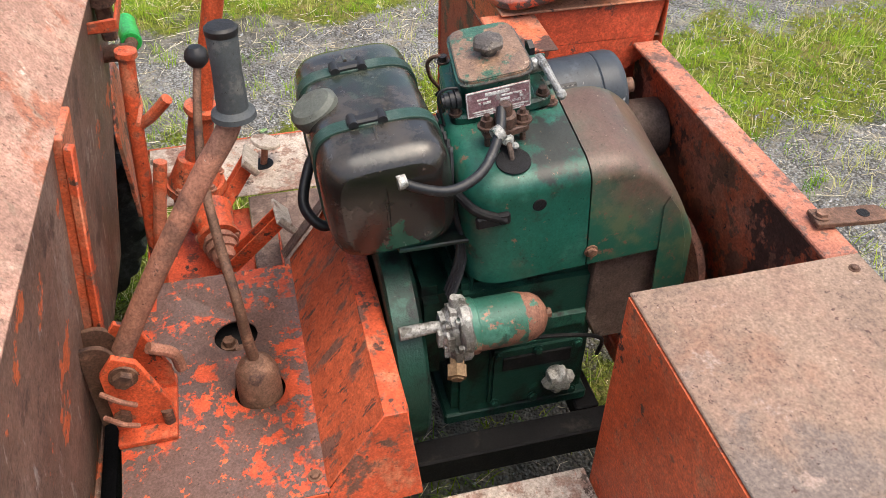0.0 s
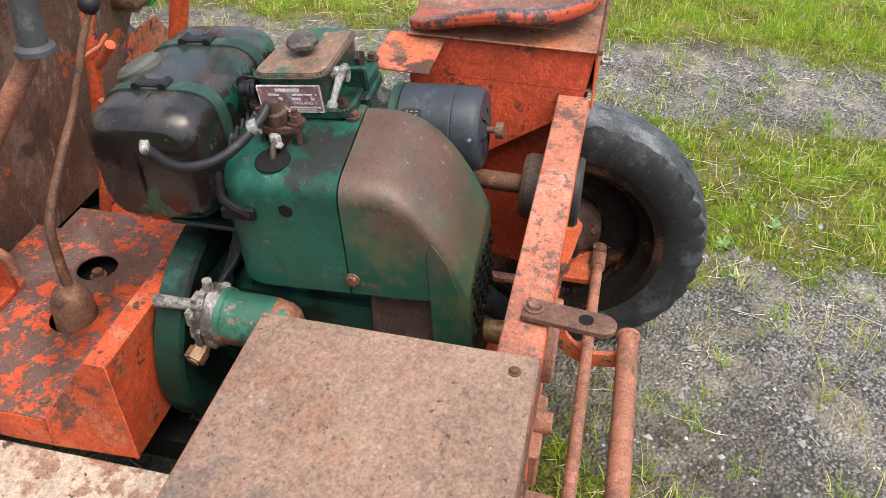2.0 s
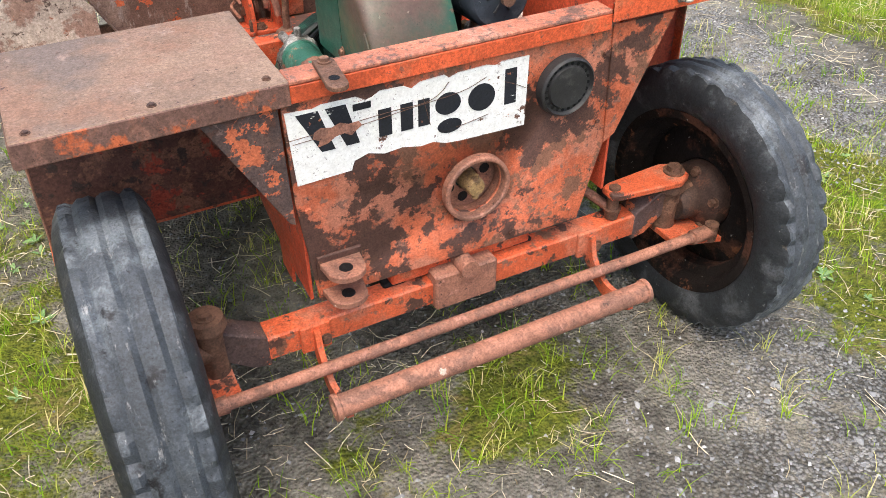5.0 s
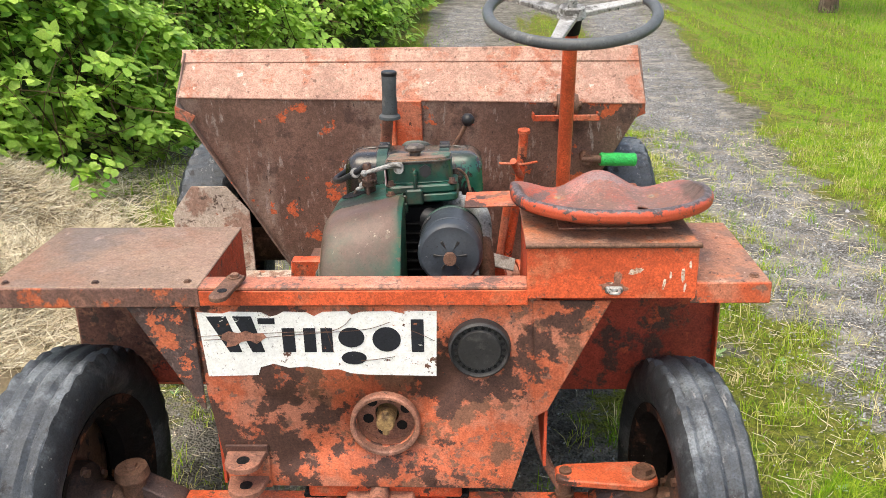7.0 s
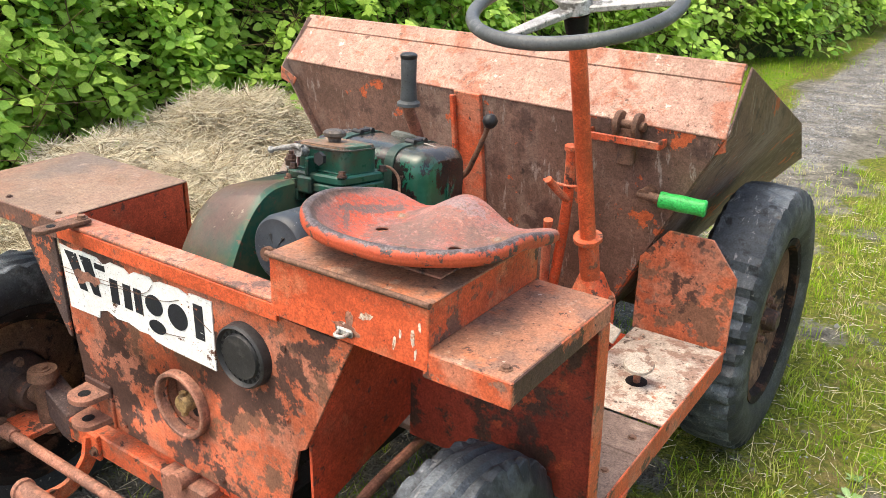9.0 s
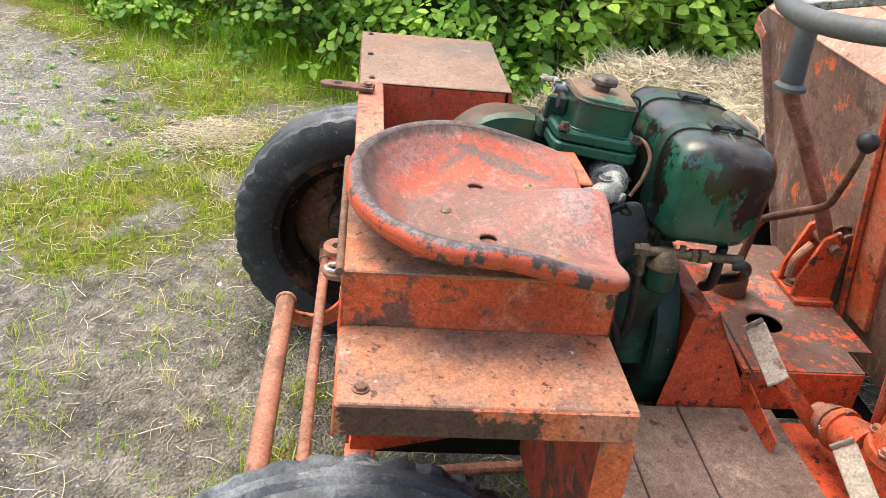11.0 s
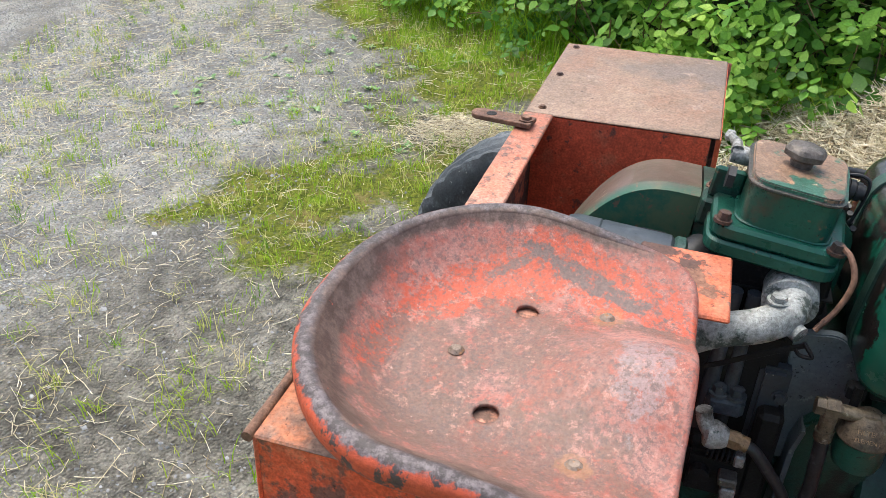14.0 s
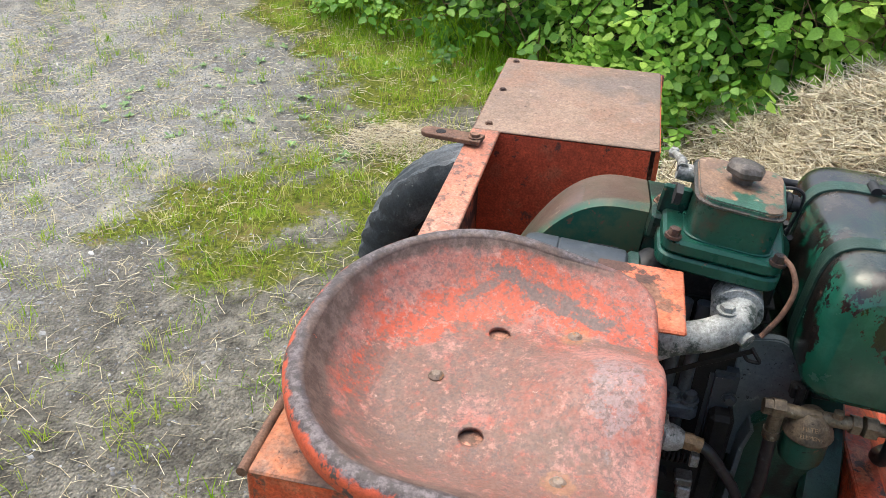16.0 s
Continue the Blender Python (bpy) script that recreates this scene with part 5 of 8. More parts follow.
    part("duct_lip", made(prism, [(0.168, 0.60), (0.168, 0.775), (0.160, 0.792), (0.140, 0.760), (0.124, 0.70), (0.118, 0.60)], "x", -0.1305, -0.1275, 0.0005), M["hot"], fan)
    bm = bmesh.new()
    for i in range(6):
        for j in range(5):
            x = -0.105 + 0.026 * i + (0.013 if j % 2 else 0)
            rod(bm, (x, 0.1125, 0.615 + 0.022 * j), (x, 0.1085, 0.615 + 0.022 * j), 0.007, seg=8)
    pieces("fan_grille", bm, M["dark"], fan)
    bm = bmesh.new()
    bolt(bm, (-0.1295, 0.279, 0.718), (-1, 0, 0), 0.008, 0.008)
    bolt(bm, (0.010, 0.300, 0.898), (0, 0, 1), 0.009, 0.010)
    pieces("cowl_bolt", bm, M["rust"], cowl)
    bm = bmesh.new()
    rbox(bm, 0.032, 0.046, 0.284, 0.302, 0.862, 0.884, 0.002)
    part("cowl_clip", bm, M["green"], cowl)
    part("duct_block", made(prism, [(0.255, 0.700), (0.150, 0.700), (0.105, 0.56), (0.095, 0.50), (0.230, 0.50), (0.255, 0.56)], "x", -0.112, 0.020, 0.003), M["drum"], eng, "sooty steel air duct below the fan cowl")
    # cylinder head and rocker box
    bm = bmesh.new()
    prism(bm, rounded([(-0.006, 0.306, 0.022), (0.152, 0.306, 0.022), (0.152, 0.448, 0.022), (-0.006, 0.466, 0.022)]), "z", 0.876, 0.8935, 0.003)
    prism(bm, rounded([(-0.0045, 0.3075, 0.022), (0.1505, 0.3075, 0.022), (0.1505, 0.4465, 0.022), (-0.0045, 0.4645, 0.022)]), "z", 0.8945, 0.913, 0.004)
    head = part("cylinder_head", bm, M["green"], eng)
    bm = bmesh.new()
    prism(bm, rounded([(-0.002, 0.338, 0.024), (0.138, 0.334, 0.024), (0.141, 0.430, 0.024), (-0.002, 0.444, 0.024)]), "z", 0.908, 0.958)
    prism(bm, rounded([(-0.003, 0.333, 0.026), (0.138, 0.329, 0.026), (0.142, 0.433, 0.026), (-0.003, 0.449, 0.026)]), "z", 0.9125, 0.916, 0.0015)
    rocker = part("rocker_box", bm, M["green"], eng, "dark green rocker box")
    bm = bmesh.new()
    prism(bm, rounded([(-0.006, 0.333, 0.026), (0.139, 0.329, 0.026), (0.143, 0.432, 0.026), (-0.006, 0.449, 0.026)]), "z", 0.954, 0.966, 0.005, 3)
    part("lid_rim", bm, M["lidrim"], rocker)
    bm = bmesh.new()
    prism(bm, rounded([(-0.002, 0.337, 0.024), (0.135, 0.333, 0.024), (0.139, 0.428, 0.024), (-0.002, 0.445, 0.024)]), "z", 0.960, 0.9668, 0.0016, 2)
    part("rocker_lid", bm, M["lidtop"], rocker, "green lid stained with rust")
    bm = bmesh.new()
    lathe(bm, [(0.0, 0.022), (0.012, 0.0215), (0.019, 0.019), (0.0225, 0.014), (0.022, 0.008), (0.013, 0.003), (0.012, -0.004)], (0.060, 0.386, 0.971), (0, 0, 1), 42, lambda i, k: 0.0012 * math.cos(k * 6 * 2 * math.pi / 42) if 1 < i < 5 else 0.0)
    part("breather_cap", bm, M["capmetal"], rocker)
    part("maker_plate", made(rbox, -0.0065, -0.0035, 0.345, 0.440, 0.908, 0.951, 0.001), M["plate"], rocker, "faded maroon maker's plate")
    bm = bmesh.new()
    for z, a, b in ((0.9500, 0.346, 0.439), (0.9095, 0.346, 0.439)):
        rbox(bm, -0.0072, -0.0062, a, b, z - 0.0008, z + 0.0008, 0)
    for y in (0.3462, 0.4388):
        rbox(bm, -0.0072, -0.0062, y - 0.0008, y + 0.0008, 0.9105, 0.9490, 0)
    part("plate_border", bm, M["plate_ink"], rocker)
    lettering("plate_lettering", "ENGLAND", 0.0065, (-0.0068, 0.390, 0.9215), (0, -1, 0), (0, 0, 1), M["plate_ink"], rocker)
    bm = bmesh.new()
    for z, h, a, b in ((0.9435, 0.0026, 0.376, 0.412), (0.9365, 0.0014, 0.352, 0.388), (0.9365, 0.0014, 0.408, 0.424), (0.930, 0.0020, 0.376, 0.390), (0.930, 0.0020, 0.404, 0.422), (0.9165, 0.0011, 0.350, 0.396), (0.9165, 0.0011, 0.402, 0.432), (0.9128, 0.0009, 0.356, 0.430)):
        rbox(bm, -0.0072, -0.0064, a, b, z - h, z + h, 0)
    rbox(bm, -0.0074, -0.0064, 0.356, 0.3615, 0.928, 0.934, 0)
    pieces("plate_lettering", bm, M["plate_ink"], rocker)
    bm = bmesh.new()
    for x, y in ((0.008, 0.322), (0.141, 0.318), (0.144, 0.438), (0.008, 0.454)):
        bolt(bm, (x, y, 0.912), (0, 0, 1), 0.0075, 0.012)
    pieces("head_nut", bm, M["darkrust"], head)
    # decompression lever and side knobs
    bm = bmesh.new()
    rod(bm, (0.028, 0.340, 0.950), (0.028, 0.314, 0.950), 0.011, seg=14)
    pipe(bm, [(0.034, 0.319, 0.956), (0.014, 0.318, 0.958), (-0.016, 0.316, 0.952), (-0.046, 0.313, 0.946)], (0.0075, 0.0040))
    lathe(bm, [(0.0, -0.0075), (0.005, -0.006), (0.0075, 0.0), (0.005, 0.006), (0.0, 0.0075)], (-0.047, 0.313, 0.945), (0, 0, 1), 14)
    part("decompressor_lever", bm, M["alloy"], rocker, "bare metal decompression lever")
    bm = bmesh.new()
    rod(bm, (0.085, 0.320, 0.942), (0.085, 0.312, 0.942), 0.014, seg=6)
    for k in range(3):
        rod(bm, (0.010, 0.446 + 0.008 * k, 0.936), (0.010, 0.452 + 0.008 * k, 0.936), 0.0145 - 0.0015 * k, seg=24)
    rod(bm, (0.010, 0.444, 0.936), (0.010, 0.472, 0.936), 0.0095, seg=14)
    pipe(bm, [(0.010, 0.446, 0.953), (0.010, 0.462, 0.956), (0.010, 0.474, 0.950), (0.010, 0.476, 0.930), (0.010, 0.472, 0.895)], 0.0022, 8)
    pieces("side_plug", bm, M["black"], rocker)
    bm = bmesh.new()
    rbox(bm, 0.040, 0.078, 0.296, 0.312, 0.872, 0.906, 0.004)
    rbox(bm, 0.058, 0.066, 0.300, 0.336, 0.905, 0.944, 0.003)
    pieces("head_lug", bm, M["green"], head)
    # injector: rusty body held by a yoke on two studs, in a keyhole of the cowl
    bm = bmesh.new()
    lathe(bm, [(0.0, 0.060), (0.008, 0.060), (0.010, 0.056), (0.010, 0.044), (0.015, 0.042), (0.017, 0.030), (0.014, 0.022), (0.013, -0.004), (0.017, -0.008), (0.017, -0.016)], (-0.046, 0.386, 0.892), (-0.10, 0, 1), 12)
    inj = part("injector", bm, M["darkrust"], eng, "rusty injector held by a yoke")
    bm = bmesh.new()
    prism(bm, rounded([(-0.060, 0.352, 0.010), (-0.034, 0.352, 0.010), (-0.030, 0.386, 0.0), (-0.034, 0.420, 0.010), (-0.060, 0.420, 0.010), (-0.064, 0.386, 0.0)]), "z", 0.904, 0.916, 0.002)
    part("yoke", bm, M["darkrust"], inj)
    bm = bmesh.new()
    for y in (0.360, 0.412):
        bolt(bm, (-0.047, y, 0.916), (0, 0, 1), 0.010, 0.013)
        rod(bm, (-0.047, y, 0.885), (-0.047, y, 0.936), 0.0045, seg=10)
    pieces("yoke_stud", bm, M["darkrust"], inj)
    bm = bmesh.new()
    rbox(bm, -0.070, -0.058, 0.379, 0.395, 0.892, 0.908, 0.004)
    rbox(bm, -0.078, -0.066, 0.374, 0.384, 0.890, 0.898, 0.003)
    part("crusted_clamp", bm, M["chalk"], inj)
    part("leak_off_pipe", made(pipe, [(-0.066, 0.387, 0.898), (-0.078, 0.387, 0.888), (-0.086, 0.387, 0.868)], 0.0042, 8), M["drum"], inj)
    bm = bmesh.new()
    rod(bm, (-0.083, 0.412, 0.923), (-0.079, 0.400, 0.927), 0.0115)
    rod(bm, (-0.118, 0.556, 0.905), (-0.116, 0.544, 0.906), 0.0115)
    pieces("hose_clip", bm, M["alloy"], inj)
    part("fuel_hose", made(pipe, [(-0.100, 0.560, 0.912), (-0.122, 0.540, 0.900), (-0.140, 0.490, 0.892), (-0.122, 0.440, 0.900), (-0.082, 0.405, 0.925), (-0.052, 0.392, 0.946)], 0.0072, 12), M["hose"], eng, "black rubber fuel hose")
    # loose lever and wires between tank and cowl
    bm = bmesh.new()
    pipe(bm, [(-0.06, 0.52, 0.86), (-0.085, 0.475, 0.845), (-0.125, 0.452, 0.835), (-0.132, 0.412, 0.815)], 0.007)
    rbox(bm, -0.136, -0.126, 0.405, 0.455, 0.808, 0.828, 0.003)
    part("stop_lever", bm, M["dark"], eng)
    bm = bmesh.new()
    for k in range(4):
        pipe(bm, [(0.02 - 0.02 * k, 0.470, 0.88), (-0.05 - 0.01 * k, 0.462 + 0.004 * k, 0.80), (-0.09, 0.470 - 0.004 * k, 0.72), (-0.10 - 0.01 * k, 0.49, 0.66)], 0.004, 6)
    pieces("wiring", bm, M["hose"], eng)
    # air cleaner
    bm = bmesh.new()
    lathe(bm, [(0.0, 0.0), (0.022, 0.0), (0.030, 0.004), (0.058, 0.004), (0.063, 0.008), (0.066, 0.018), (0.066, 0.045), (0.0645, 0.047), (0.066, 0.049), (0.066, 0.128), (0.060, 0.134), (0.0, 0.134)], (0.140, 0.134, 0.825), (0, 1, 0), 48)
    air = part("air_cleaner", bm, M["canister"], eng, "blue-black round air cleaner canister")
    bm = bmesh.new()
    rod(bm, (0.140, 0.138, 0.825), (0.140, 0.112, 0.825), 0.005)
    rod(bm, (0.140, 0.120, 0.825), (0.140, 0.108, 0.825), 0.013, seg=16)
    wings = bmesh.new()
    for k in range(6):
        a = k * math.pi / 3
        slab(wings, [(0.140 + 0.012 * math.cos(a), 0.132, 0.825 + 0.012 * math.sin(a)), (0.140 + 0.034 * math.cos(a - 0.1), 0.134, 0.825 + 0.034 * math.sin(a - 0.1)), (0.140 + 0.034 * math.cos(a + 0.1), 0.134, 0.825 + 0.034 * math.sin(a + 0.1))], 0.003)
    part("wing_nut", bm, M["rust"], air)
    pieces("cover_rib", wings, M["cap"], air)
    bm = bmesh.new()
    for i in range(10):
        a0, a1 = math.pi - 0.15 - i * 0.075, math.pi - 0.15 - (i + 1) * 0.075
        slab(bm, [(0.140 + 0.0668 * math.cos(a), yy, 0.825 + 0.0668 * math.sin(a)) for a, yy in ((a0, 0.225), (a0, 0.255), (a1, 0.255), (a1, 0.225))], 0.0012)
    part("filter_label", bm, M["black"], air)
    bm = bmesh.new()
    for i, yy in ((0, 0.232), (1, 0.240), (2, 0.248)):
        for j in range(8):
            a0, a1 = math.pi - 0.22 - j * 0.08, math.pi - 0.22 - (j + 0.75) * 0.08
            slab(bm, [(0.140 + 0.0674 * math.cos(a), y2, 0.825 + 0.0674 * math.sin(a)) for a, y2 in ((a0, yy - 0.002), (a0, yy + 0.002), (a1, yy + 0.002), (a1, yy - 0.002))], 0.0005)
    pieces("label_lettering", bm, M["pale_ink"], air)
    part("end_ring", made(lathe, [(0.0, 0.0), (0.063, 0.0), (0.0665, 0.003), (0.0665, 0.012), (0.062, 0.015), (0.0, 0.015)], (0.140, 0.266, 0.825), (0, 1, 0), 48), M["strap"], air)
    part("intake_pipe", made(pipe, [(0.120, 0.262, 0.835), (0.110, 0.285, 0.845), (0.085, 0.305, 0.850)], 0.024, 14), M["hose"], eng)
    # exhaust: chalky elbow, black downpipe and silencer
    bm = bmesh.new()
    rod(bm, (0.118, 0.405, 0.846), (0.160, 0.402, 0.846), 0.030, seg=20)
    pipe(bm, [(0.122, 0.408, 0.848), (0.160, 0.405, 0.848), (0.186, 0.396, 0.846), (0.202, 0.370, 0.838), (0.208, 0.330, 0.826), (0.208, 0.290, 0.800)], (0.0205, 0.0185), 16)
    bolt(bm, (0.186, 0.386, 0.863), (0, 0, 1), 0.009, 0.008)
    rod(bm, (0.188, 0.400, 0.840), (0.202, 0.414, 0.836), 0.010)
    part("exhaust_elbow", bm, M["chalk"], eng, "chalky white exhaust elbow")
    bm = bmesh.new()
    pipe(bm, [(0.208, 0.300, 0.806), (0.210, 0.275, 0.792), (0.214, 0.262, 0.775), (0.216, 0.250, 0.745), (0.215, 0.235, 0.715), (0.200, 0.180, 0.700)], 0.0175, 14)
    rod(bm, (0.200, 0.26, 0.699), (0.198, 0.075, 0.699), 0.0165)
    part("exhaust_pipe", bm, M["rust"], eng, "dark rusty exhaust pipe")
    bm = bmesh.new()
    lathe(bm, [(0.0, 0.0), (0.050, 0.0), (0.056, 0.006), (0.056, 0.062), (0.050, 0.070), (0.022, 0.074), (0.0, 0.074)], (0.197, 0.007, 0.698), (0, 1, 0), 40)
    part("silencer", bm, M["drum"], eng)
    bm = bmesh.new()
    rod(bm, (0.011, 0.02, 0.530), (0.011, 0.14, 0.530), 0.020)
    lathe(bm, [(0.0, 0.0), (0.016, 0.0), (0.019, 0.006), (0.019, 0.050), (0.0, 0.050)], (0.011, -0.012, 0.530), (0, 1, 0), 24)
    rod(bm, (0.011, -0.004, 0.505), (0.011, -0.004, 0.555), 0.007, seg=10)
    part("starting_dog", bm, M["dog"], eng, "brass-coloured starting dog")
    bm = bmesh.new()
    lathe(bm, [(0.024, 0.0), (0.110, 0.0), (0.110, 0.012), (0.024, 0.012), (0.024, 0.0)], (0.011, 0.030, 0.530), (0, 1, 0), 40)
    pul = part("pulley", bm, M["tube"], eng)
    bm = bmesh.new()
    for k in range(6):
        a = k * math.pi / 3 + 0.3
        rod(bm, (0.011 + 0.040 * math.cos(a), 0.0302, 0.530 + 0.040 * math.sin(a)), (0.011 + 0.040 * math.cos(a), 0.0292, 0.530 + 0.040 * math.sin(a)), 0.011, seg=14)
    pieces("pulley_hole", bm, M["dark"], pul)
    # right side of the engine: block fittings, filter bowl and pipes
    bm = bmesh.new()
    rbox(bm, 0.105, 0.150, 0.30, 0.42, 0.55, 0.80, 0.010, 2)
    rbox(bm, 0.100, 0.175, 0.33, 0.385, 0.60, 0.64, 0.006)
    rbox(bm, 0.100, 0.180, 0.40, 0.43, 0.52, 0.70, 0.006)
    rbox(bm, 0.0, 0.120, 0.322, 0.446, 0.660, 0.870, 0.004)
    part("cylinder_block", bm, M["dark"], eng, "black oily finned cylinder")
    for k in range(7):
        part("cooling_fin", made(rbox, -0.008, 0.122, 0.306, 0.452, 0.70 + 0.022 * k, 0.704 + 0.022 * k, 0.001), M["dark"], eng)
    bm = bmesh.new()
    for y, r in ((0.345, 0.010), (0.368, 0.009)):
        pipe(bm, [(0.140, y, 0.84), (0.146, y - 0.002, 0.76), (0.148, y - 0.004, 0.66), (0.150, y - 0.006, 0.56)], r, 12)
    rbox(bm, 0.120, 0.166, 0.340, 0.386, 0.672, 0.700, 0.006)
    rbox(bm, 0.120, 0.158, 0.392, 0.428, 0.520, 0.752, 0.006, 2)
    for y, z in ((0.353, 0.700), (0.374, 0.700)):
        bolt(bm, (0.156, y, z), (0, 0, 1), 0.009, 0.014)
    for z in (0.640, 0.716):
        bolt(bm, (0.158, 0.420, z), (1, 0, 0), 0.007, 0.008)
    pieces("push_rod_tube", bm, M["canister"], eng)
    # injection pump: alloy elbow, brass union, spring and two pale tags
    bm = bmesh.new()
    lathe(bm, [(0.0, 0.0), (0.013, 0.0), (0.017, 0.004), (0.018, 0.012), (0.015, 0.022), (0.011, 0.028), (0.0, 0.028)], (0.200, 0.343, 0.674), (0.0, 1.0, -0.05), 18)
    pipe(bm, [(0.196, 0.338, 0.705), (0.198, 0.342, 0.690), (0.200, 0.350, 0.676)], 0.010, 12)
    part("pump_elbow", bm, M["alloy"], eng, "corroded alloy pump elbow")
    bm = bmesh.new()
    rod(bm, (0.200, 0.370, 0.673), (0.200, 0.384, 0.671), 0.0115, seg=6)
    rod(bm, (0.200, 0.384, 0.671), (0.201, 0.394, 0.669), 0.0095, seg=16)
    part("pipe_union", bm, M["brass"], eng)
    part("oil_pipe", made(pipe, [(0.201, 0.390, 0.670), (0.202, 0.404, 0.662), (0.202, 0.426, 0.634), (0.200, 0.446, 0.604), (0.196, 0.462, 0.560), (0.190, 0.470, 0.50)], 0.0072, 12), M["hose"], eng)
    bm = bmesh.new()
    n = 72
    pipe(bm, [(0.190 + 0.010 * math.cos(k * 0.52), 0.352 + 0.00050 * k, 0.640 + 0.010 * math.sin(k * 0.52)) for k in range(n)], 0.0020, 6)
    part("governor_spring", bm, M["dark"], eng)
    bm = bmesh.new()
    rbox(bm, 0.188, 0.204, 0.384, 0.396, 0.632, 0.650, 0.002)
    rbox(bm, 0.184, 0.206, 0.372, 0.394, 0.599, 0.611, 0.002)
    rbox(bm, 0.184, 0.200, 0.378, 0.396, 0.570, 0.590, 0.002)
    pieces("pump_rack", bm, M["alloy"], eng)
    bm = bmesh.new()
    rbox(bm, 0.120, 0.186, 0.330, 0.402, 0.560, 0.628, 0.006, 2)
    rod(bm, (0.186, 0.350, 0.600), (0.198, 0.350, 0.600), 0.012, seg=12)
    part("injection_pump", bm, M["dark"], eng, "black oily injection pump")
    part("shroud_panel", made(prism, rounded([(0.428, 0.600, 0.004), (0.420, 0.790, 0.014), (0.478, 0.800, 0.022), (0.515, 0.715, 0.020), (0.515, 0.600, 0.004)]), "x", 0.118, 0.132, 0.002, 2), M["shroud"], eng, "speckled grey-blue steel shroud panel")
    part("shroud_foot", made(prism, rounded([(0.452, 0.480, 0.0), (0.452, 0.668, 0.008), (0.470, 0.690, 0.012), (0.545, 0.690, 0.02), (0.545, 0.480, 0.0)]), "x", 0.118, 0.150, 0.003, 2), M["oily"], eng, "dark green lower shroud")
    part("shroud_flange", made(prism, rounded([(0.444, 0.480, 0.0), (0.447, 0.640, 0.006), (0.455, 0.676, 0.004), (0.460, 0.672, 0.0), (0.454, 0.640, 0.0), (0.452, 0.480, 0.0)]), "x", 0.118, 0.160, 0.001), M["shroud"], eng)
    # fuel filter: cast brass head with unions, green bowl
    bm = bmesh.new()
    rod(bm, (0.200, 0.462, 0.748), (0.200, 0.560, 0.742), 0.0085, seg=14)
    for y, h, r in ((0.450, 0.010, 0.0105), (0.460, 0.014, 0.0125), (0.549, 0.010, 0.012), (0.564, 0.014, 0.0135)):
        rod(bm, (0.200, y, 0.748 - (y - 0.46) * 0.06), (0.200, y + h, 0.748 - (y - 0.45) * 0.06), r, seg=6)
    rod(bm, (0.200, 0.578, 0.7405), (0.198, 0.640, 0.738), 0.0080, seg=12)
    rod(bm, (0.200, 0.467, 0.744), (0.200, 0.468, 0.708), 0.0095, 0.0085, seg=14)
    rod(bm, (0.200, 0.4675, 0.716), (0.200, 0.468, 0.704), 0.0105, seg=14)
    lathe(bm, [(0.0, 0.014), (0.012, 0.013), (0.017, 0.008), (0.0285, -0.012), (0.030, -0.017), (0.028, -0.020)], (0.198, 0.507, 0.738), (0, 0, 1), 32)
    rod(bm, (0.204, 0.532, 0.752), (0.204, 0.532, 0.760), 0.006, seg=8)
    cock = part("fuel_filter", bm, M["filterhead"], eng, "dull brass fuel filter head and unions")
    lettering("filter_lettering", "FILTER", 0.0075, (0.2225, 0.4935, 0.7385), (0, 1, 0), (-0.55, 0, 0.83), M["brass"], cock)
    lettering("filter_lettering", "ELEMENT", 0.0065, (0.2265, 0.4920, 0.7305), (0, 1, 0), (-0.55, 0, 0.83), M["brass"], cock)
    part("filter_bowl", made(lathe, [(0.0265, 0.0), (0.0270, -0.030), (0.0245, -0.040), (0.016, -0.046), (0.0, -0.048)], (0.198, 0.507, 0.720), (0, 0, 1), 32), M["green"], cock)
    part("fuel_pipe", made(pipe, [(0.200, 0.468, 0.712), (0.201, 0.470, 0.670), (0.200, 0.472, 0.610), (0.190, 0.462, 0.550), (0.17, 0.44, 0.52)], 0.0082, 12), M["hose"], eng)
    bm = bmesh.new()
    rbox(bm, 0.170, 0.186, 0.480, 0.500, 0.752, 0.772, 0.003)
    rbox(bm, 0.168, 0.184, 0.504, 0.528, 0.756, 0.770, 0.003)
    rod(bm, (0.188, 0.490, 0.748), (0.188, 0.490, 0.776), 0.005, seg=8)
    pieces("filter_clamp", bm, M["dark"], cock)
    part("leak_pipe", made(pipe, [(0.146, 0.438, 0.920), (0.158, 0.448, 0.914), (0.172, 0.454, 0.895), (0.180, 0.446, 0.865), (0.190, 0.428, 0.838)], 0.0032, 10), M["rust"], eng)
    # perforated strap and its twisted end
    bm = bmesh.new()
    slab(bm, [(0.205, 0.325, 0.776), (0.205, 0.344, 0.786), (0.205, 0.372, 0.804), (0.205, 0.420, 0.830), (0.205, 0.422, 0.823), (0.205, 0.374, 0.796), (0.205, 0.346, 0.779), (0.205, 0.327, 0.769)], 0.0015)
    pipe(bm, [(0.204, 0.419, 0.830), (0.206, 0.424, 0.824), (0.208, 0.430, 0.815), (0.206, 0.418, 0.814), (0.204, 0.412, 0.820)], 0.0025, 6)
    part("perforated_strap", bm, M["dark"], eng)
    # the engine leans forwards on its mounts
    def leant(names, x, y, z, rx, ry=0.0):
        m = Matrix.Translation((x, y, z)) @ pose(0, 0, 0, rx, ry, 0) @ Matrix.Translation((-x, -y, -z))
        for ob in eng.children:
            if ob.name.split(".")[0] in names:
                ob.matrix_basis = m
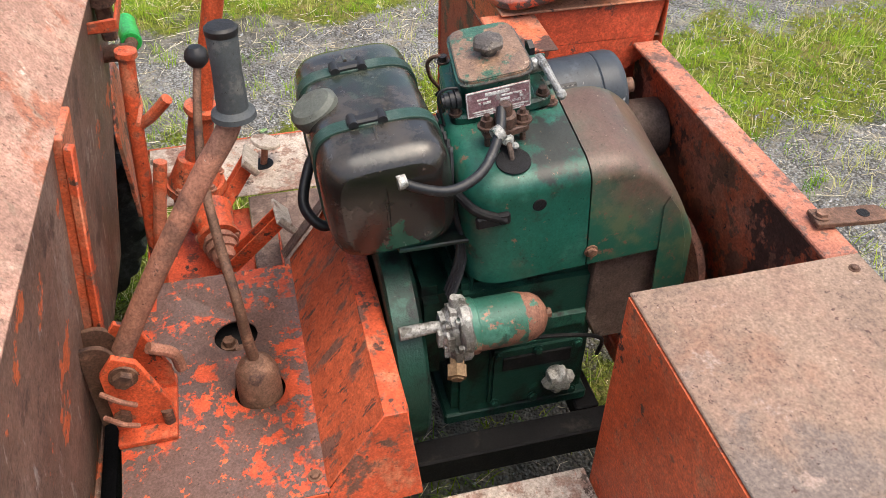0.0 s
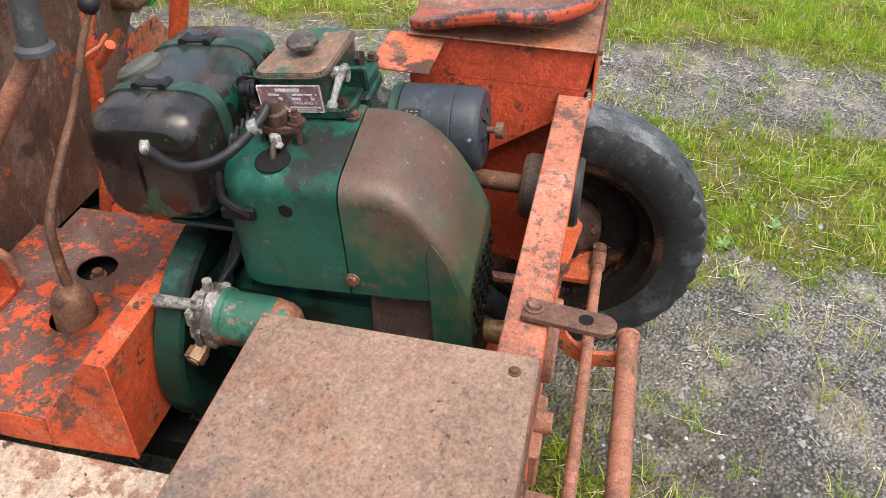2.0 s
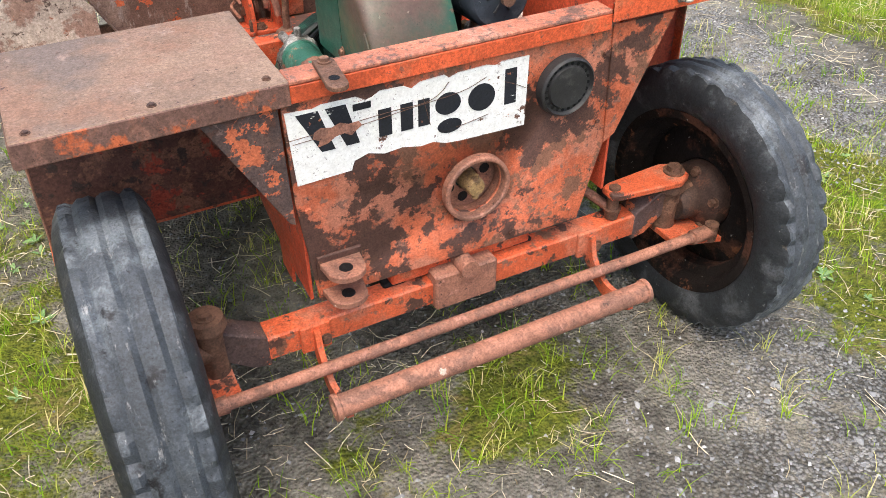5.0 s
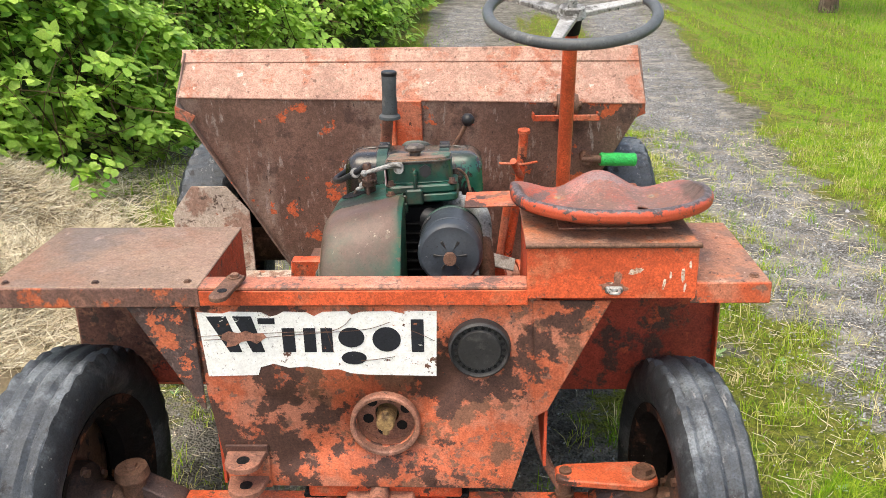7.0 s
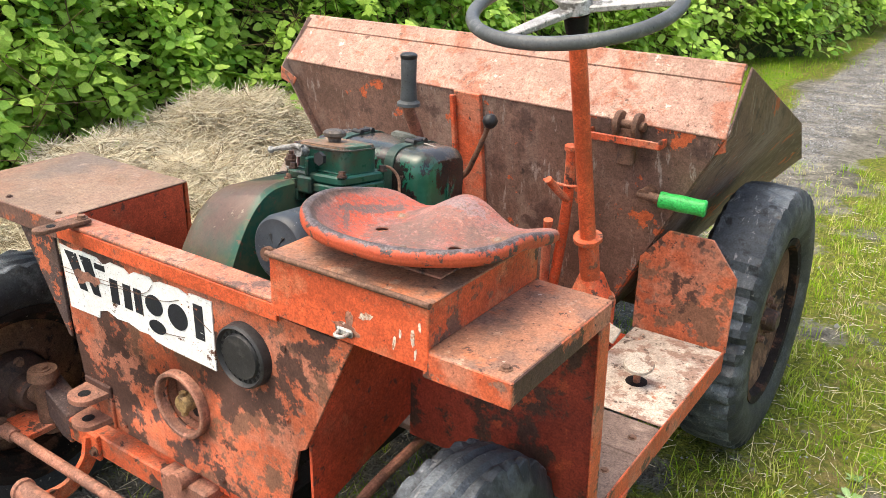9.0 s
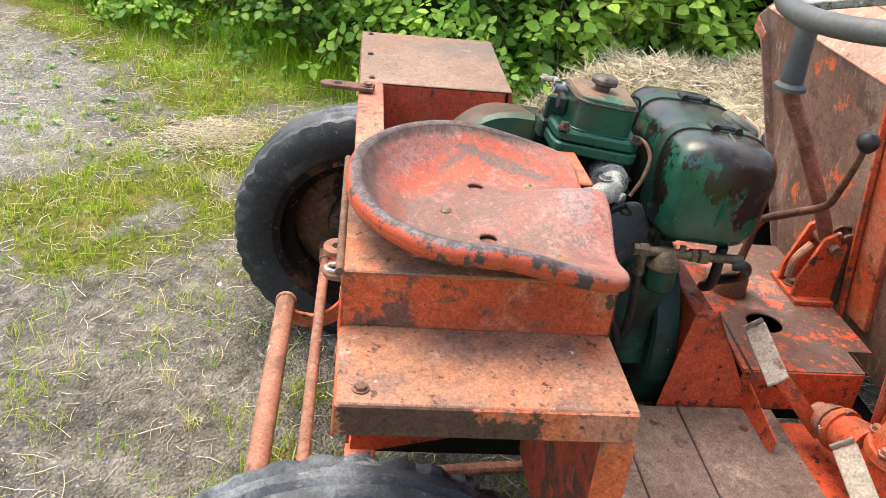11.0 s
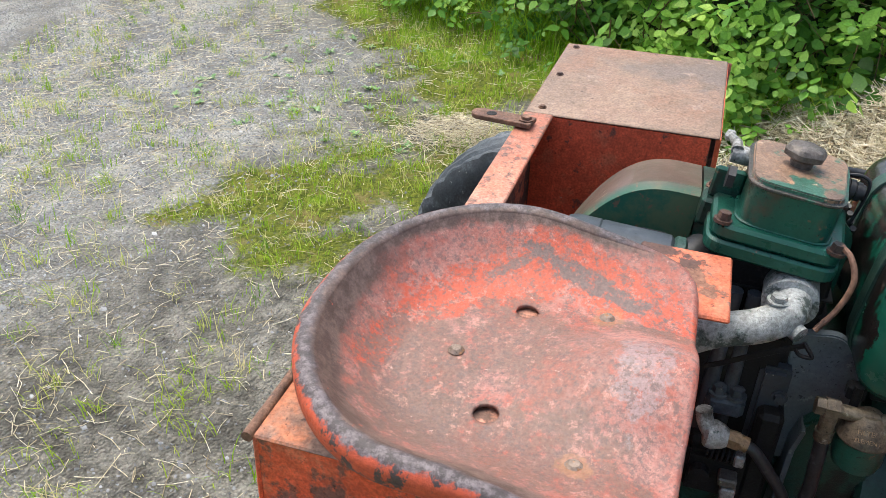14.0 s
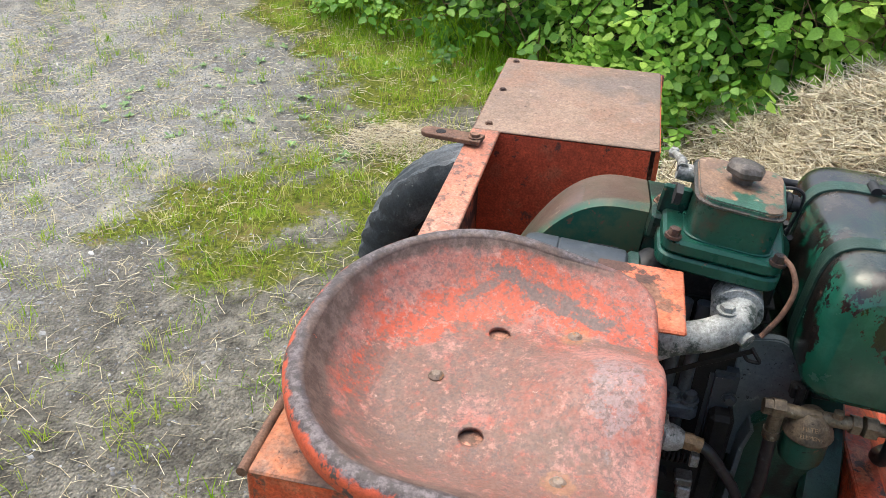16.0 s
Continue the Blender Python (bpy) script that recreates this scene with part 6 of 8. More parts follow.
    leant(("cylinder_head", "rocker_box"), 0.066, 0.386, 0.940, -7.0, -3.0)
    leant(("cooling_cowl", "fan_cowl", "injector", "fuel_hose", "stop_lever"), -0.05, 0.330, 0.800, -4.0)
    leant(("air_cleaner",), 0.140, 0.200, 0.825, -4.0)



engine()


def fuel_tank():
    x0, x1, y0, y1, z0, z1 = -0.118, 0.208, 0.474, 0.654, 0.772, 0.950
    cy, cz, hy, hz, cx0, hx = (y0 + y1) / 2, (z0 + z1) / 2, (y1 - y0) / 2, (z1 - z0) / 2, (x0 + x1) / 2, (x1 - x0) / 2

    def around(grow=0.0, n=48):
        """Barrel section: a box with full round corners."""
        return [(cy + math.copysign(abs(math.cos(a)) ** 0.46, math.cos(a)) * (hy + grow), cz + math.copysign(abs(math.sin(a)) ** 0.46, math.sin(a)) * (hz + grow)) for a in (2 * math.pi * k / n for k in range(n))]

    bm = bmesh.new()
    rows = []
    for u in (-1, -0.995, -0.975, -0.94, -0.89, -0.82, -0.74, -0.6, 0, 0.6, 0.74, 0.82, 0.89, 0.94, 0.975, 0.995, 1):
        k = 1 - 0.24 * max(0.0, (abs(u) - 0.74) / 0.26) ** 3.0
        rows.append([bm.verts.new((cx0 + hx * u, cy + (y - cy) * k, cz + (z - cz) * k)) for y, z in around()])
    for a, b in zip(rows, rows[1:]):
        for k in range(48):
            bm.faces.new((a[k], a[(k + 1) % 48], b[(k + 1) % 48], b[k]))
    bm.faces.new(rows[0]), bm.faces.new(rows[-1][::-1])
    tank = part("fuel_tank", bm, M["tank"], dumper, "black and green fuel tank stained with oil", 60)
    ring = around(0.003)
    for cx in (-0.030, 0.118):
        bm = bmesh.new()
        prism(bm, ring, "x", cx - 0.012, cx + 0.012, 0.0006)
        st = part("tank_strap", bm, M["strap"], tank)
        bm = bmesh.new()
        rbox(bm, cx - 0.009, cx + 0.009, 0.545, 0.600, 0.950, 0.959, 0.003)
        rod(bm, (cx - 0.012, 0.552, 0.954), (cx + 0.012, 0.552, 0.954), 0.007)
        rod(bm, (cx - 0.012, 0.592, 0.954), (cx + 0.012, 0.592, 0.954), 0.007)
        part("strap_buckle", bm, M["black"], st)
    bm = bmesh.new()
    pipe(bm, [(-0.050, 0.566, 0.952), (-0.085, 0.568, 0.946), (-0.108, 0.570, 0.925), (-0.119, 0.572, 0.87), (-0.112, 0.575, 0.805), (-0.080, 0.576, 0.774)], 0.0025, 6)
    bm2 = bmesh.new()
    pipe(bm2, [(0.140, 0.572, 0.952), (0.175, 0.572, 0.946), (0.198, 0.572, 0.925), (0.209, 0.570, 0.86), (0.202, 0.566, 0.805), (0.170, 0.562, 0.774)], 0.0028, 6)
    part("tank_seam", bm2, M["tank"], tank)
    part("tank_seam", bm, M["tank"], tank)
    bm = bmesh.new()
    lathe(bm, [(0.0, 0.026), (0.029, 0.024), (0.036, 0.018), (0.036, 0.006), (0.032, -0.006)], (0.045, 0.630, 0.928), (0, 0.40, 1), 36)
    rbox(bm, 0.074, 0.086, 0.632, 0.648, 0.934, 0.944, 0.003)
    part("tank_cap", bm, M["olive"], tank, "dull olive-grey filler cap")
    part("tank_tail_hose", made(pipe, [(0.200, 0.628, 0.748), (0.205, 0.645, 0.752), (0.190, 0.662, 0.735), (0.145, 0.682, 0.700), (0.115, 0.660, 0.672), (0.135, 0.628, 0.668), (0.175, 0.618, 0.700), (0.190, 0.605, 0.775)], 0.0095, 12), M["hose"], tank)
    tank.matrix_basis = Matrix.Translation((0.03, 0.566, 0.845)) @ pose(0, 0, 0, -5, 0, 1) @ Matrix.Translation((-0.03, -0.56, -0.861))


fuel_tank()
def gearbox_cover():
    # flat deck with two holes, a rising ridge towards the engine, and folded sides
    bm = bmesh.new()
    prism(bm, [(-0.306, 0.708), (0.190, 0.708), (0.190, 0.950), (0.120, 0.950), (0.120, 1.000), (-0.120, 1.000), (-0.306, 0.990)], "z", 0.503, 0.508)
    cov = part("gearbox_cover", bm, M["cover"], dumper, "scuffed orange cover plate worn to bare steel")
    cut = bmesh.new()
    for x, y, r in ((0.030, 0.820, 0.036), (-0.096, 0.790, 0.040)):
        rod(cut, (x, y, 0.48), (x, y, 0.53), r, seg=36)
    cutter = part("cutter", cut, M["cover"])
    mod = cov.modifiers.new("holes", "BOOLEAN")
    mod.object, mod.solver = cutter, "EXACT"
    me = bpy.data.meshes.new_from_object(cov.evaluated_get(bpy.context.evaluated_depsgraph_get()))
    cov.modifiers.clear()
    cov.data = me
    bpy.data.objects.remove(cutter)
    # added black block that hides the ground, so the cut holes look dark inside
    box = part("gearbox", made(rbox, -0.20, 0.14, 0.70, 0.93, 0.34, 0.470, 0.02, 2), M["dark"], dumper, "black block added below the cover to keep its holes dark")
    bm = bmesh.new()
    for x, y in ((0.020, 0.815), (0.045, 0.835), (-0.12, 0.76)):
        bolt(bm, (x, y, 0.470), (0, 0, 1), 0.011, 0.016)
    pieces("gearbox_bolt", bm, M["rust"], box)
    bm = bmesh.new()
    slab(bm, [(-0.300, 0.712, 0.507), (-0.286, 0.622, 0.630), (0.200, 0.622, 0.630), (0.205, 0.712, 0.507)], 0.004)
    part("cover_slope", bm, M["cover_slope"], cov)
    bm = bmesh.new()
    slab(bm, [(-0.287, 0.624, 0.631), (-0.287, 0.590, 0.631), (0.200, 0.590, 0.631), (0.200, 0.624, 0.631)], 0.004)
    slab(bm, [(-0.287, 0.588, 0.42), (0.200, 0.588, 0.42), (0.200, 0.588, 0.630), (-0.287, 0.588, 0.630)], 0.004)
    part("cover_ridge", bm, M["bright"], cov)
    bm = bmesh.new()
    slab(bm, [(-0.307, 0.990, 0.445), (-0.307, 0.712, 0.445), (-0.307, 0.712, 0.506), (-0.307, 0.990, 0.506)], 0.004)
    slab(bm, [(-0.307, 0.712, 0.445), (-0.300, 0.572, 0.445), (-0.288, 0.590, 0.630), (-0.288, 0.624, 0.630), (-0.306, 0.711, 0.506)], 0.004)
    slab(bm, [(0.192, 0.712, 0.42), (0.192, 0.950, 0.42), (0.192, 0.950, 0.506), (0.192, 0.712, 0.506)], 0.004)
    pieces("cover_side", bm, M["bright"], cov)
    bm = bmesh.new()
    slab(bm, [(0.207, 0.560, 0.43), (0.207, 0.740, 0.43), (0.204, 0.630, 0.632), (0.204, 0.588, 0.632)], 0.004)
    part("cover_end", bm, M["speckled"], cov)
    bm = bmesh.new()
    slab(bm, [(0.196, 0.628, 0.634), (0.196, 0.720, 0.512), (0.226, 0.722, 0.508), (0.226, 0.630, 0.630)], 0.004)
    part("cover_end_strip", bm, M["brown_foot"], cov)
    part("cover_skirt", made(slab, [(0.205, 0.720, 0.436), (0.335, 0.720, 0.436), (0.335, 0.722, 0.470), (0.205, 0.722, 0.490)], 0.004), M["speckled"], cov)
    bm = bmesh.new()
    bolt(bm, (-0.276, 0.726, 0.508), (0, 0, 1), 0.008, 0.006)
    lathe(bm, [(0.0, 0.001), (0.006, 0.001), (0.0065, 0.0)], (-0.165, 0.962, 0.5082), (0, 0, 1), 12)
    pieces("cover_bolt", bm, M["rust"], cov)
    # ball housing and the cranked gear lever
    bm = bmesh.new()
    lathe(bm, [(0.0, 0.060), (0.014, 0.060), (0.026, 0.050), (0.033, 0.034), (0.035, 0.0), (0.035, -0.02)], (-0.090, 0.790, 0.510), (0.08, 0, 1), 24)
    part("lever_boss", bm, M["rust"], dumper, "rusty ball housing of the gear lever")
    bm = bmesh.new()
    pipe(bm, [(-0.084, 0.790, 0.560), (-0.080, 0.795, 0.62), (-0.066, 0.799, 0.685), (0.010, 0.813, 0.742), (0.090, 0.822, 0.797), (0.121, 0.818, 0.845), (0.150, 0.810, 0.900), (0.170, 0.802, 0.938)], (0.0092, 0.0058), 12)
    lever = part("gear_lever", bm, M["rust"], dumper, "bare rusty cranked gear lever with a black knob")
    part("knob", made(lathe, [(0.0, -0.017), (0.009, -0.016), (0.016, -0.008), (0.0185, 0.0), (0.016, 0.009), (0.009, 0.016), (0.0, 0.0175)], (0.174, 0.801, 0.950), (0, 0, 1), 24), M["black"], lever)
    # skip release lever with rubber grip, on its bracket
    bm = bmesh.new()
    pipe(bm, [(-0.092, 0.968, 0.640), (-0.080, 0.930, 0.705), (-0.066, 0.880, 0.785), (-0.050, 0.812, 0.890), (-0.040, 0.770, 0.948), (-0.035, 0.754, 0.985)], 0.0155, 14)
    rel = part("release_lever", bm, M["tube"], dumper, "long rusty release lever with a grey rubber grip")
    bm = bmesh.new()
    lathe(bm, [(0.0, 0.118), (0.017, 0.118), (0.0195, 0.112), (0.0185, 0.06), (0.0205, 0.010), (0.028, 0.004), (0.029, -0.003), (0.020, -0.006)], (-0.031, 0.756, 0.970), (0.02, -0.02, 1), 24)
    part("grip", bm, M["grip"], rel)
    bm = bmesh.new()
    lathe(bm, [(0.0, 0.0), (0.0185, 0.0), (0.0205, 0.003), (0.0205, 0.010), (0.017, 0.013), (0.0, 0.013)], (-0.0286, 0.7536, 1.078), (0.02, -0.02, 1), 24)
    part("grip_cap", bm, M["black"], rel)
    bm = bmesh.new()
    for dx in (-0.034, 0.034):
        prism(bm, [(0.915, 0.508), (1.000, 0.508), (0.998, 0.640), (0.975, 0.672), (0.945, 0.655), (0.915, 0.560)], "x", -0.098 + dx - 0.005, -0.098 + dx + 0.005, 0.001)
    rbox(bm, -0.165, -0.040, 0.915, 1.000, 0.508, 0.520, 0.002)
    br = part("lever_bracket", bm, M["bright"], dumper, "bright orange twin-plate lever bracket")
    bm = bmesh.new()
    rod(bm, (-0.150, 0.966, 0.636), (-0.040, 0.966, 0.636), 0.012)
    bolt(bm, (-0.138, 0.966, 0.636), (-1, 0, 0), 0.015, 0.014)
    bolt(bm, (-0.110, 0.935, 0.520), (0, 0, 1), 0.012, 0.012)
    rod(bm, (-0.135, 0.925, 0.515), (-0.135, 0.925, 0.548), 0.009, seg=12)
    rod(bm, (-0.150, 0.985, 0.555), (-0.110, 0.985, 0.548), 0.013, seg=6)
    pieces("bracket_bolt", bm, M["rust"], br)
    bm = bmesh.new()
    pipe(bm, [(-0.085, 0.935, 0.630), (-0.075, 0.905, 0.600), (-0.070, 0.900, 0.560)], 0.009)
    pipe(bm, [(-0.150, 1.000, 0.620), (-0.165, 0.975, 0.615), (-0.150, 0.960, 0.585)], 0.004, 8)
    pipe(bm, [(-0.155, 1.005, 0.575), (-0.170, 0.980, 0.572), (-0.155, 0.965, 0.545)], 0.004, 8)
    pieces("latch_link", bm, M["tube"], br)


gearbox_cover()


def steering():
    base, top = Vector((0.437, 0.866, 0.560)), Vector((0.428, 0.694, 1.220))
    col = part("steering_column", made(rod, base, top, 0.0185, seg=20), M["flap"], dumper, "orange steering column")
    d = (top - base).normalized()
    bm = bmesh.new()
    rod(bm, base + d * 0.150, base + d * 0.160, 0.034, seg=20)
    rod(bm, base + d * 0.02, base + d * 0.155, 0.024, seg=20)
    part("column_collar", bm, M["orange"], col)
    part("hub_collar", made(rod, top - d * 0.035, top, 0.022, 0.026, seg=20), M["dark"], col)
    R, mj = 0.203, (top + d * 0.020)
    u = d.orthogonal().normalized()
    w = d.cross(u)
    bm = bmesh.new()
    ringpts = 72
    rows = []
    for k in range(ringpts):
        a = 2 * math.pi * k / ringpts
        e = u * math.cos(a) + w * math.sin(a)
        rows.append([bm.verts.new(mj + e * (R + 0.0135 * math.cos(b)) + d * 0.0135 * math.sin(b)) for b in (2 * math.pi * j / 14 for j in range(14))])
    for k in range(ringpts):
        p, q = rows[k], rows[(k + 1) % ringpts]
        for j in range(14):
            bm.faces.new((p[j], p[(j + 1) % 14], q[(j + 1) % 14], q[j]))
    rim = part("steering_wheel", bm, M["wheelgrey"], dumper, "grey three-spoke steering wheel", 60)
    for e in (Vector((0.92, 0.39, 0)), Vector((-0.75, 0.66, 0)), Vector((-0.30, -0.95, 0))):
        e = (e - d * e.dot(d)).normalized()
        n = d.cross(e)
        bm = bmesh.new()
        b2 = [mj + e * 0.02 + n * 0.020, mj + e * 0.02 - n * 0.020, mj + e * R - n * 0.012, mj + e * R + n * 0.012]
        slab(bm, b2, 0.012)
        part("spoke", bm, M["alloy"], rim)
    bm = bmesh.new()
    rod(bm, mj - d * 0.012, mj + d * 0.012, 0.036, 0.030, seg=20)
    rod(bm, mj + d * 0.010, mj + d * 0.030, 0.013, seg=6)
    part("wheel_hub", bm, M["alloy"], rim)
    # steering box below the column
    bm = bmesh.new()
    rbox(bm, 0.385, 0.490, 0.822, 0.915, 0.440, 0.555, 0.020, 3)
    box = part("steering_box", bm, M["bright"], dumper, "orange cast steering box")
    part("box_cap", made(rod, (0.437, 0.869, 0.548), (0.437, 0.862, 0.605), 0.052, 0.030, seg=24), M["bright"], box)
    part("box_flange", made(rod, (0.437, 0.870, 0.535), (0.437, 0.869, 0.549), 0.060, 0.057, seg=24), M["orange"], box)
    part("cross_shaft_housing", made(rod, (0.395, 0.850, 0.500), (0.330, 0.840, 0.488), 0.044, 0.034, seg=24), M["bright"], box)
    part("housing_flange", made(rod, (0.330, 0.840, 0.488), (0.318, 0.838, 0.486), 0.040, seg=24), M["orange"], box)
    bm = bmesh.new()
    rod(bm, (0.318, 0.838, 0.486), (0.285, 0.833, 0.478), 0.030, seg=18)
    rod(bm, (0.285, 0.833, 0.478), (0.262, 0.830, 0.474), 0.024, 0.021, seg=18)
    rod(bm, (0.300, 0.835, 0.482), (0.306, 0.836, 0.483), 0.035, seg=18)
    for k in range(5):
        bolt(bm, (0.437 + 0.050 * math.cos(k * 1.26), 0.869 + 0.050 * math.sin(k * 1.26), 0.550), (0, 0, 1), 0.008, 0.010)
    for k in range(4):
        bolt(bm, (0.330, 0.840 + 0.036 * math.cos(k * 1.57), 0.488 + 0.036 * math.sin(k * 1.57)), (-1, 0, 0), 0.006, 0.012)
    pieces("box_fitting", bm, M["tube"], box)
    # hand brake post with its short handle
    bm = bmesh.new()
    pipe(bm, [(0.285, 0.955, 0.460), (0.308, 0.945, 0.620), (0.324, 0.934, 0.760), (0.332, 0.921, 0.885)], 0.0135, 12, 4)
    rod(bm, (0.332, 0.921, 0.883), (0.332, 0.920, 0.893), 0.018)
    post = part("brake_lever", bm, M["bright"], dumper, "bright orange hand lever")
    bm = bmesh.new()
    pipe(bm, [(0.262, 0.920, 0.795), (0.325, 0.918, 0.792), (0.372, 0.925, 0.797)], 0.004, 8)
    pipe(bm, [(0.326, 0.930, 0.755), (0.316, 0.905, 0.775), (0.300, 0.870, 0.815)], 0.010, 10)
    pieces("ratchet_rod", bm, M["orange"], post)
    bm = bmesh.new()
    pipe(bm, [(0.262, 0.955, 0.44), (0.276, 0.930, 0.58), (0.290, 0.905, 0.70)], 0.012, 10)
    part("lever_quadrant", bm, M["orange"], post)
    # pedals: red channel arms with long bare pads across their ends
    for a, b, c in (((0.185, 0.708, 0.600), (0.300, 0.712, 0.566), (0.275, 0.835, 0.445)), ((0.440, 0.760, 0.555), (0.560, 0.752, 0.525), (0.415, 0.870, 0.430))):
        a, b, c = Vector(a), Vector(b), Vector(c)
        d = (b - a).normalized()
        n = (Vector((0.1, -0.72, 0.70)) - d * d.dot(Vector((0.1, -0.72, 0.70)))).normalized()
        s = d.cross(n)
        bm = bmesh.new()
        slab(bm, [a - s * 0.019, a + s * 0.019, b + s * 0.019, b - s * 0.019], 0.007)
        slab(bm, [a + s * 0.019 - n * 0.002, a - s * 0.019 - n * 0.002, a - s * 0.019 + n * 0.010, a + s * 0.019 + n * 0.010], 0.004)
        pad = part("pedal", bm, M["pad"], dumper, "red pedal arm with a long bare metal pad")
        bm = bmesh.new()
        m, e = (a * 0.4 + b * 0.6) - n * 0.008, c
        ax = (e - m).normalized()
        w = ax.cross(Vector((1, 0, 0))).normalized()
        for x0, x1, y0, y1 in ((-0.014, 0.014, 0.010, 0.015), (-0.016, -0.012, -0.013, 0.013), (0.012, 0.016, -0.013, 0.013)):
            q = [Vector((x, 0, 0)) + w * y for x, y in ((x0, y0), (x1, y0), (x1, y1), (x0, y1))]
            b2 = bmesh.new()
            lo, hi = [b2.verts.new(m + v) for v in q], [b2.verts.new(e + v) for v in q]
            b2.faces.new(lo), b2.faces.new(hi)
            for k in range(4):
                b2.faces.new((lo[k], lo[(k + 1) % 4], hi[(k + 1) % 4], hi[k]))
            join(bm, b2)
        part("pedal_arm", bm, M["bright"], pad)
    bm = bmesh.new()
    lathe(bm, [(0.0, 0.006), (0.032, 0.005), (0.034, 0.0), (0.030, -0.004), (0.0, -0.004)], (0.628, 0.722, 0.492), (0.1, -0.3, 1), 28)
    th = part("throttle_pedal", bm, M["pad"], dumper, "small round bare metal throttle pedal")
    part("pedal_stem", made(rod, (0.628, 0.722, 0.490), (0.622, 0.735, 0.430), 0.008), M["tube"], th)


steering()


def footplates():
    for s in (-1, 1):
        y0 = 0.318 if s < 0 else 0.298
        if s < 0:
            fp = part("footplate", made(slab, [(-0.735, y0, 0.436), (-0.308, y0, 0.436), (-0.308, 0.985, 0.436), (-0.735, 0.985, 0.436)], 0.005), M["foot"], dumper, "whitened rusty footplate")
        else:
            fp = part("footplate", made(slab, [(0.512, 0.600, 0.440), (0.735, 0.600, 0.440), (0.735, 0.985, 0.440), (0.512, 0.985, 0.440)], 0.004), M["foot"], dumper, "footplate of brown boards and a whitened sheet with a pedal hole")
            for k, (a, b, x1) in enumerate(((0.300, 0.476, 0.735), (0.479, 0.594, 0.735), (0.597, 0.776, 0.508))):
                bm = bmesh.new()
                rbox(bm, 0.214, x1, a, b, 0.424 - 0.001 * k, 0.4385 - 0.001 * (k % 2), 0.002)
                part("floor_board", bm, M["brown_foot"], fp)
            part("steering_mount", made(slab, [(0.214, 0.778, 0.408), (0.510, 0.778, 0.408), (0.510, 0.990, 0.408), (0.214, 0.990, 0.408)], 0.005), M["speckled"], fp)
            part("pedal_hole", made(lathe, [(0.0, 0.0008), (0.024, 0.0008), (0.0245, 0.0)], (0.622, 0.735, 0.4405), (0, 0, 1), 28), M["dark"], fp)
            bm = bmesh.new()
            for x, y in ((0.25, 0.40), (0.70, 0.40), (0.26, 0.54), (0.70, 0.53), (0.27, 0.70)):
                bolt(bm, (x, y, 0.438), (0, 0, 1), 0.007, 0.004)
            pieces("board_bolt", bm, M["rust"], fp)
        bm = bmesh.new()
        slab(bm, [(s * 0.738, y0 - 0.01, 0.385), (s * 0.738, 0.99, 0.385), (s * 0.738, 0.99, 0.442), (s * 0.738, y0 - 0.01, 0.442)][::s], 0.004)
        slab(bm, [(s * 0.738, 0.30, 0.40), (s * 0.738, 0.43, 0.400), (s * 0.736, 0.39, 0.345), (s * 0.736, 0.36, 0.345)][::s], 0.004)
        part("footplate_lip", bm, M["orange"], fp)
        # upright guard plate in front of the feet, with clipped corners
        bm = bmesh.new()
        prism(bm, [(s * 0.500, 0.430), (s * 0.738, 0.430), (s * 0.738, 0.622), (s * 0.672, 0.706), (s * 0.565, 0.706), (s * 0.500, 0.625)], "y", 0.998, 1.006, 0.001)
        part("toe_guard", bm, M["foot"] if s < 0 else M["panel"], dumper, "upright guard plate with clipped corners before the front wheel")


footplates()


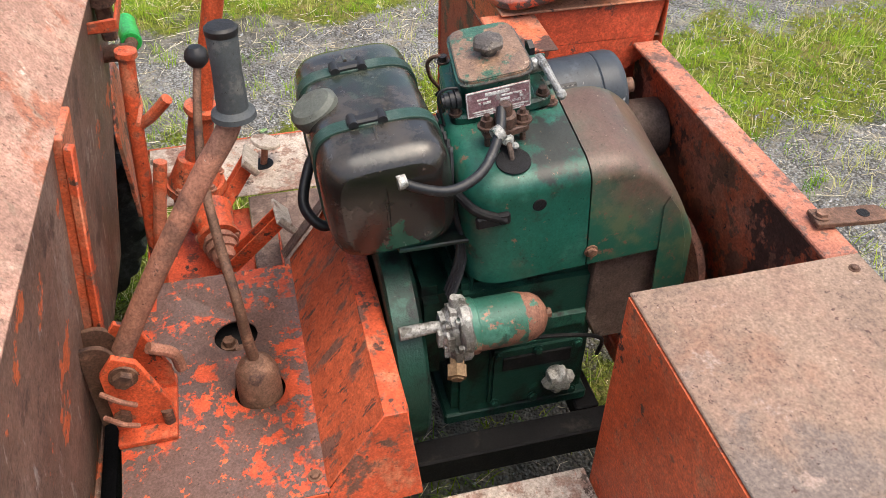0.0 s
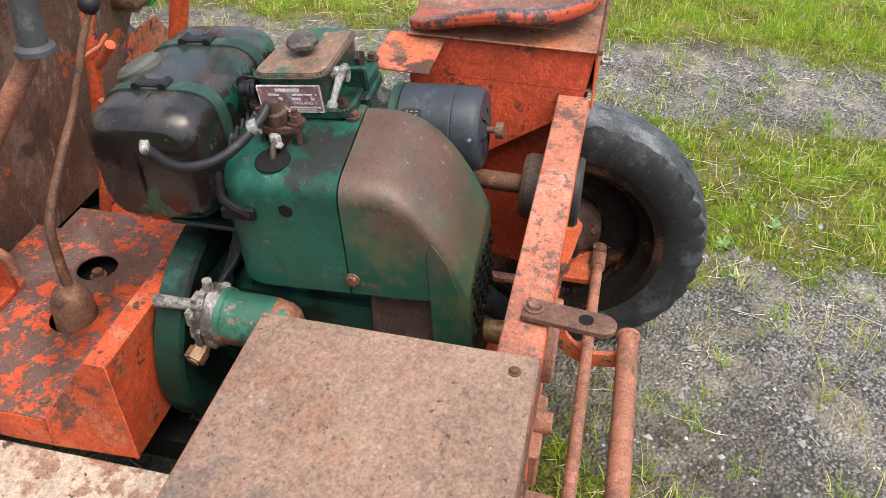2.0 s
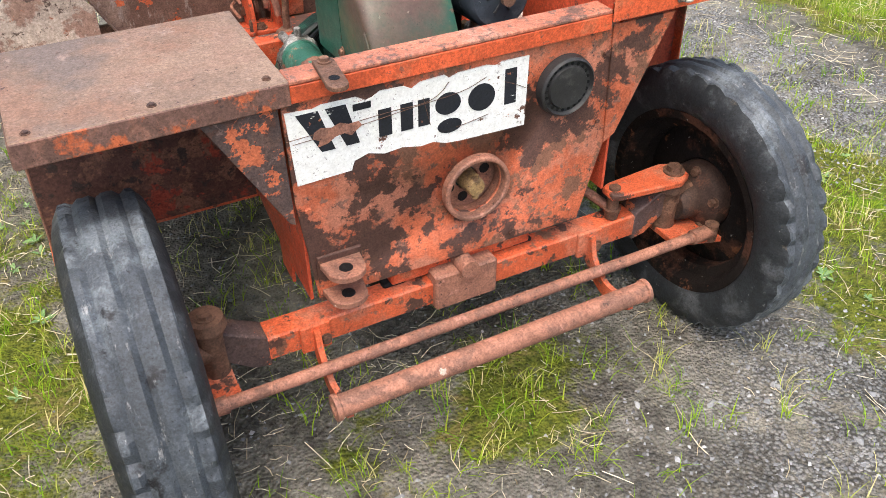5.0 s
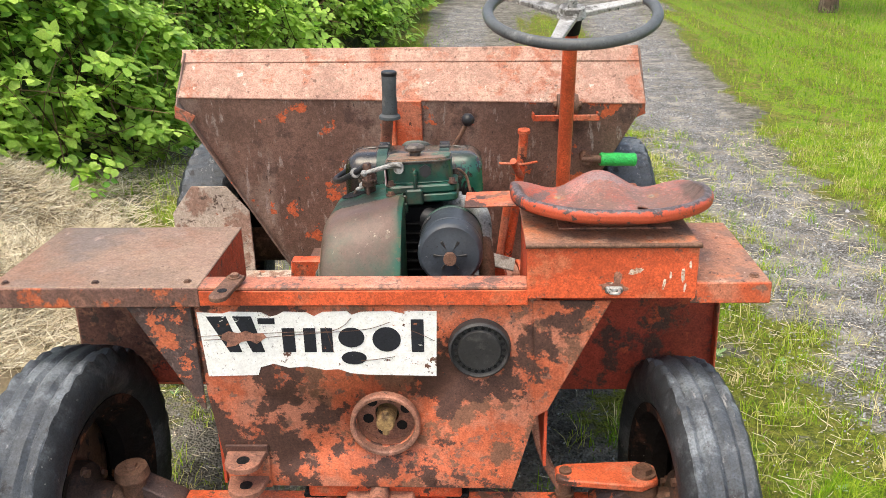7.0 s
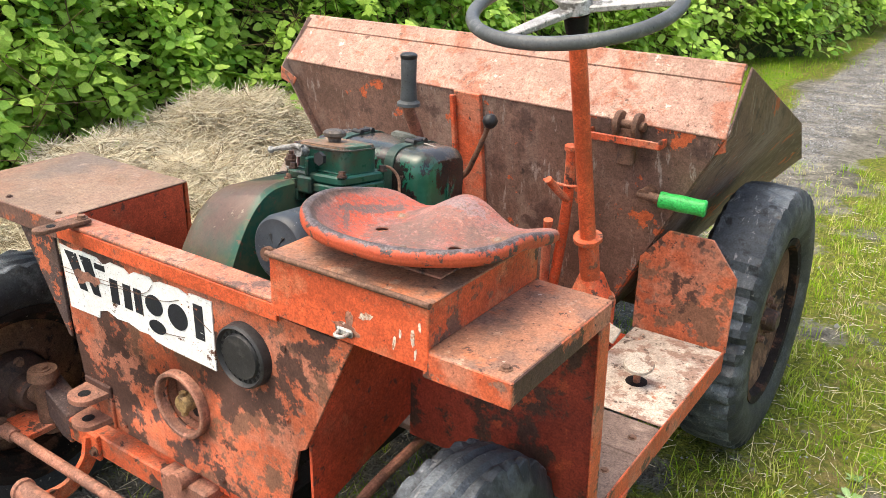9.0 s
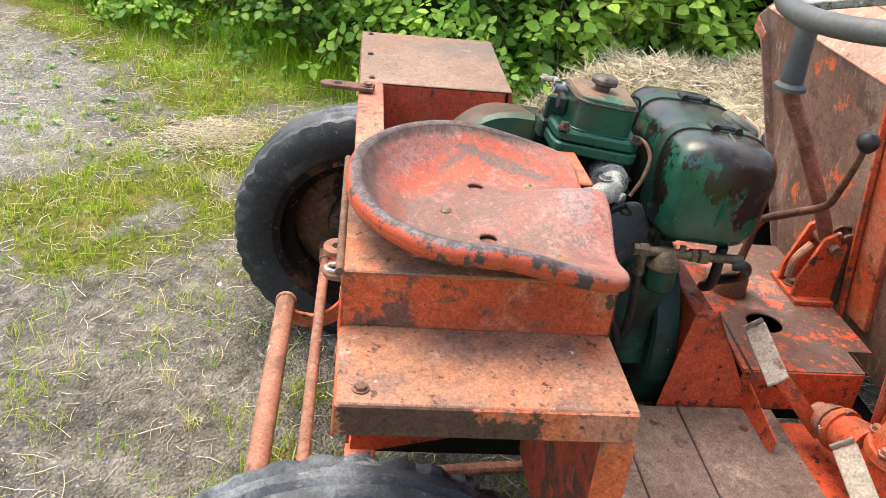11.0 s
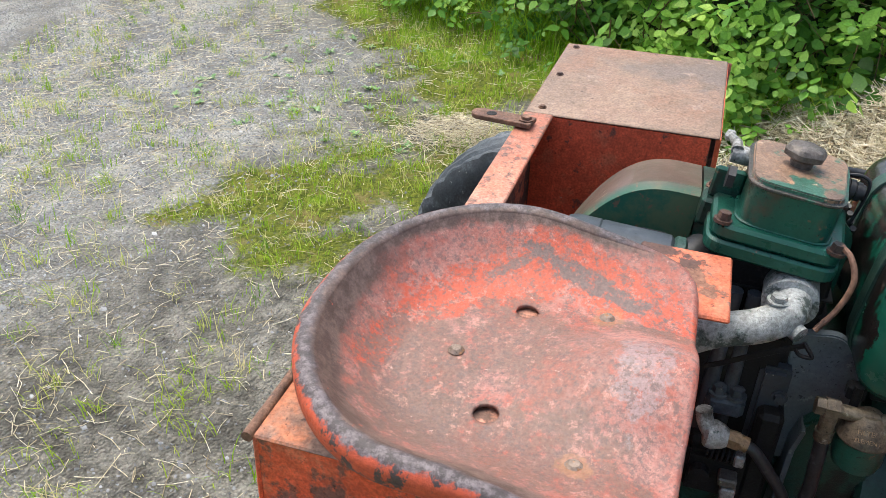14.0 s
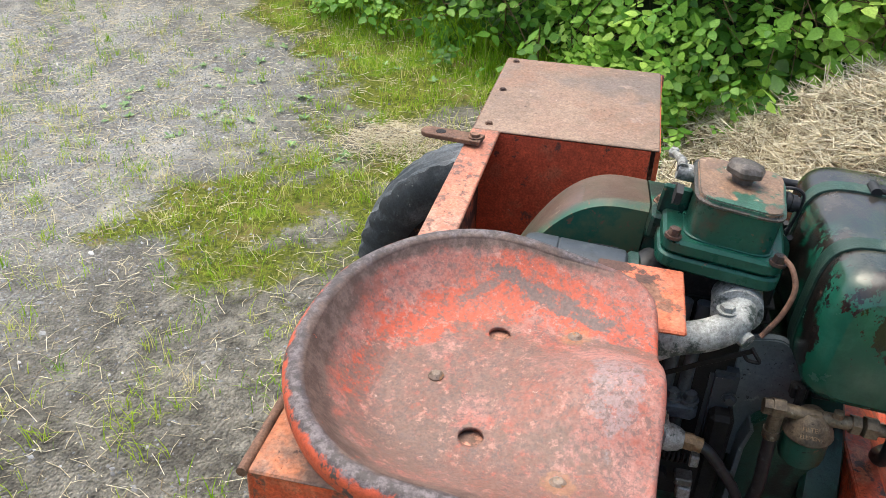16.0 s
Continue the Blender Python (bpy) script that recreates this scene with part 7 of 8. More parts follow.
def skip():
    # rear face, upper band, lip and the two flanks; open at the top and low in front
    zb, ym = 0.42, 0.952
    bm = bmesh.new()
    slab(bm, [(-0.400, 1.045, zb), (0.400, 1.022, zb), (0.676, 0.942, 0.956), (-0.676, 0.972, 0.982)], 0.006)
    tub = part("skip", bm, M["skip"], dumper, "rust-brown tipping skip with flakes of orange paint")
    bm = bmesh.new()
    slab(bm, [(-0.677, 0.968, 0.982), (0.677, 0.938, 0.956), (0.668, 1.030, 1.062), (-0.676, 1.062, 1.068)], 0.006)
    part("skip_band", bm, M["band"], tub, "pale sun-faded orange upper band")
    bm = bmesh.new()
    slab(bm, [(-0.680, 1.057, 1.068), (0.668, 1.025, 1.062), (0.664, 1.050, 1.098), (-0.680, 1.090, 1.096)], 0.010)
    rod(bm, (-0.681, 1.096, 1.092), (0.666, 1.056, 1.094), 0.008)
    part("skip_lip", bm, M["band"], tub)
    for s in (-1, 1):
        bm = bmesh.new()
        slab(bm, [(s * 0.400, 1.030, zb), (s * 0.676, ym, 0.962), (s * 0.672, 1.070, 1.095), (s * 0.66, 1.75, 0.84), (s * 0.62, 2.05, 0.66), (s * 0.40, 1.75, zb)], 0.006)
        part("skip_flank", bm, M["skip"], tub)
        part("flank_flange", made(slab, [(s * 0.676, ym - 0.002, 0.962), (s * 0.680, ym - 0.002, 0.925), (s * 0.640, ym + 0.01, 0.905), (s * 0.620, ym + 0.004, 0.93)], 0.004), M["panel"], tub)
    bm = bmesh.new()
    slab(bm, [(-0.400, 1.03, zb), (-0.40, 1.75, zb), (0.40, 1.75, zb), (0.400, 1.03, zb)], 0.006)
    slab(bm, [(-0.40, 1.75, zb), (-0.62, 2.05, 0.66), (0.62, 2.05, 0.66), (0.40, 1.75, zb)], 0.006)
    part("skip_floor", bm, M["skip"], tub)
    # upright strap in the middle of the rear face
    bm = bmesh.new()
    slab(bm, [(-0.042, 1.012, 0.50), (0.040, 1.010, 0.50), (0.040, 0.944, 0.968), (-0.042, 0.946, 0.970)], 0.020)
    part("skip_strap", bm, M["orange"], tub)
    part("strap_edge", made(slab, [(-0.050, 1.004, 0.46), (-0.036, 1.001, 0.46), (-0.036, 0.934, 0.958), (-0.050, 0.937, 0.958)], 0.012), M["bright"], tub)
    for x in (-0.104, -0.066):
        ear = part("hook_ear", made(prism, rounded([(1.010, 0.500, 0.0), (1.006, 0.665, 0.0), (0.972, 0.672, 0.022), (0.952, 0.630, 0.020), (0.968, 0.590, 0.020), (0.945, 0.555, 0.022), (0.975, 0.515, 0.015)]), "x", x - 0.004, x + 0.004, 0.001), M["rust"], tub)
        bm = bmesh.new()
        bolt(bm, (x - 0.004, 0.966, 0.562), (-1, 0, 0), 0.014, 0.016)
        part("ear_bolt", bm, M["tube"], ear)
    tub.matrix_basis = Matrix.Translation((0, 0.018, 0))
    # catch bracket with a shackle
    bm = bmesh.new()
    slab(bm, [(0.362, 0.908, 0.914), (0.545, 0.908, 0.914), (0.545, 0.908, 0.932), (0.362, 0.908, 0.932)], 0.006)
    for x in (0.362, 0.545):
        slab(bm, [(x, 0.908, 0.914), (x, 0.970, 0.914), (x, 0.970, 0.932), (x, 0.908, 0.938)], 0.006)
    cat = part("catch_bracket", bm, M["bright"], tub, "orange U-shaped catch bracket")
    bm = bmesh.new()
    for x in (0.432, 0.478):
        lathe(bm, [(0.012, -0.006), (0.030, -0.006), (0.032, 0.0), (0.030, 0.006), (0.012, 0.006), (0.012, -0.006)], (x, 0.935, 0.955), (1, 0, 0), 24)
    rod(bm, (0.415, 0.935, 0.955), (0.495, 0.935, 0.955), 0.011)
    rbox(bm, 0.436, 0.474, 0.925, 0.950, 0.86, 0.95, 0.004)
    part("shackle", bm, M["rust"], cat)
    bm = bmesh.new()
    rod(bm, (0.500, 0.925, 0.800), (0.565, 0.920, 0.798), 0.012)
    rod(bm, (0.515, 0.990, 0.800), (0.515, 0.915, 0.800), 0.016)
    hd = part("tip_handle", bm, M["rust"], tub, "tipping handle with a bright green plastic grip")
    part("handle_grip", made(lathe, [(0.0, 0.0), (0.018, 0.0), (0.020, 0.004), (0.0185, 0.02), (0.020, 0.05), (0.0185, 0.085), (0.020, 0.102), (0.017, 0.106), (0.0, 0.106)], (0.553, 0.920, 0.799), (1, 0.16, -0.06), 24), M["plastic_green"], hd)


skip()
wheel("front_wheel", 0.372, 0.220, 0.180, (-0.690, 1.380, 0.370), 0, 0.022, 1, "large lugged front tyre beside the skip")
wheel("front_wheel", 0.372, 0.220, 0.180, (0.690, 1.380, 0.370), 0, 0.022, 1, "large lugged front tyre beside the skip")
part("front_axle", made(rod, (-0.66, 1.38, 0.37), (0.66, 1.38, 0.37), 0.06, seg=20), M["rust"], dumper)
# ---- ground ----
RND = np.random.default_rng(7)


def near_line(x, y, pts, half):
    """How much a place lies on a strip along a line of points: 1 in the middle, 0 outside."""
    best = np.full(x.shape, 9e9)
    for (ax, ay), (bx, by) in zip(pts, pts[1:]):
        dx, dy = bx - ax, by - ay
        t = np.clip(((x - ax) * dx + (y - ay) * dy) / (dx * dx + dy * dy), 0, 1)
        best = np.minimum(best, np.hypot(x - ax - t * dx, y - ay - t * dy))
    return np.clip((half - best) / (half * 0.6) + 0.4, 0, 1)


def thatch(x, y):
    """Share of dry bleached grass in the meadow."""
    return np.clip(1.2 - np.hypot((x - 2.75) / 0.35, (y - 0.75) / 0.75), 0, 1) + np.clip(1.1 - np.hypot((x - 3.3) / 0.5, (y - 3.0) / 0.9), 0, 1)


def ripple(x, y, s, k=0.0):
    """Smooth uneven waves, about -1 to 1."""
    return (np.sin(x * s + 1.3 * np.sin(y * s * 0.7 + k)) + np.sin(y * s * 1.1 + 1.7 * np.sin(x * s * 0.6 + 2 + k)) + np.sin((x + y) * s * 1.9 + k) * 0.6) / 2.6


def turf(x, y):
    """Share of living grass at a place, 0 to 1."""
    mid = near_line(x, y, [(1.55, -3.0), (1.45, -0.9), (1.30, -0.2), (1.0, 0.8), (0.95, 3.0), (1.0, 6.0), (1.35, 12.0)], 0.46)
    meadow = np.clip((x - np.interp(y, (-3, 0.8, 3.0, 7.0, 14.0), (2.35, 2.2, 1.95, 2.45, 3.2)) + 0.12 * ripple(x, y, 3.0)) / 0.35, 0, 1)
    verge = np.clip((-2.0 - 1.1 * np.maximum(-0.75 - y, 0) - x + 0.18 * ripple(x, y, 3.2, 1)) / 0.6, 0, 1)
    patch = np.clip(1.2 - np.hypot((x + 1.28) / 0.52, (y + 0.98) / 0.42), 0, 1) * 0.64 + np.clip(1 - np.hypot((x + 1.5) / 0.9, (y + 0.9) / 0.7), 0, 1) * 0.25
    left = np.clip(1.1 - np.hypot((x + 1.15) / 0.62, (y - 0.55) / 1.0), 0, 1) * 0.75
    left = np.maximum(left, np.clip(1.2 - np.hypot((x + 1.30) / 0.55, (y - 2.6) / 0.9), 0, 1) * 0.9)
    side = np.clip(1.25 - np.hypot((x + 1.60) / 0.75, (y + 0.40) / 0.42), 0, 1) * 0.62
    under = np.clip(1.0 - np.hypot(x / 0.5, (y + 0.12) / 0.25), 0, 1) * 0.8
    far = np.clip((-y - 3.2) / 1.5, 0, 1) * 0.35
    ahead = np.clip((-0.20 - x + 0.12 * ripple(x, y, 2.0)) / 0.35, 0, 1) * np.clip((y - 4.0) / 2.0, 0, 1)
    t = np.maximum.reduce([mid * 0.72, meadow, verge, patch, left, side, under, far, ahead])
    return np.clip(t * (1 + 0.40 * ripple(x, y, 13.0, 2)) + 0.30 * ripple(x, y, 5.3) * (t > 0.02) * (t < 0.98) + 0.22 * ripple(x, y, 17.0, 3) + 0.10 * ripple(x, y, 37.0, 4), 0, 1)


def stony(x, y):
    """Share of bare grey gravel."""
    a = near_line(x, y, [(2.05, -3), (2.05, -0.9), (1.9, -0.1), (1.65, 0.8), (1.65, 2.0), (1.62, 3.5), (2.0, 7.5), (2.5, 14)], 0.42)
    b = np.clip(1.3 - np.hypot((x - 0.75) / 0.75, (y + 0.9) / 0.8), 0, 1)
    c = np.clip(1.7 - np.hypot((x + 1.6) / 1.5, (y + 2.7) / 1.3), 0, 1)
    d = near_line(x, y, [(-0.05, 4.5), (0.0, 8.0), (0.15, 14.0)], 0.34)
    return np.clip(np.maximum.reduce([a, b, c, d]) + 0.15 * ripple(x, y, 9.0, 5), 0, 1)


def dusty(x, y):
    """Share of dry, dust-pale gravel on the open yard."""
    return np.clip((-0.75 - 0.25 * x - y) / 0.9, 0, 1) * np.clip((0.6 - x) / 0.8, 0, 1)


def lift(x, y):
    bank = 0.10 * np.clip((-2.3 - x) / 1.2, 0, 1) + 0.06 * np.clip((x - 2.4) / 2.0, 0, 1)
    return bank + 0.010 * ripple(x, y, 2.4) * np.clip((np.abs(x) - 0.7) * 2, 0, 1) + 0.003 * ripple(x, y, 23.0, 1)


def hedge_front(y):
    """Where the foot of the hedge runs."""
    return np.where(y < 1.2, -2.80 - 0.85 * np.maximum(-0.35 - y, 0) + 0.12 * np.clip(y, 0, 1.2), -2.66 + 0.02 * y + 0.22 * np.clip((y - 4) / 8, 0, 1.2)) + 0.70 * np.clip((y - 2.65) / 0.6, 0, 1) + 0.75 * np.clip((y - 5.0) / 4.0, 0, 1) + 0.15 * np.sin(y * 2.3) + 0.08 * np.sin(y * 5.1 + 1)


def ground():
    def axis(lo, hi, step):
        mid = np.arange(lo, hi + 1e-6, step)
        grow, out, s = 1.22, [], step
        d = 0.0
        while d < 160:
            s *= grow
            d += s
            out.append(d)
        out = np.array(out)
        return np.concatenate([lo - out[::-1], mid, hi + out])
    xs, ys = axis(-3.6, 3.6, 0.04), axis(-3.2, 5.0, 0.04)
    X, Y = np.meshgrid(xs, ys)
    near = (np.abs(X) < 30) & (np.abs(Y) < 30)
    Z = np.where(near, lift(X, Y), lift(np.clip(X, -30, 30), np.clip(Y, -30, 30)))
    nx, ny = len(xs), len(ys)
    verts = np.stack([X.ravel(), Y.ravel(), Z.ravel()], 1)
    i = (np.arange(ny - 1)[:, None] * nx + np.arange(nx - 1)).ravel()
    quads = np.stack([i, i + 1, i + 1 + nx, i + nx], 1)
    me = bpy.data.meshes.new("ground")
    me.from_pydata(verts.tolist(), [], quads.tolist())
    for name, fn in (("turf", turf), ("stony", stony), ("dusty", dusty)):
        at = me.attributes.new(name, "FLOAT", "POINT")
        at.data.foreach_set("value", fn(X, Y).ravel().astype(np.float32))
    me.polygons.foreach_set("use_smooth", [True] * len(me.polygons))
    m, nt, b = fresh("track_soil")

    def attr(nm):
        a = nt.nodes.new("ShaderNodeAttribute")
        a.attribute_name = nm
        return a.outputs["Fac"]
    vor = nt.nodes.new("ShaderNodeTexVoronoi")
    vor.inputs["Scale"].default_value = 120
    nt.links.new(coords(nt), vor.inputs["Vector"])
    stone = blend(nt, (0.155, 0.156, 0.157), (0.405, 0.405, 0.398), vor.outputs["Color"])
    stone = blend(nt, stone, (0.105, 0.10, 0.09), ramp(nt, vor.outputs["Distance"], 0.35, 0.7))
    stone = blend(nt, stone, (0.33, 0.305, 0.255), ramp(nt, grain(nt, 7, 9, 0.75, 8), 0.47, 0.64))
    soil = blend(nt, (0.088, 0.083, 0.073), (0.280, 0.266, 0.234), ramp(nt, grain(nt, 18, 10, 0.78, 1), 0.32, 0.66))
    soil = blend(nt, soil, (0.06, 0.052, 0.04), ramp(nt, grain(nt, 90, 8, 0.75, 11), 0.58, 0.66))
    soil = blend(nt, soil, (0.36, 0.325, 0.25), ramp(nt, grain(nt, 70, 8, 0.75, 2, (1, 0.35, 1)), 0.58, 0.66))
    stone = blend(nt, stone, blend(nt, stone, (0.60, 0.59, 0.56), 0.26), attr("dusty"))
    soil = blend(nt, soil, stone, ramp(nt, attr("stony"), 0.15, 0.75))
    soil = blend(nt, soil, blend(nt, (0.62, 0.60, 0.57), (1.35, 1.33, 1.28), ramp(nt, grain(nt, 3.2, 7, 0.72, 14), 0.36, 0.64)), 0.85, "MULTIPLY")
    thin = blend(nt, (0.060, 0.082, 0.012), (0.210, 0.232, 0.030), ramp(nt, grain(nt, 40, 9, 0.78, 4), 0.36, 0.62))
    lush = blend(nt, (0.088, 0.165, 0.018), (0.250, 0.385, 0.022), ramp(nt, grain(nt, 40, 9, 0.78, 4), 0.32, 0.66))
    green = blend(nt, thin, lush, ramp(nt, attr("turf"), 0.85, 1.05))
    green = blend(nt, green, (0.25, 0.20, 0.075), ramp(nt, grain(nt, 9, 9, 0.75, 5), 0.50, 0.66))
    tw = nt.nodes.new("ShaderNodeMath")
    tw.operation = "MULTIPLY_ADD"
    tw.inputs[1].default_value = 1.1
    nt.links.new(grain(nt, 38, 9, 0.8, 12), tw.inputs[0])
    nt.links.new(attr("turf"), tw.inputs[2])
    nt.links.new(blend(nt, soil, green, ramp(nt, tw.outputs[0], 0.82, 1.08)), b.inputs["Base Color"])
    b.inputs["Roughness"].default_value = 0.95
    b.inputs["Specular IOR Level"].default_value = 0.2
    hs = nt.nodes.new("ShaderNodeMath")
    hs.operation = "SUBTRACT"
    nt.links.new(grain(nt, 60, 8, 0.7, 6), hs.inputs[0])
    nt.links.new(vor.outputs["Distance"], hs.inputs[1])
    bump(nt, b, hs.outputs[0], 1.0, 0.016)
    me.materials.append(m)
    tagged(new("ground", me), "gravel farm track with grassy strips and bare soil", "ground", kind="structure")


ground()


def scatter(name, label, category, verts, faces, material, shade=None, smooth=False):
    """One object of many small pieces from arrays of corners and faces."""
    me = bpy.data.meshes.new(name)
    me.vertices.add(len(verts))
    me.vertices.foreach_set("co", np.ascontiguousarray(verts, np.float32).ravel())
    k = faces.shape[1]
    me.loops.add(faces.size)
    me.loops.foreach_set("vertex_index", np.ascontiguousarray(faces, np.int32).ravel())
    me.polygons.add(len(faces))
    me.polygons.foreach_set("loop_start", np.arange(0, faces.size, k, dtype=np.int32))
    me.update(calc_edges=True)
    if shade is not None:
        at = me.attributes.new("tone", "FLOAT", "POINT")
        at.data.foreach_set("value", shade.astype(np.float32))
    if smooth:
        me.polygons.foreach_set("use_smooth", [True] * len(me.polygons))
    me.materials.append(material)
    return tagged(new(name, me), label, category, kind="stuff")


def toned(name, stops, rough=0.6, sheen=0.0, through=0.0):
    """A material whose colour runs through the stops by each piece's own tone."""
    m, nt, b = fresh(name)
    a = nt.nodes.new("ShaderNodeAttribute")
    a.attribute_name = "tone"
    cr = nt.nodes.new("ShaderNodeValToRGB")
    while len(cr.color_ramp.elements) < len(stops):
        cr.color_ramp.elements.new(0.5)
    for e, (p, c) in zip(cr.color_ramp.elements, stops):
        e.position, e.color = p, (*c, 1)
    nt.links.new(a.outputs["Fac"], cr.inputs["Fac"])
    col = blend(nt, cr.outputs["Color"], blend(nt, (0.75, 0.75, 0.75), (1.2, 1.2, 1.2), ramp(nt, grain(nt, 120, 3), 0.3, 0.7)), 0.6, "MULTIPLY")
    nt.links.new(col, b.inputs["Base Color"])
    b.inputs["Roughness"].default_value = rough
    b.inputs["Specular IOR Level"].default_value = 0.3 if rough < 0.5 else 0.12
    if through:
        tr = nt.nodes.new("ShaderNodeBsdfTranslucent")
        nt.links.new(col, tr.inputs["Color"])
        mx = nt.nodes.new("ShaderNodeMixShader")
        mx.inputs[0].default_value = through
        nt.links.new(b.outputs[0], mx.inputs[1])
        nt.links.new(tr.outputs[0], mx.inputs[2])
        nt.links.new(mx.outputs[0], nt.nodes["Material Output"].inputs["Surface"])
    return m


GRASS = toned("grass_blades", [(0.0, (0.10, 0.225, 0.014)), (0.40, (0.215, 0.39, 0.014)), (0.68, (0.355, 0.445, 0.045)), (1.0, (0.70, 0.60, 0.33))], 0.55, through=0.35)
STRAW = toned("dry_straw", [(0.0, (0.27, 0.21, 0.13)), (0.45, (0.66, 0.57, 0.39)), (1.0, (0.90, 0.83, 0.66))], 0.7, through=0.2)
STONE = toned("grey_gravel", [(0.0, (0.12, 0.12, 0.122)), (0.5, (0.265, 0.270, 0.276)), (0.85, (0.42, 0.428, 0.435)), (1.0, (0.62, 0.60, 0.56))], 0.85)
LEAF = toned("bramble_leaves", [(0.0, (0.05, 0.13, 0.022)), (0.35, (0.11, 0.28, 0.034)), (0.7, (0.26, 0.475, 0.065)), (1.0, (0.46, 0.66, 0.13))], 0.45, through=0.45)
STEM = toned("bramble_stems", [(0.0, (0.06, 0.04, 0.02)), (1.0, (0.20, 0.14, 0.07))], 0.8)


def blades(x, y, z, length, width, lean, tone):
    """Grass blades of three joined faces; returns corners, faces and tones."""
    n = len(x)
    a = RND.uniform(0, 2 * np.pi, n)
    d, s = np.stack([np.cos(a), np.sin(a)], 1), np.stack([-np.sin(a), np.cos(a)], 1)
    pts = []
    for f, wd in ((0.0, 1.0), (0.45, 0.85), (0.8, 0.5), (1.0, 0.04)):
        out = lean * length * f ** 2
        up = length * f * np.sqrt(np.clip(1 - (lean * f * 0.7) ** 2, 0.05, 1))
        for sg in (-1, 1):
            pts.append(np.stack([x + d[:, 0] * out + sg * s[:, 0] * width * wd / 2, y + d[:, 1] * out + sg * s[:, 1] * width * wd / 2, z + up], 1))
    v = np.stack(pts, 1).reshape(-1, 3)
    base = np.arange(n)[:, None] * 8
    f = np.concatenate([base + np.array([k, k + 1, k + 3, k + 2]) for k in (0, 2, 4)])
    return v, f, np.repeat(tone, 8)


def pick(n, lo, hi, weight):
    x, y = RND.uniform(lo[0], hi[0], n), RND.uniform(lo[1], hi[1], n)
    keep = RND.uniform(0, 1, n) < weight(x, y)
    return x[keep], y[keep]


def grass():
    out = []
    away = lambda x, y: ~((np.abs(np.abs(x) - 0.62) < 0.09) & (np.abs(y - 0.01) < 0.16)) & ~((np.abs(np.abs(x) - 0.69) < 0.11) & (np.abs(y - 1.38) < 0.18))
    w = lambda x, y: np.where(away(x, y), np.clip(turf(x, y) - 0.12, 0, 1) ** 1.2 * np.clip(0.55 + 0.9 * ripple(x, y, 29.0, 6), 0.12, 1), 0)
    x, y = pick(185000, (-3.4, -3.0), (3.4, 4.5), w)
    n = len(x)
    out.append(blades(x, y, lift(x, y) - 0.004, RND.uniform(0.015, 0.060, n) * (0.6 + 0.6 * turf(x, y)), RND.uniform(0.0020, 0.0042, n), RND.uniform(0.3, 1.0, n), np.clip(RND.normal(0.57, 0.2, n) + 0.45 * thatch(x, y), 0, 1)))
    # loose tufts, thick in the grassy parts and scattered over the bare ones
    x, y = pick(11000, (-3.2, -3.0), (3.0, 4.5), lambda x, y: np.where(away(x, y), 0.30 + 0.50 * turf(x, y), 0))
    k = 13
    cx, cy, rad = np.repeat(x, k), np.repeat(y, k), np.repeat(RND.uniform(0.008, 0.035, len(x)), k)
    hue = np.repeat(np.clip(RND.normal(0.60, 0.22, len(x)), 0, 1), k)
    tx, ty = cx + RND.normal(0, 1, len(cx)) * rad, cy + RND.normal(0, 1, len(cx)) * rad
    n = len(tx)
    out.append(blades(tx, ty, lift(tx, ty) - 0.004, RND.uniform(0.02, 0.075, n), RND.uniform(0.0016, 0.0032, n), RND.uniform(0.4, 1.1, n), np.clip(hue + RND.normal(0, 0.12, n), 0, 1)))
    # taller meadow and verge
    tall = lambda x, y: np.clip(np.maximum((x - 2.5) / 0.8, (hedge_front(y) + 0.75 - x) / 0.5), 0, 1) * np.where(x < hedge_front(y) - 0.4, 0.0, 1.0)
    x, y = pick(62000, (-4.0, -3.4), (5.5, 9.0), tall)
    n = len(x)
    out.append(blades(x, y, lift(x, y) - 0.005, RND.uniform(0.03, 0.12, n), RND.uniform(0.002, 0.0045, n), RND.uniform(0.5, 1.1, n), np.clip(RND.normal(0.40, 0.20, n) + 0.18 * ripple(x, y, 1.7, 2) + 0.5 * thatch(x, y), 0, 1)))
    # the meadow and verges farther off
    x, y = pick(72000, (-3.0, 4.0), (11.0, 18.0), lambda x, y: np.where((x > 5.5) | (y > 4.5), turf(x, y) ** 1.5, 0) * np.where(x < hedge_front(y) + 0.2, 0.0, 1.0))
    n = len(x)
    out.append(blades(x, y, lift(x, y) - 0.005, RND.uniform(0.03, 0.08, n) * (1 + (x > 2.4) * 0.3 + np.clip(x - 4.5, 0, 1.2)), RND.uniform(0.003, 0.006, n), RND.uniform(0.7, 1.15, n), np.clip(RND.normal(0.34, 0.16, n) + 0.26 * ripple(x, y, 1.3, 1) - 0.2 * np.clip(x - 4.2, 0, 1), 0, 1)))
    x, y = pick(40000, (-4.4, -2.6), (-2.1, 2.6), lambda x, y: np.clip((hedge_front(y) + 0.42 - x) / 0.35, 0, 1) * np.where(x < hedge_front(y) - 0.5, 0.0, 1.0))
    n = len(x)
    out.append(blades(x, y, lift(x, y) - 0.005, RND.uniform(0.06, 0.30, n) * (0.6 + 0.5 * np.abs(ripple(x, y, 4.0, 3))), RND.uniform(0.003, 0.006, n), RND.uniform(0.35, 1.05, n), np.clip(RND.normal(0.36, 0.20, n) + 0.2 * ripple(x, y, 3.0), 0, 1)))
    off, vs, fs, ts = 0, [], [], []
    for v, f, t in out:
        vs.append(v), fs.append(f + off), ts.append(t)
        off += len(v)
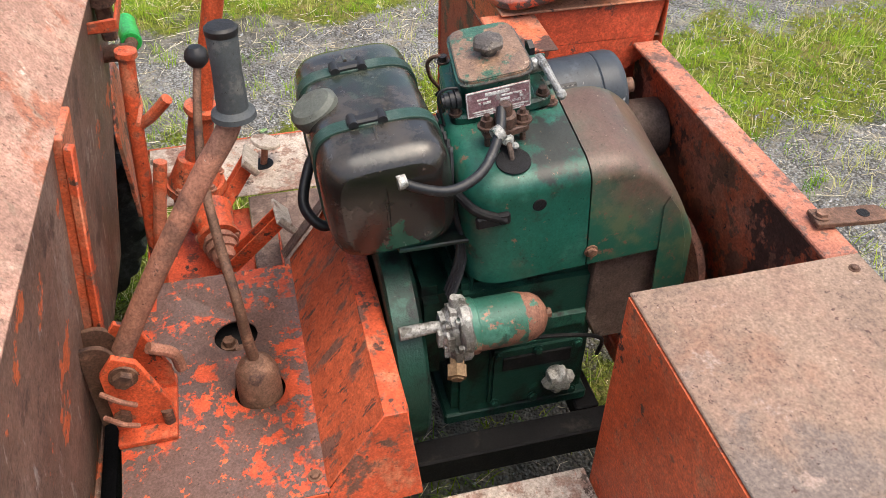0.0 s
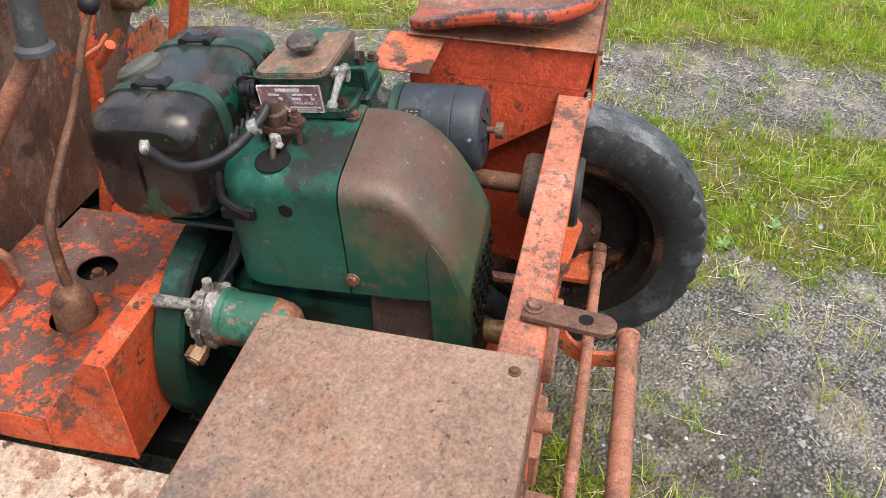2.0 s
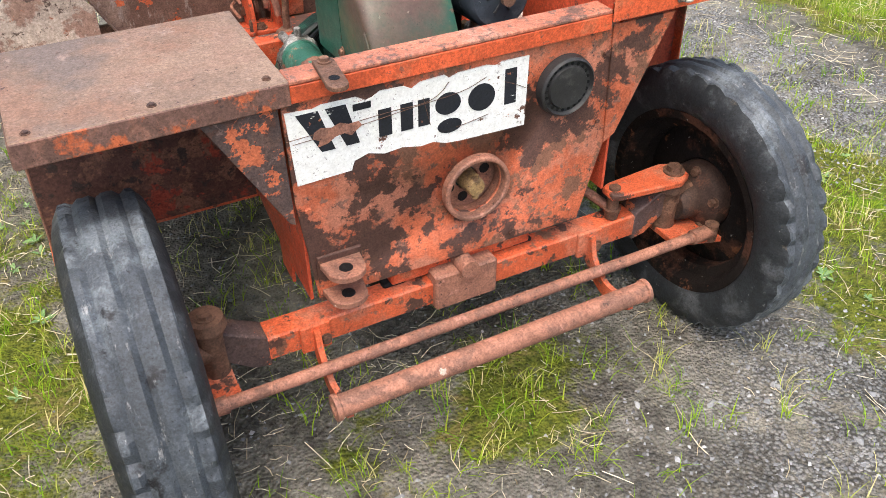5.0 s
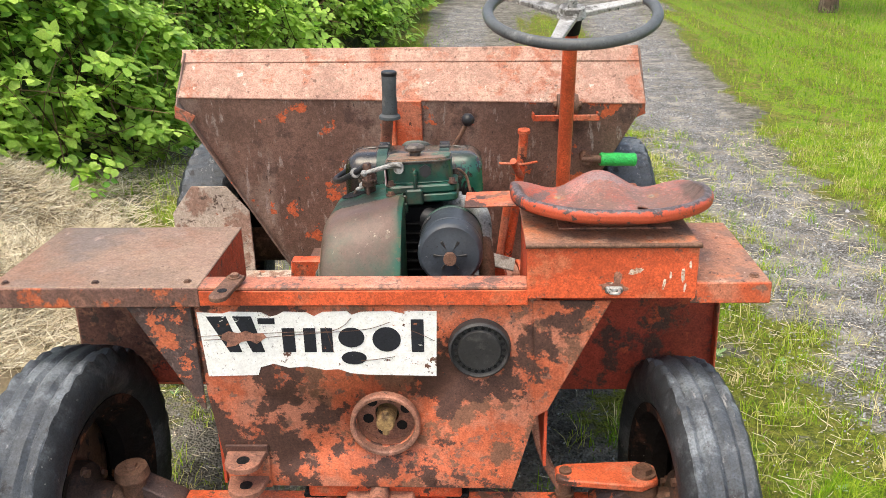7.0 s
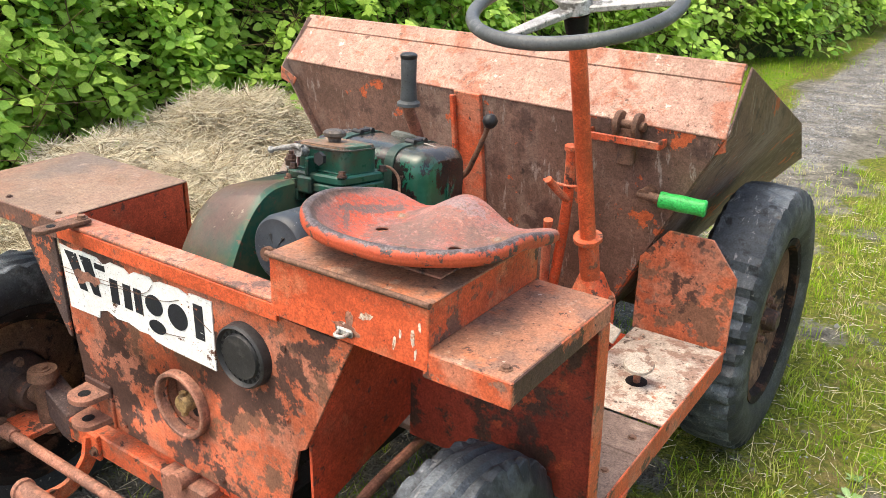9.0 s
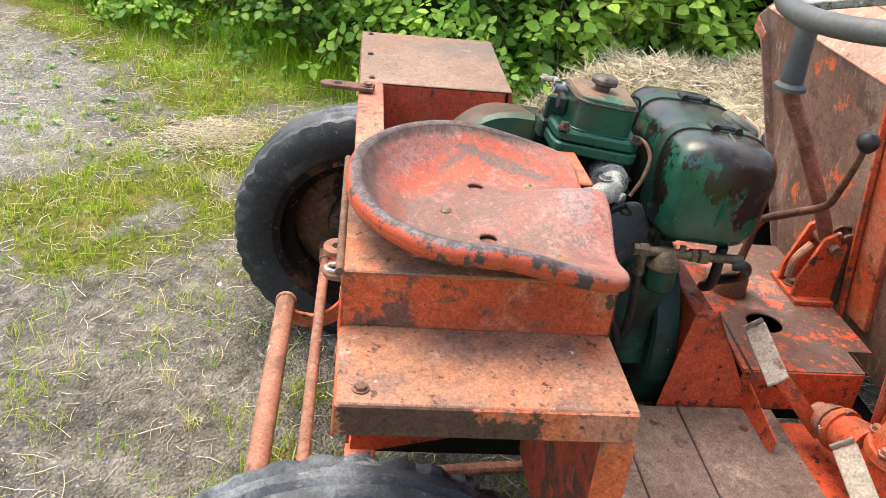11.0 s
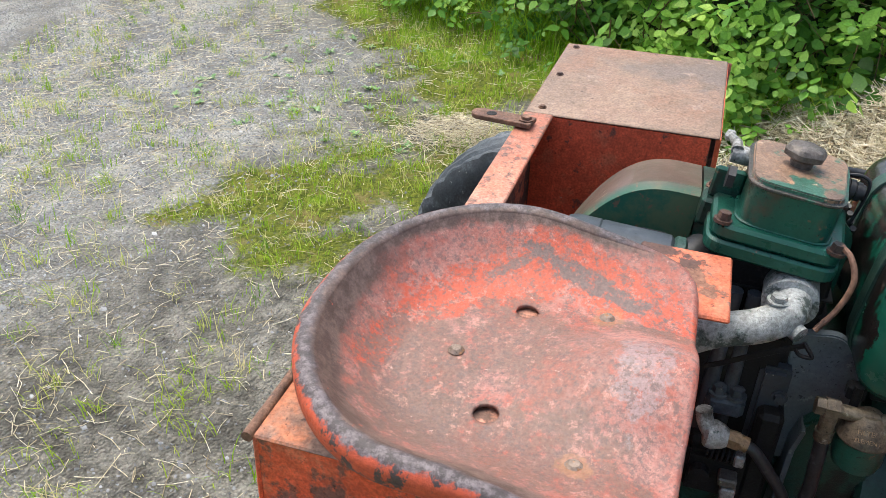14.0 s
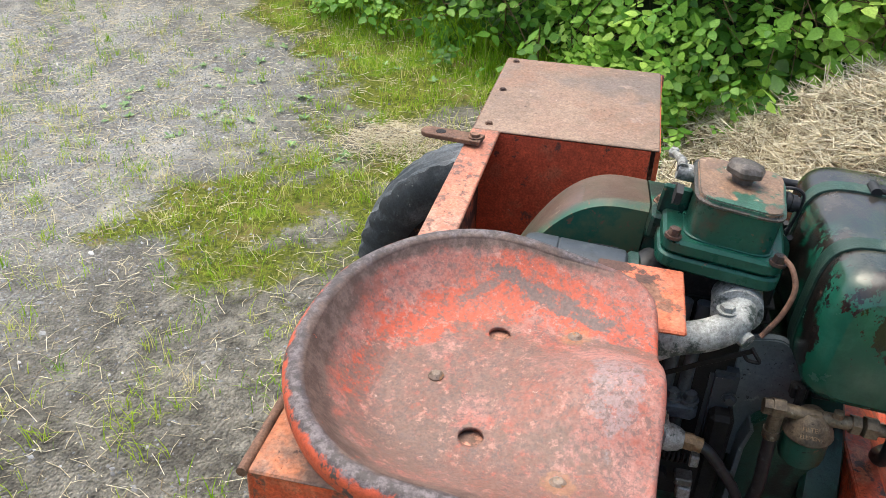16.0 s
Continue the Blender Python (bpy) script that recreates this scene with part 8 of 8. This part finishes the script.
    scatter("grass", "short green and yellowing grass on the track and verges", "grass", np.concatenate(vs), np.concatenate(fs), GRASS, np.concatenate(ts))


grass()


def gravel():
    x, y = pick(170000, (-3.0, -3.0), (2.9, 4.2), lambda x, y: np.clip(stony(x, y) * 0.75 + 0.16 - turf(x, y) * 0.4, 0.03, 1))
    n = len(x)
    r = RND.uniform(0.0025, 0.0068, n) * np.where(RND.uniform(0, 1, n) < 0.02, 2.2, 1)
    # coarser stones farther up the track
    fx, fy = pick(60000, (-0.6, 4.2), (3.0, 13.0), lambda x, y: np.clip(stony(x, y) - 0.3, 0, 1))
    x, y, r = np.concatenate([x, fx]), np.concatenate([y, fy]), np.concatenate([r, RND.uniform(0.005, 0.010, len(fx))])
    # fine chippings on the open yard
    yx, yy = pick(70000, (-3.9, -3.6), (0.6, -0.55), lambda x, y: np.clip(0.25 + 0.75 * stony(x, y) - turf(x, y) * 0.9, 0, 1) * np.clip(1.15 - 0.9 * (x + 2.2), 0.25, 1))
    x, y, r = np.concatenate([x, yx]), np.concatenate([y, yy]), np.concatenate([r, RND.uniform(0.0022, 0.0058, len(yx))])
    n = len(x)
    dirs = np.array([(1, 0, -0.6), (0, 1, -0.6), (-1, 0, -0.6), (0, -1, -0.6), (0.1, 0, 1)], float)
    v = dirs[None] * r[:, None, None] * RND.uniform(0.6, 1.25, (n, 5, 1)) + RND.normal(0, 0.22, (n, 5, 3)) * r[:, None, None]
    v[:, :, 2] *= 0.7
    v += np.stack([x, y, lift(x, y) + r * 0.25], 1)[:, None]
    tri = np.array([(0, 1, 4), (1, 2, 4), (2, 3, 4), (3, 0, 4)])
    f = (np.arange(n)[:, None, None] * 5 + tri[None]).reshape(-1, 3)
    scatter("gravel", "loose grey gravel on the track", "gravel", v.reshape(-1, 3), f, STONE, np.repeat(np.clip(RND.normal(0.36, 0.24, n) + 0.10 * dusty(x, y) - 0.12 * (y > 3.0) - 0.12 * (y < -0.4), 0, 0.97), 5))


gravel()


def heap(x, y):
    """Height of the straw heap beside the hedge."""
    a = 0.42 * np.exp(-(((x + 2.35) / 0.42) ** 2 + ((y - 2.3) / 0.85) ** 2))
    b = 0.26 * np.exp(-(((x + 2.15) / 0.50) ** 2 + ((y - 1.25) / 0.55) ** 2))
    c = 0.13 * np.exp(-(((x + 1.55) / 0.42) ** 2 + ((y - 1.55) / 0.65) ** 2))
    return a + b + c + 0.065 * ripple(x, y, 7) * (a + b + c > 0.05) + 0.040 * ripple(x, y, 19, 2) * (a + b + c > 0.05)


def stalks(x, y, z, length, r, tilt, tone):
    """Thin three-sided straws lying about."""
    n = len(x)
    a = RND.uniform(0, 2 * np.pi, n)
    d = np.stack([np.cos(a) * np.cos(tilt), np.sin(a) * np.cos(tilt), np.sin(tilt)], 1)
    s = np.stack([-np.sin(a), np.cos(a), np.zeros(n)], 1)
    c = np.stack([x, y, z], 1)
    bend = RND.normal(0, 0.12, (n, 1)) * length[:, None] * s
    pts = []
    for f in (-0.5, 0.0, 0.5):
        m = c + d * (f * length)[:, None] + (bend if f == 0 else 0)
        pts += [m + s * r[:, None], m - s * r[:, None], m + np.array([0, 0, 1.4]) * r[:, None]]
    v = np.stack(pts, 1).reshape(-1, 3)
    base = np.arange(n)[:, None] * 9
    f = np.concatenate([base + np.array([k + i, k + (i + 1) % 3, k + 3 + (i + 1) % 3, k + 3 + i]) for k in (0, 3) for i in range(3)])
    return v, f, np.repeat(tone, 9)


def straw():
    xs, ys = np.linspace(-3.3, -0.9, 70), np.linspace(0.3, 4.2, 110)
    X, Y = np.meshgrid(xs, ys)
    H = heap(X, Y)
    Z = lift(X, Y) + H - 0.035
    i = (np.arange(109)[:, None] * 70 + np.arange(69)).ravel()
    mound = np.stack([X.ravel(), Y.ravel(), Z.ravel()], 1)
    q = np.stack([i, i + 1, i + 71, i + 70], 1)
    x, y = pick(58000, (-3.1, 0.3), (-0.95, 4.0), lambda x, y: np.clip(heap(x, y) * 8, 0, 1))
    n = len(x)
    v, f, t = stalks(x, y, lift(x, y) + heap(x, y) - 0.01, RND.uniform(0.05, 0.24, n), RND.uniform(0.0009, 0.0024, n), RND.normal(0.12, 0.42, n), np.clip(RND.normal(0.56, 0.33, n), 0, 1))
    scatter("straw_heap", "heap of dry pale straw beside the hedge", "straw", np.concatenate([mound, v]), np.concatenate([q, f + len(mound)]), STRAW, np.concatenate([np.full(len(mound), 0.10), t]))
    x, y = pick(90000, (-3.4, -3.0), (3.4, 4.5), lambda x, y: 0.28 - 0.22 * (x > 0.2) + 0.8 * thatch(x, y) + 0.4 * np.clip((-y - 1.2) / 0.8, 0, 1) * (x < -0.6) + 0.22 * ((x > 0.75) & (x < 1.6)) + 0.45 * np.clip(1 - np.abs(x - np.interp(y, (-3, 0.8, 3.0, 7.0), (2.30, 2.10, 1.92, 2.4))) / 0.22, 0, 1) + 0.9 * np.clip(1 - np.hypot(x + 2.0, y + 0.65) / 0.28, 0, 1) + 0.35 * np.clip(1 - np.hypot(x - 0.0, y + 1.1) / 0.5, 0, 1) + 0.2 * np.clip(1 - np.hypot(x - 1.0, y - 1.2) / 0.6, 0, 1) + 0.5 * np.clip(1 - np.hypot(x + 1.2, y - 0.9) / 0.5, 0, 1))
    n = len(x)
    tx, ty = RND.normal(-1.98, 0.10, 1500), RND.normal(-0.62, 0.12, 1500)
    x, y = np.concatenate([x, tx]), np.concatenate([y, ty])
    n = len(x)
    pile = np.where((np.abs(x + 1.98) < 0.35) & (np.abs(y + 0.62) < 0.35), RND.uniform(0, 0.05, n) * np.exp(-((x + 1.98) ** 2 + (y + 0.62) ** 2) / 0.03), 0)
    v, f, t = stalks(x, y, lift(x, y) + 0.005 + pile, RND.uniform(0.2, 1.0, n) ** 2 * 0.095, RND.uniform(0.0006, 0.0013, n), RND.normal(0.02, 0.10, n), np.clip(RND.normal(0.55, 0.30, n), 0, 1))
    scatter("loose_straw", "scattered dry straw stalks on the ground", "straw", v, f, STRAW, t)


straw()


# ---- hedge ----
def hedge():
    # dark inner mass: near-black green paints the shade seen between the leaves
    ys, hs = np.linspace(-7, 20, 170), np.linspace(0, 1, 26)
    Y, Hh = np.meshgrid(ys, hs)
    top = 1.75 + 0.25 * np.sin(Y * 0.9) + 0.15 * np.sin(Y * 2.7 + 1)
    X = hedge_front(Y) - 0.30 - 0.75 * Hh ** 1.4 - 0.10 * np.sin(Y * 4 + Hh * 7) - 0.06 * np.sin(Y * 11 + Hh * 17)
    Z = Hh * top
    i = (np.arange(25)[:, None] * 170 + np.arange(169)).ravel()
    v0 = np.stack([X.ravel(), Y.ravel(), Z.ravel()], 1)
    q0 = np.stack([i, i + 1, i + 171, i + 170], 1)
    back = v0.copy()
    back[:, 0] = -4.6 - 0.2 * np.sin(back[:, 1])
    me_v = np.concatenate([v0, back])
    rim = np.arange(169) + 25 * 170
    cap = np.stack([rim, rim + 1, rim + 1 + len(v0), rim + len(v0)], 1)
    core, nt, b = fresh("hedge_shade")
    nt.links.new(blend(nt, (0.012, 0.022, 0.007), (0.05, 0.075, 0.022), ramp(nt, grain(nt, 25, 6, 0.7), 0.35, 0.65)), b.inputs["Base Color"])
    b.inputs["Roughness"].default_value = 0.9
    scatter("hedge_core", "dark core coloured as the shade inside the bramble hedge", "hedge", me_v, np.concatenate([q0, q0 + len(v0), cap]), core)
    # leaves in threes and fives on the outer surface
    n = 27000
    y = np.where(RND.uniform(0, 1, n) < 0.78, RND.uniform(-3.2, 6.0, n), RND.uniform(6.0, 18.0, n))
    hgt = RND.beta(1.15, 1.0, n)
    top = 1.8 + 0.25 * np.sin(y * 0.9) + 0.15 * np.sin(y * 2.7 + 1)
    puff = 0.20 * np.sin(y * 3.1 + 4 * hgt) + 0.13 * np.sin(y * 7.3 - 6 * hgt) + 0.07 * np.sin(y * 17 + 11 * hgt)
    x = hedge_front(y) - 0.72 * hgt ** 1.4 + puff - RND.exponential(0.14, n) + 0.06
    z = hgt * top + 0.06
    # some of them over the top and down the far side
    over = RND.uniform(0, 1, n) < 0.12
    dep = RND.uniform(0, 1, n)
    bx, bz = -4.6 - 0.2 * np.sin(y), top * np.where(dep > 0.6, 1 - (dep - 0.6) / 0.4, 1.0) + 0.06 * np.sin(y * 9 + dep * 20)
    x = np.where(over, np.where(dep > 0.6, bx - 0.05, (hedge_front(y) - 1.0) * (1 - dep / 0.6) + bx * dep / 0.6), x)
    z = np.where(over, bz + 0.04, z)
    # sprays of leaves standing out from the face
    m, k = 800, 7
    y1, h1 = np.where(RND.uniform(0, 1, m) < 0.8, RND.uniform(-3.0, 5.5, m), RND.uniform(5.5, 12, m)), RND.uniform(0.1, 1.0, m)
    rise, out, side = RND.uniform(0.1, 0.35, m), RND.uniform(0.10, 0.40, m), RND.normal(0, 0.18, m)
    along = np.linspace(0.2, 1.0, k)[None]
    sx = (hedge_front(y1) - 0.72 * h1 ** 1.4 - 0.05)[:, None] + out[:, None] * along
    sy = y1[:, None] + side[:, None] * along
    sz = (h1 * 1.75)[:, None] + rise[:, None] * along - 0.12 * along ** 2
    x, y, z = (np.concatenate([p, (q + RND.normal(0, 0.02, (m, k))).ravel()]) for p, q in ((x, sx), (y, sy), (z, np.maximum(sz, 0.06))))
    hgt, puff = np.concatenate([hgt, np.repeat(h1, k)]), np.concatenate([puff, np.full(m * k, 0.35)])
    # low leafy growth over the foot of the hedge and the verge before it
    cy = RND.uniform(-3.0, 3.0, 170)
    cx, ch = hedge_front(cy) + RND.uniform(-0.30, 0.42, 170), RND.uniform(0.08, 0.40, 170)
    gy, gx = (np.repeat(p, 8) + RND.normal(0, 0.07, 1360) for p in (cy, cx))
    gz = lift(gx, gy) + np.repeat(ch, 8) * RND.uniform(0.3, 1.0, 1360)
    x, y, z = np.concatenate([x, gx]), np.concatenate([y, gy]), np.concatenate([z, gz])
    hgt, puff = np.concatenate([hgt, np.full(1360, 0.1)]), np.concatenate([puff, np.full(1360, -0.05)])
    n = len(x)
    size = RND.uniform(0.018, 0.042, n) * np.where(y > 6, 1.7, np.where(y > 0.8, 1.25, 0.92))
    # tone also paints light: bulges lighter, hollows darker, leaves past y = 1 lifted
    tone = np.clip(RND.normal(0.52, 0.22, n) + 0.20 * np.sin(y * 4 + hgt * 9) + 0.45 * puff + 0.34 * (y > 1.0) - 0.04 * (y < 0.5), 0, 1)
    vs, fs, ts, off = [], [], [], 0
    nrm = np.stack([RND.normal(0.50, 0.25, n), RND.normal(0, 0.50, n), RND.normal(1.0, 0.45, n)], 1)
    nrm /= np.linalg.norm(nrm, axis=1, keepdims=True)
    u = np.cross(nrm, np.stack([RND.normal(0, 0.3, n), RND.normal(0, 0.3, n), np.ones(n)], 1))
    u /= np.linalg.norm(u, axis=1, keepdims=True)
    w = np.cross(nrm, u)
    c = np.stack([x, y, z], 1)
    for k, ang in enumerate((0.0, 2.0, -2.0)):
        ang = ang + RND.normal(0, 0.2, n)
        d = u * np.cos(ang)[:, None] * 0 + (w * -np.cos(ang)[:, None] + u * np.sin(ang)[:, None])
        s = np.cross(nrm, d)
        tip = nrm * (-0.25 * RND.uniform(0.2, 1.4, n))[:, None]
        L, W = (size * (1.25 if k == 0 else 1.0))[:, None] * 1.55, size[:, None] * 0.62
        base = c + d * size[:, None] * 0.25
        pts = [base, base + d * L * 0.26 + s * W * 0.92, base + d * L * 0.26 - s * W * 0.92, base + d * L * 0.60 + s * W * 0.80 + tip * L * 0.4, base + d * L * 0.60 - s * W * 0.80 + tip * L * 0.4, base + d * L + tip * L,
               base + d * L * 0.45 - nrm * W * 0.22 + tip * L * 0.2]
        v = np.stack(pts, 1).reshape(-1, 3)
        b0 = np.arange(n)[:, None] * 7
        f = np.concatenate([b0 + np.array(q) for q in ((0, 1, 6), (1, 3, 6), (3, 5, 6), (5, 4, 6), (4, 2, 6), (2, 0, 6))])
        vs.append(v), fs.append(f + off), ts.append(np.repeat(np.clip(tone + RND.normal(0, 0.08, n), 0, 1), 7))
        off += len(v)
    scatter("bramble_hedge", "dense green bramble hedge, bulging leaf clusters coloured as if lit", "hedge", np.concatenate(vs), np.concatenate(fs), LEAF, np.concatenate(ts))
    m = 2600
    y = RND.uniform(-3.2, 12, m)
    hgt = RND.uniform(0.02, 1, m)
    x = hedge_front(y) - 0.72 * hgt ** 1.4 + RND.normal(-0.02, 0.10, m)
    v, f, t = stalks(x, y, hgt * 1.8 + 0.05, RND.uniform(0.2, 0.75, m), RND.uniform(0.0015, 0.004, m), RND.normal(0.6, 0.5, m), RND.uniform(0, 1, m))
    scatter("bramble_stems", "brown arching bramble stems", "stems", v, f, STEM, t)


hedge()


# ---- tree at the edge of the meadow ----
def meadow_tree(x, y):
    tree = tagged(new("tree"), "young tree with a brown mossy trunk in long meadow grass", "tree")
    tree.matrix_basis = pose(x, y, float(lift(np.array(x), np.array(y))))
    bm = bmesh.new()
    pipe(bm, [(0, 0, -0.05), (0.01, 0.0, 0.25), (0.03, 0.02, 0.9), (0.0, 0.05, 1.8), (0.05, 0.0, 2.9)], (0.15, 0.05), 14)
    bark = worn("mossy_bark", (0.085, 0.060, 0.040), [((0.15, 0.12, 0.085), 14, 0.50, 0.62, (1, 1, 0.3)), ((0.06, 0.08, 0.03), 5, 0.54, 0.64), ((0.03, 0.022, 0.018), 30, 0.56, 0.64, (1, 1, 0.2))], 0.85, relief=1.0, seed=63)
    trunk = part("trunk", bm, bark, tree)
    tips = []
    for k in range(7):
        a, z = k * 2.4, 1.5 + 0.2 * k
        tip = (1.0 * math.cos(a), 1.0 * math.sin(a), z + 0.9)
        part("limb", made(pipe, [(0.02, 0.03, z), (0.45 * math.cos(a), 0.45 * math.sin(a), z + 0.4), tip], (0.035, 0.010), 8), bark, trunk)
        tips.append(tip)
    n = 2600
    at = np.array(tips)[RND.integers(0, 7, n)] + RND.normal(0, 0.32, (n, 3))
    u = RND.normal(0, 1, (n, 3))
    u /= np.linalg.norm(u, axis=1, keepdims=True)
    w = np.cross(u, RND.normal(0, 1, (n, 3)))
    w /= np.linalg.norm(w, axis=1, keepdims=True)
    v = np.stack([at, at + u * 0.05 + w * 0.028, at + u * 0.11, at + u * 0.05 - w * 0.028], 1).reshape(-1, 3)
    crown = scatter("crown", "", "", v, np.arange(n * 4).reshape(-1, 4), LEAF, np.repeat(np.clip(RND.normal(0.45, 0.2, n), 0, 1), 4))
    del crown["kind"]
    crown.parent = tree


meadow_tree(5.35, 11.3)


# ---- low weeds in the gravel ----
def leaf_mesh():
    me = bpy.data.meshes.new("leaf")
    me.from_pydata([(0.03, 0, 0.0), (0.35, 0.17, 0.10), (0.35, -0.17, 0.10), (0.70, 0.20, 0.17), (0.70, -0.20, 0.17), (1.0, 0, 0.14), (0.38, 0, 0.05), (0.72, 0, 0.12)], [], [(0, 1, 6), (1, 3, 7, 6), (3, 5, 7), (5, 4, 7), (4, 2, 6, 7), (2, 0, 6)])
    m, nt, b = fresh("weed_leaf")
    info = nt.nodes.new("ShaderNodeObjectInfo")
    col = blend(nt, (0.085, 0.20, 0.045), (0.24, 0.37, 0.14), info.outputs["Random"])
    nt.links.new(blend(nt, col, (0.33, 0.41, 0.27), ramp(nt, grain(nt, 9, 4), 0.55, 0.7)), b.inputs["Base Color"])
    b.inputs["Roughness"].default_value = 0.55
    me.materials.append(m)
    return me


LEAFLET = leaf_mesh()


def weed(x, y, size, n, seed):
    r = np.random.default_rng(seed)
    w = tagged(new("weed"), "low green broad-leaved weed in the gravel", "weed", "weeds in the track")
    w.matrix_basis = pose(x, y, float(lift(np.array(x), np.array(y))) + 0.002, 0, 0, r.uniform(0, 360))
    for k in range(n):
        lf = new("leaf", LEAFLET)
        lf.parent = w
        L = size * r.uniform(0.55, 1.1)
        lf.matrix_basis = pose(0, 0, 0, 0, -r.uniform(-5, 30), k * 137.5 + r.uniform(-15, 15)) @ Matrix.Diagonal((L, L * r.uniform(0.7, 1.2), L, 1))


for k in range(120):
    wx, wy = ((-2.9 + RND.uniform(0, 1.2), -1.9 + RND.uniform(0, 1.3)), (-1.3 + RND.uniform(0, 0.5), 0.2 + RND.uniform(0, 1.2)), (0.9 + RND.uniform(0, 0.7), -0.6 + RND.uniform(0, 2.2)))[k % 3 if k % 3 == 0 or k % 2 else 0]
    weed(float(wx), float(wy), RND.uniform(0.016, 0.036), 6 + k % 5, k)
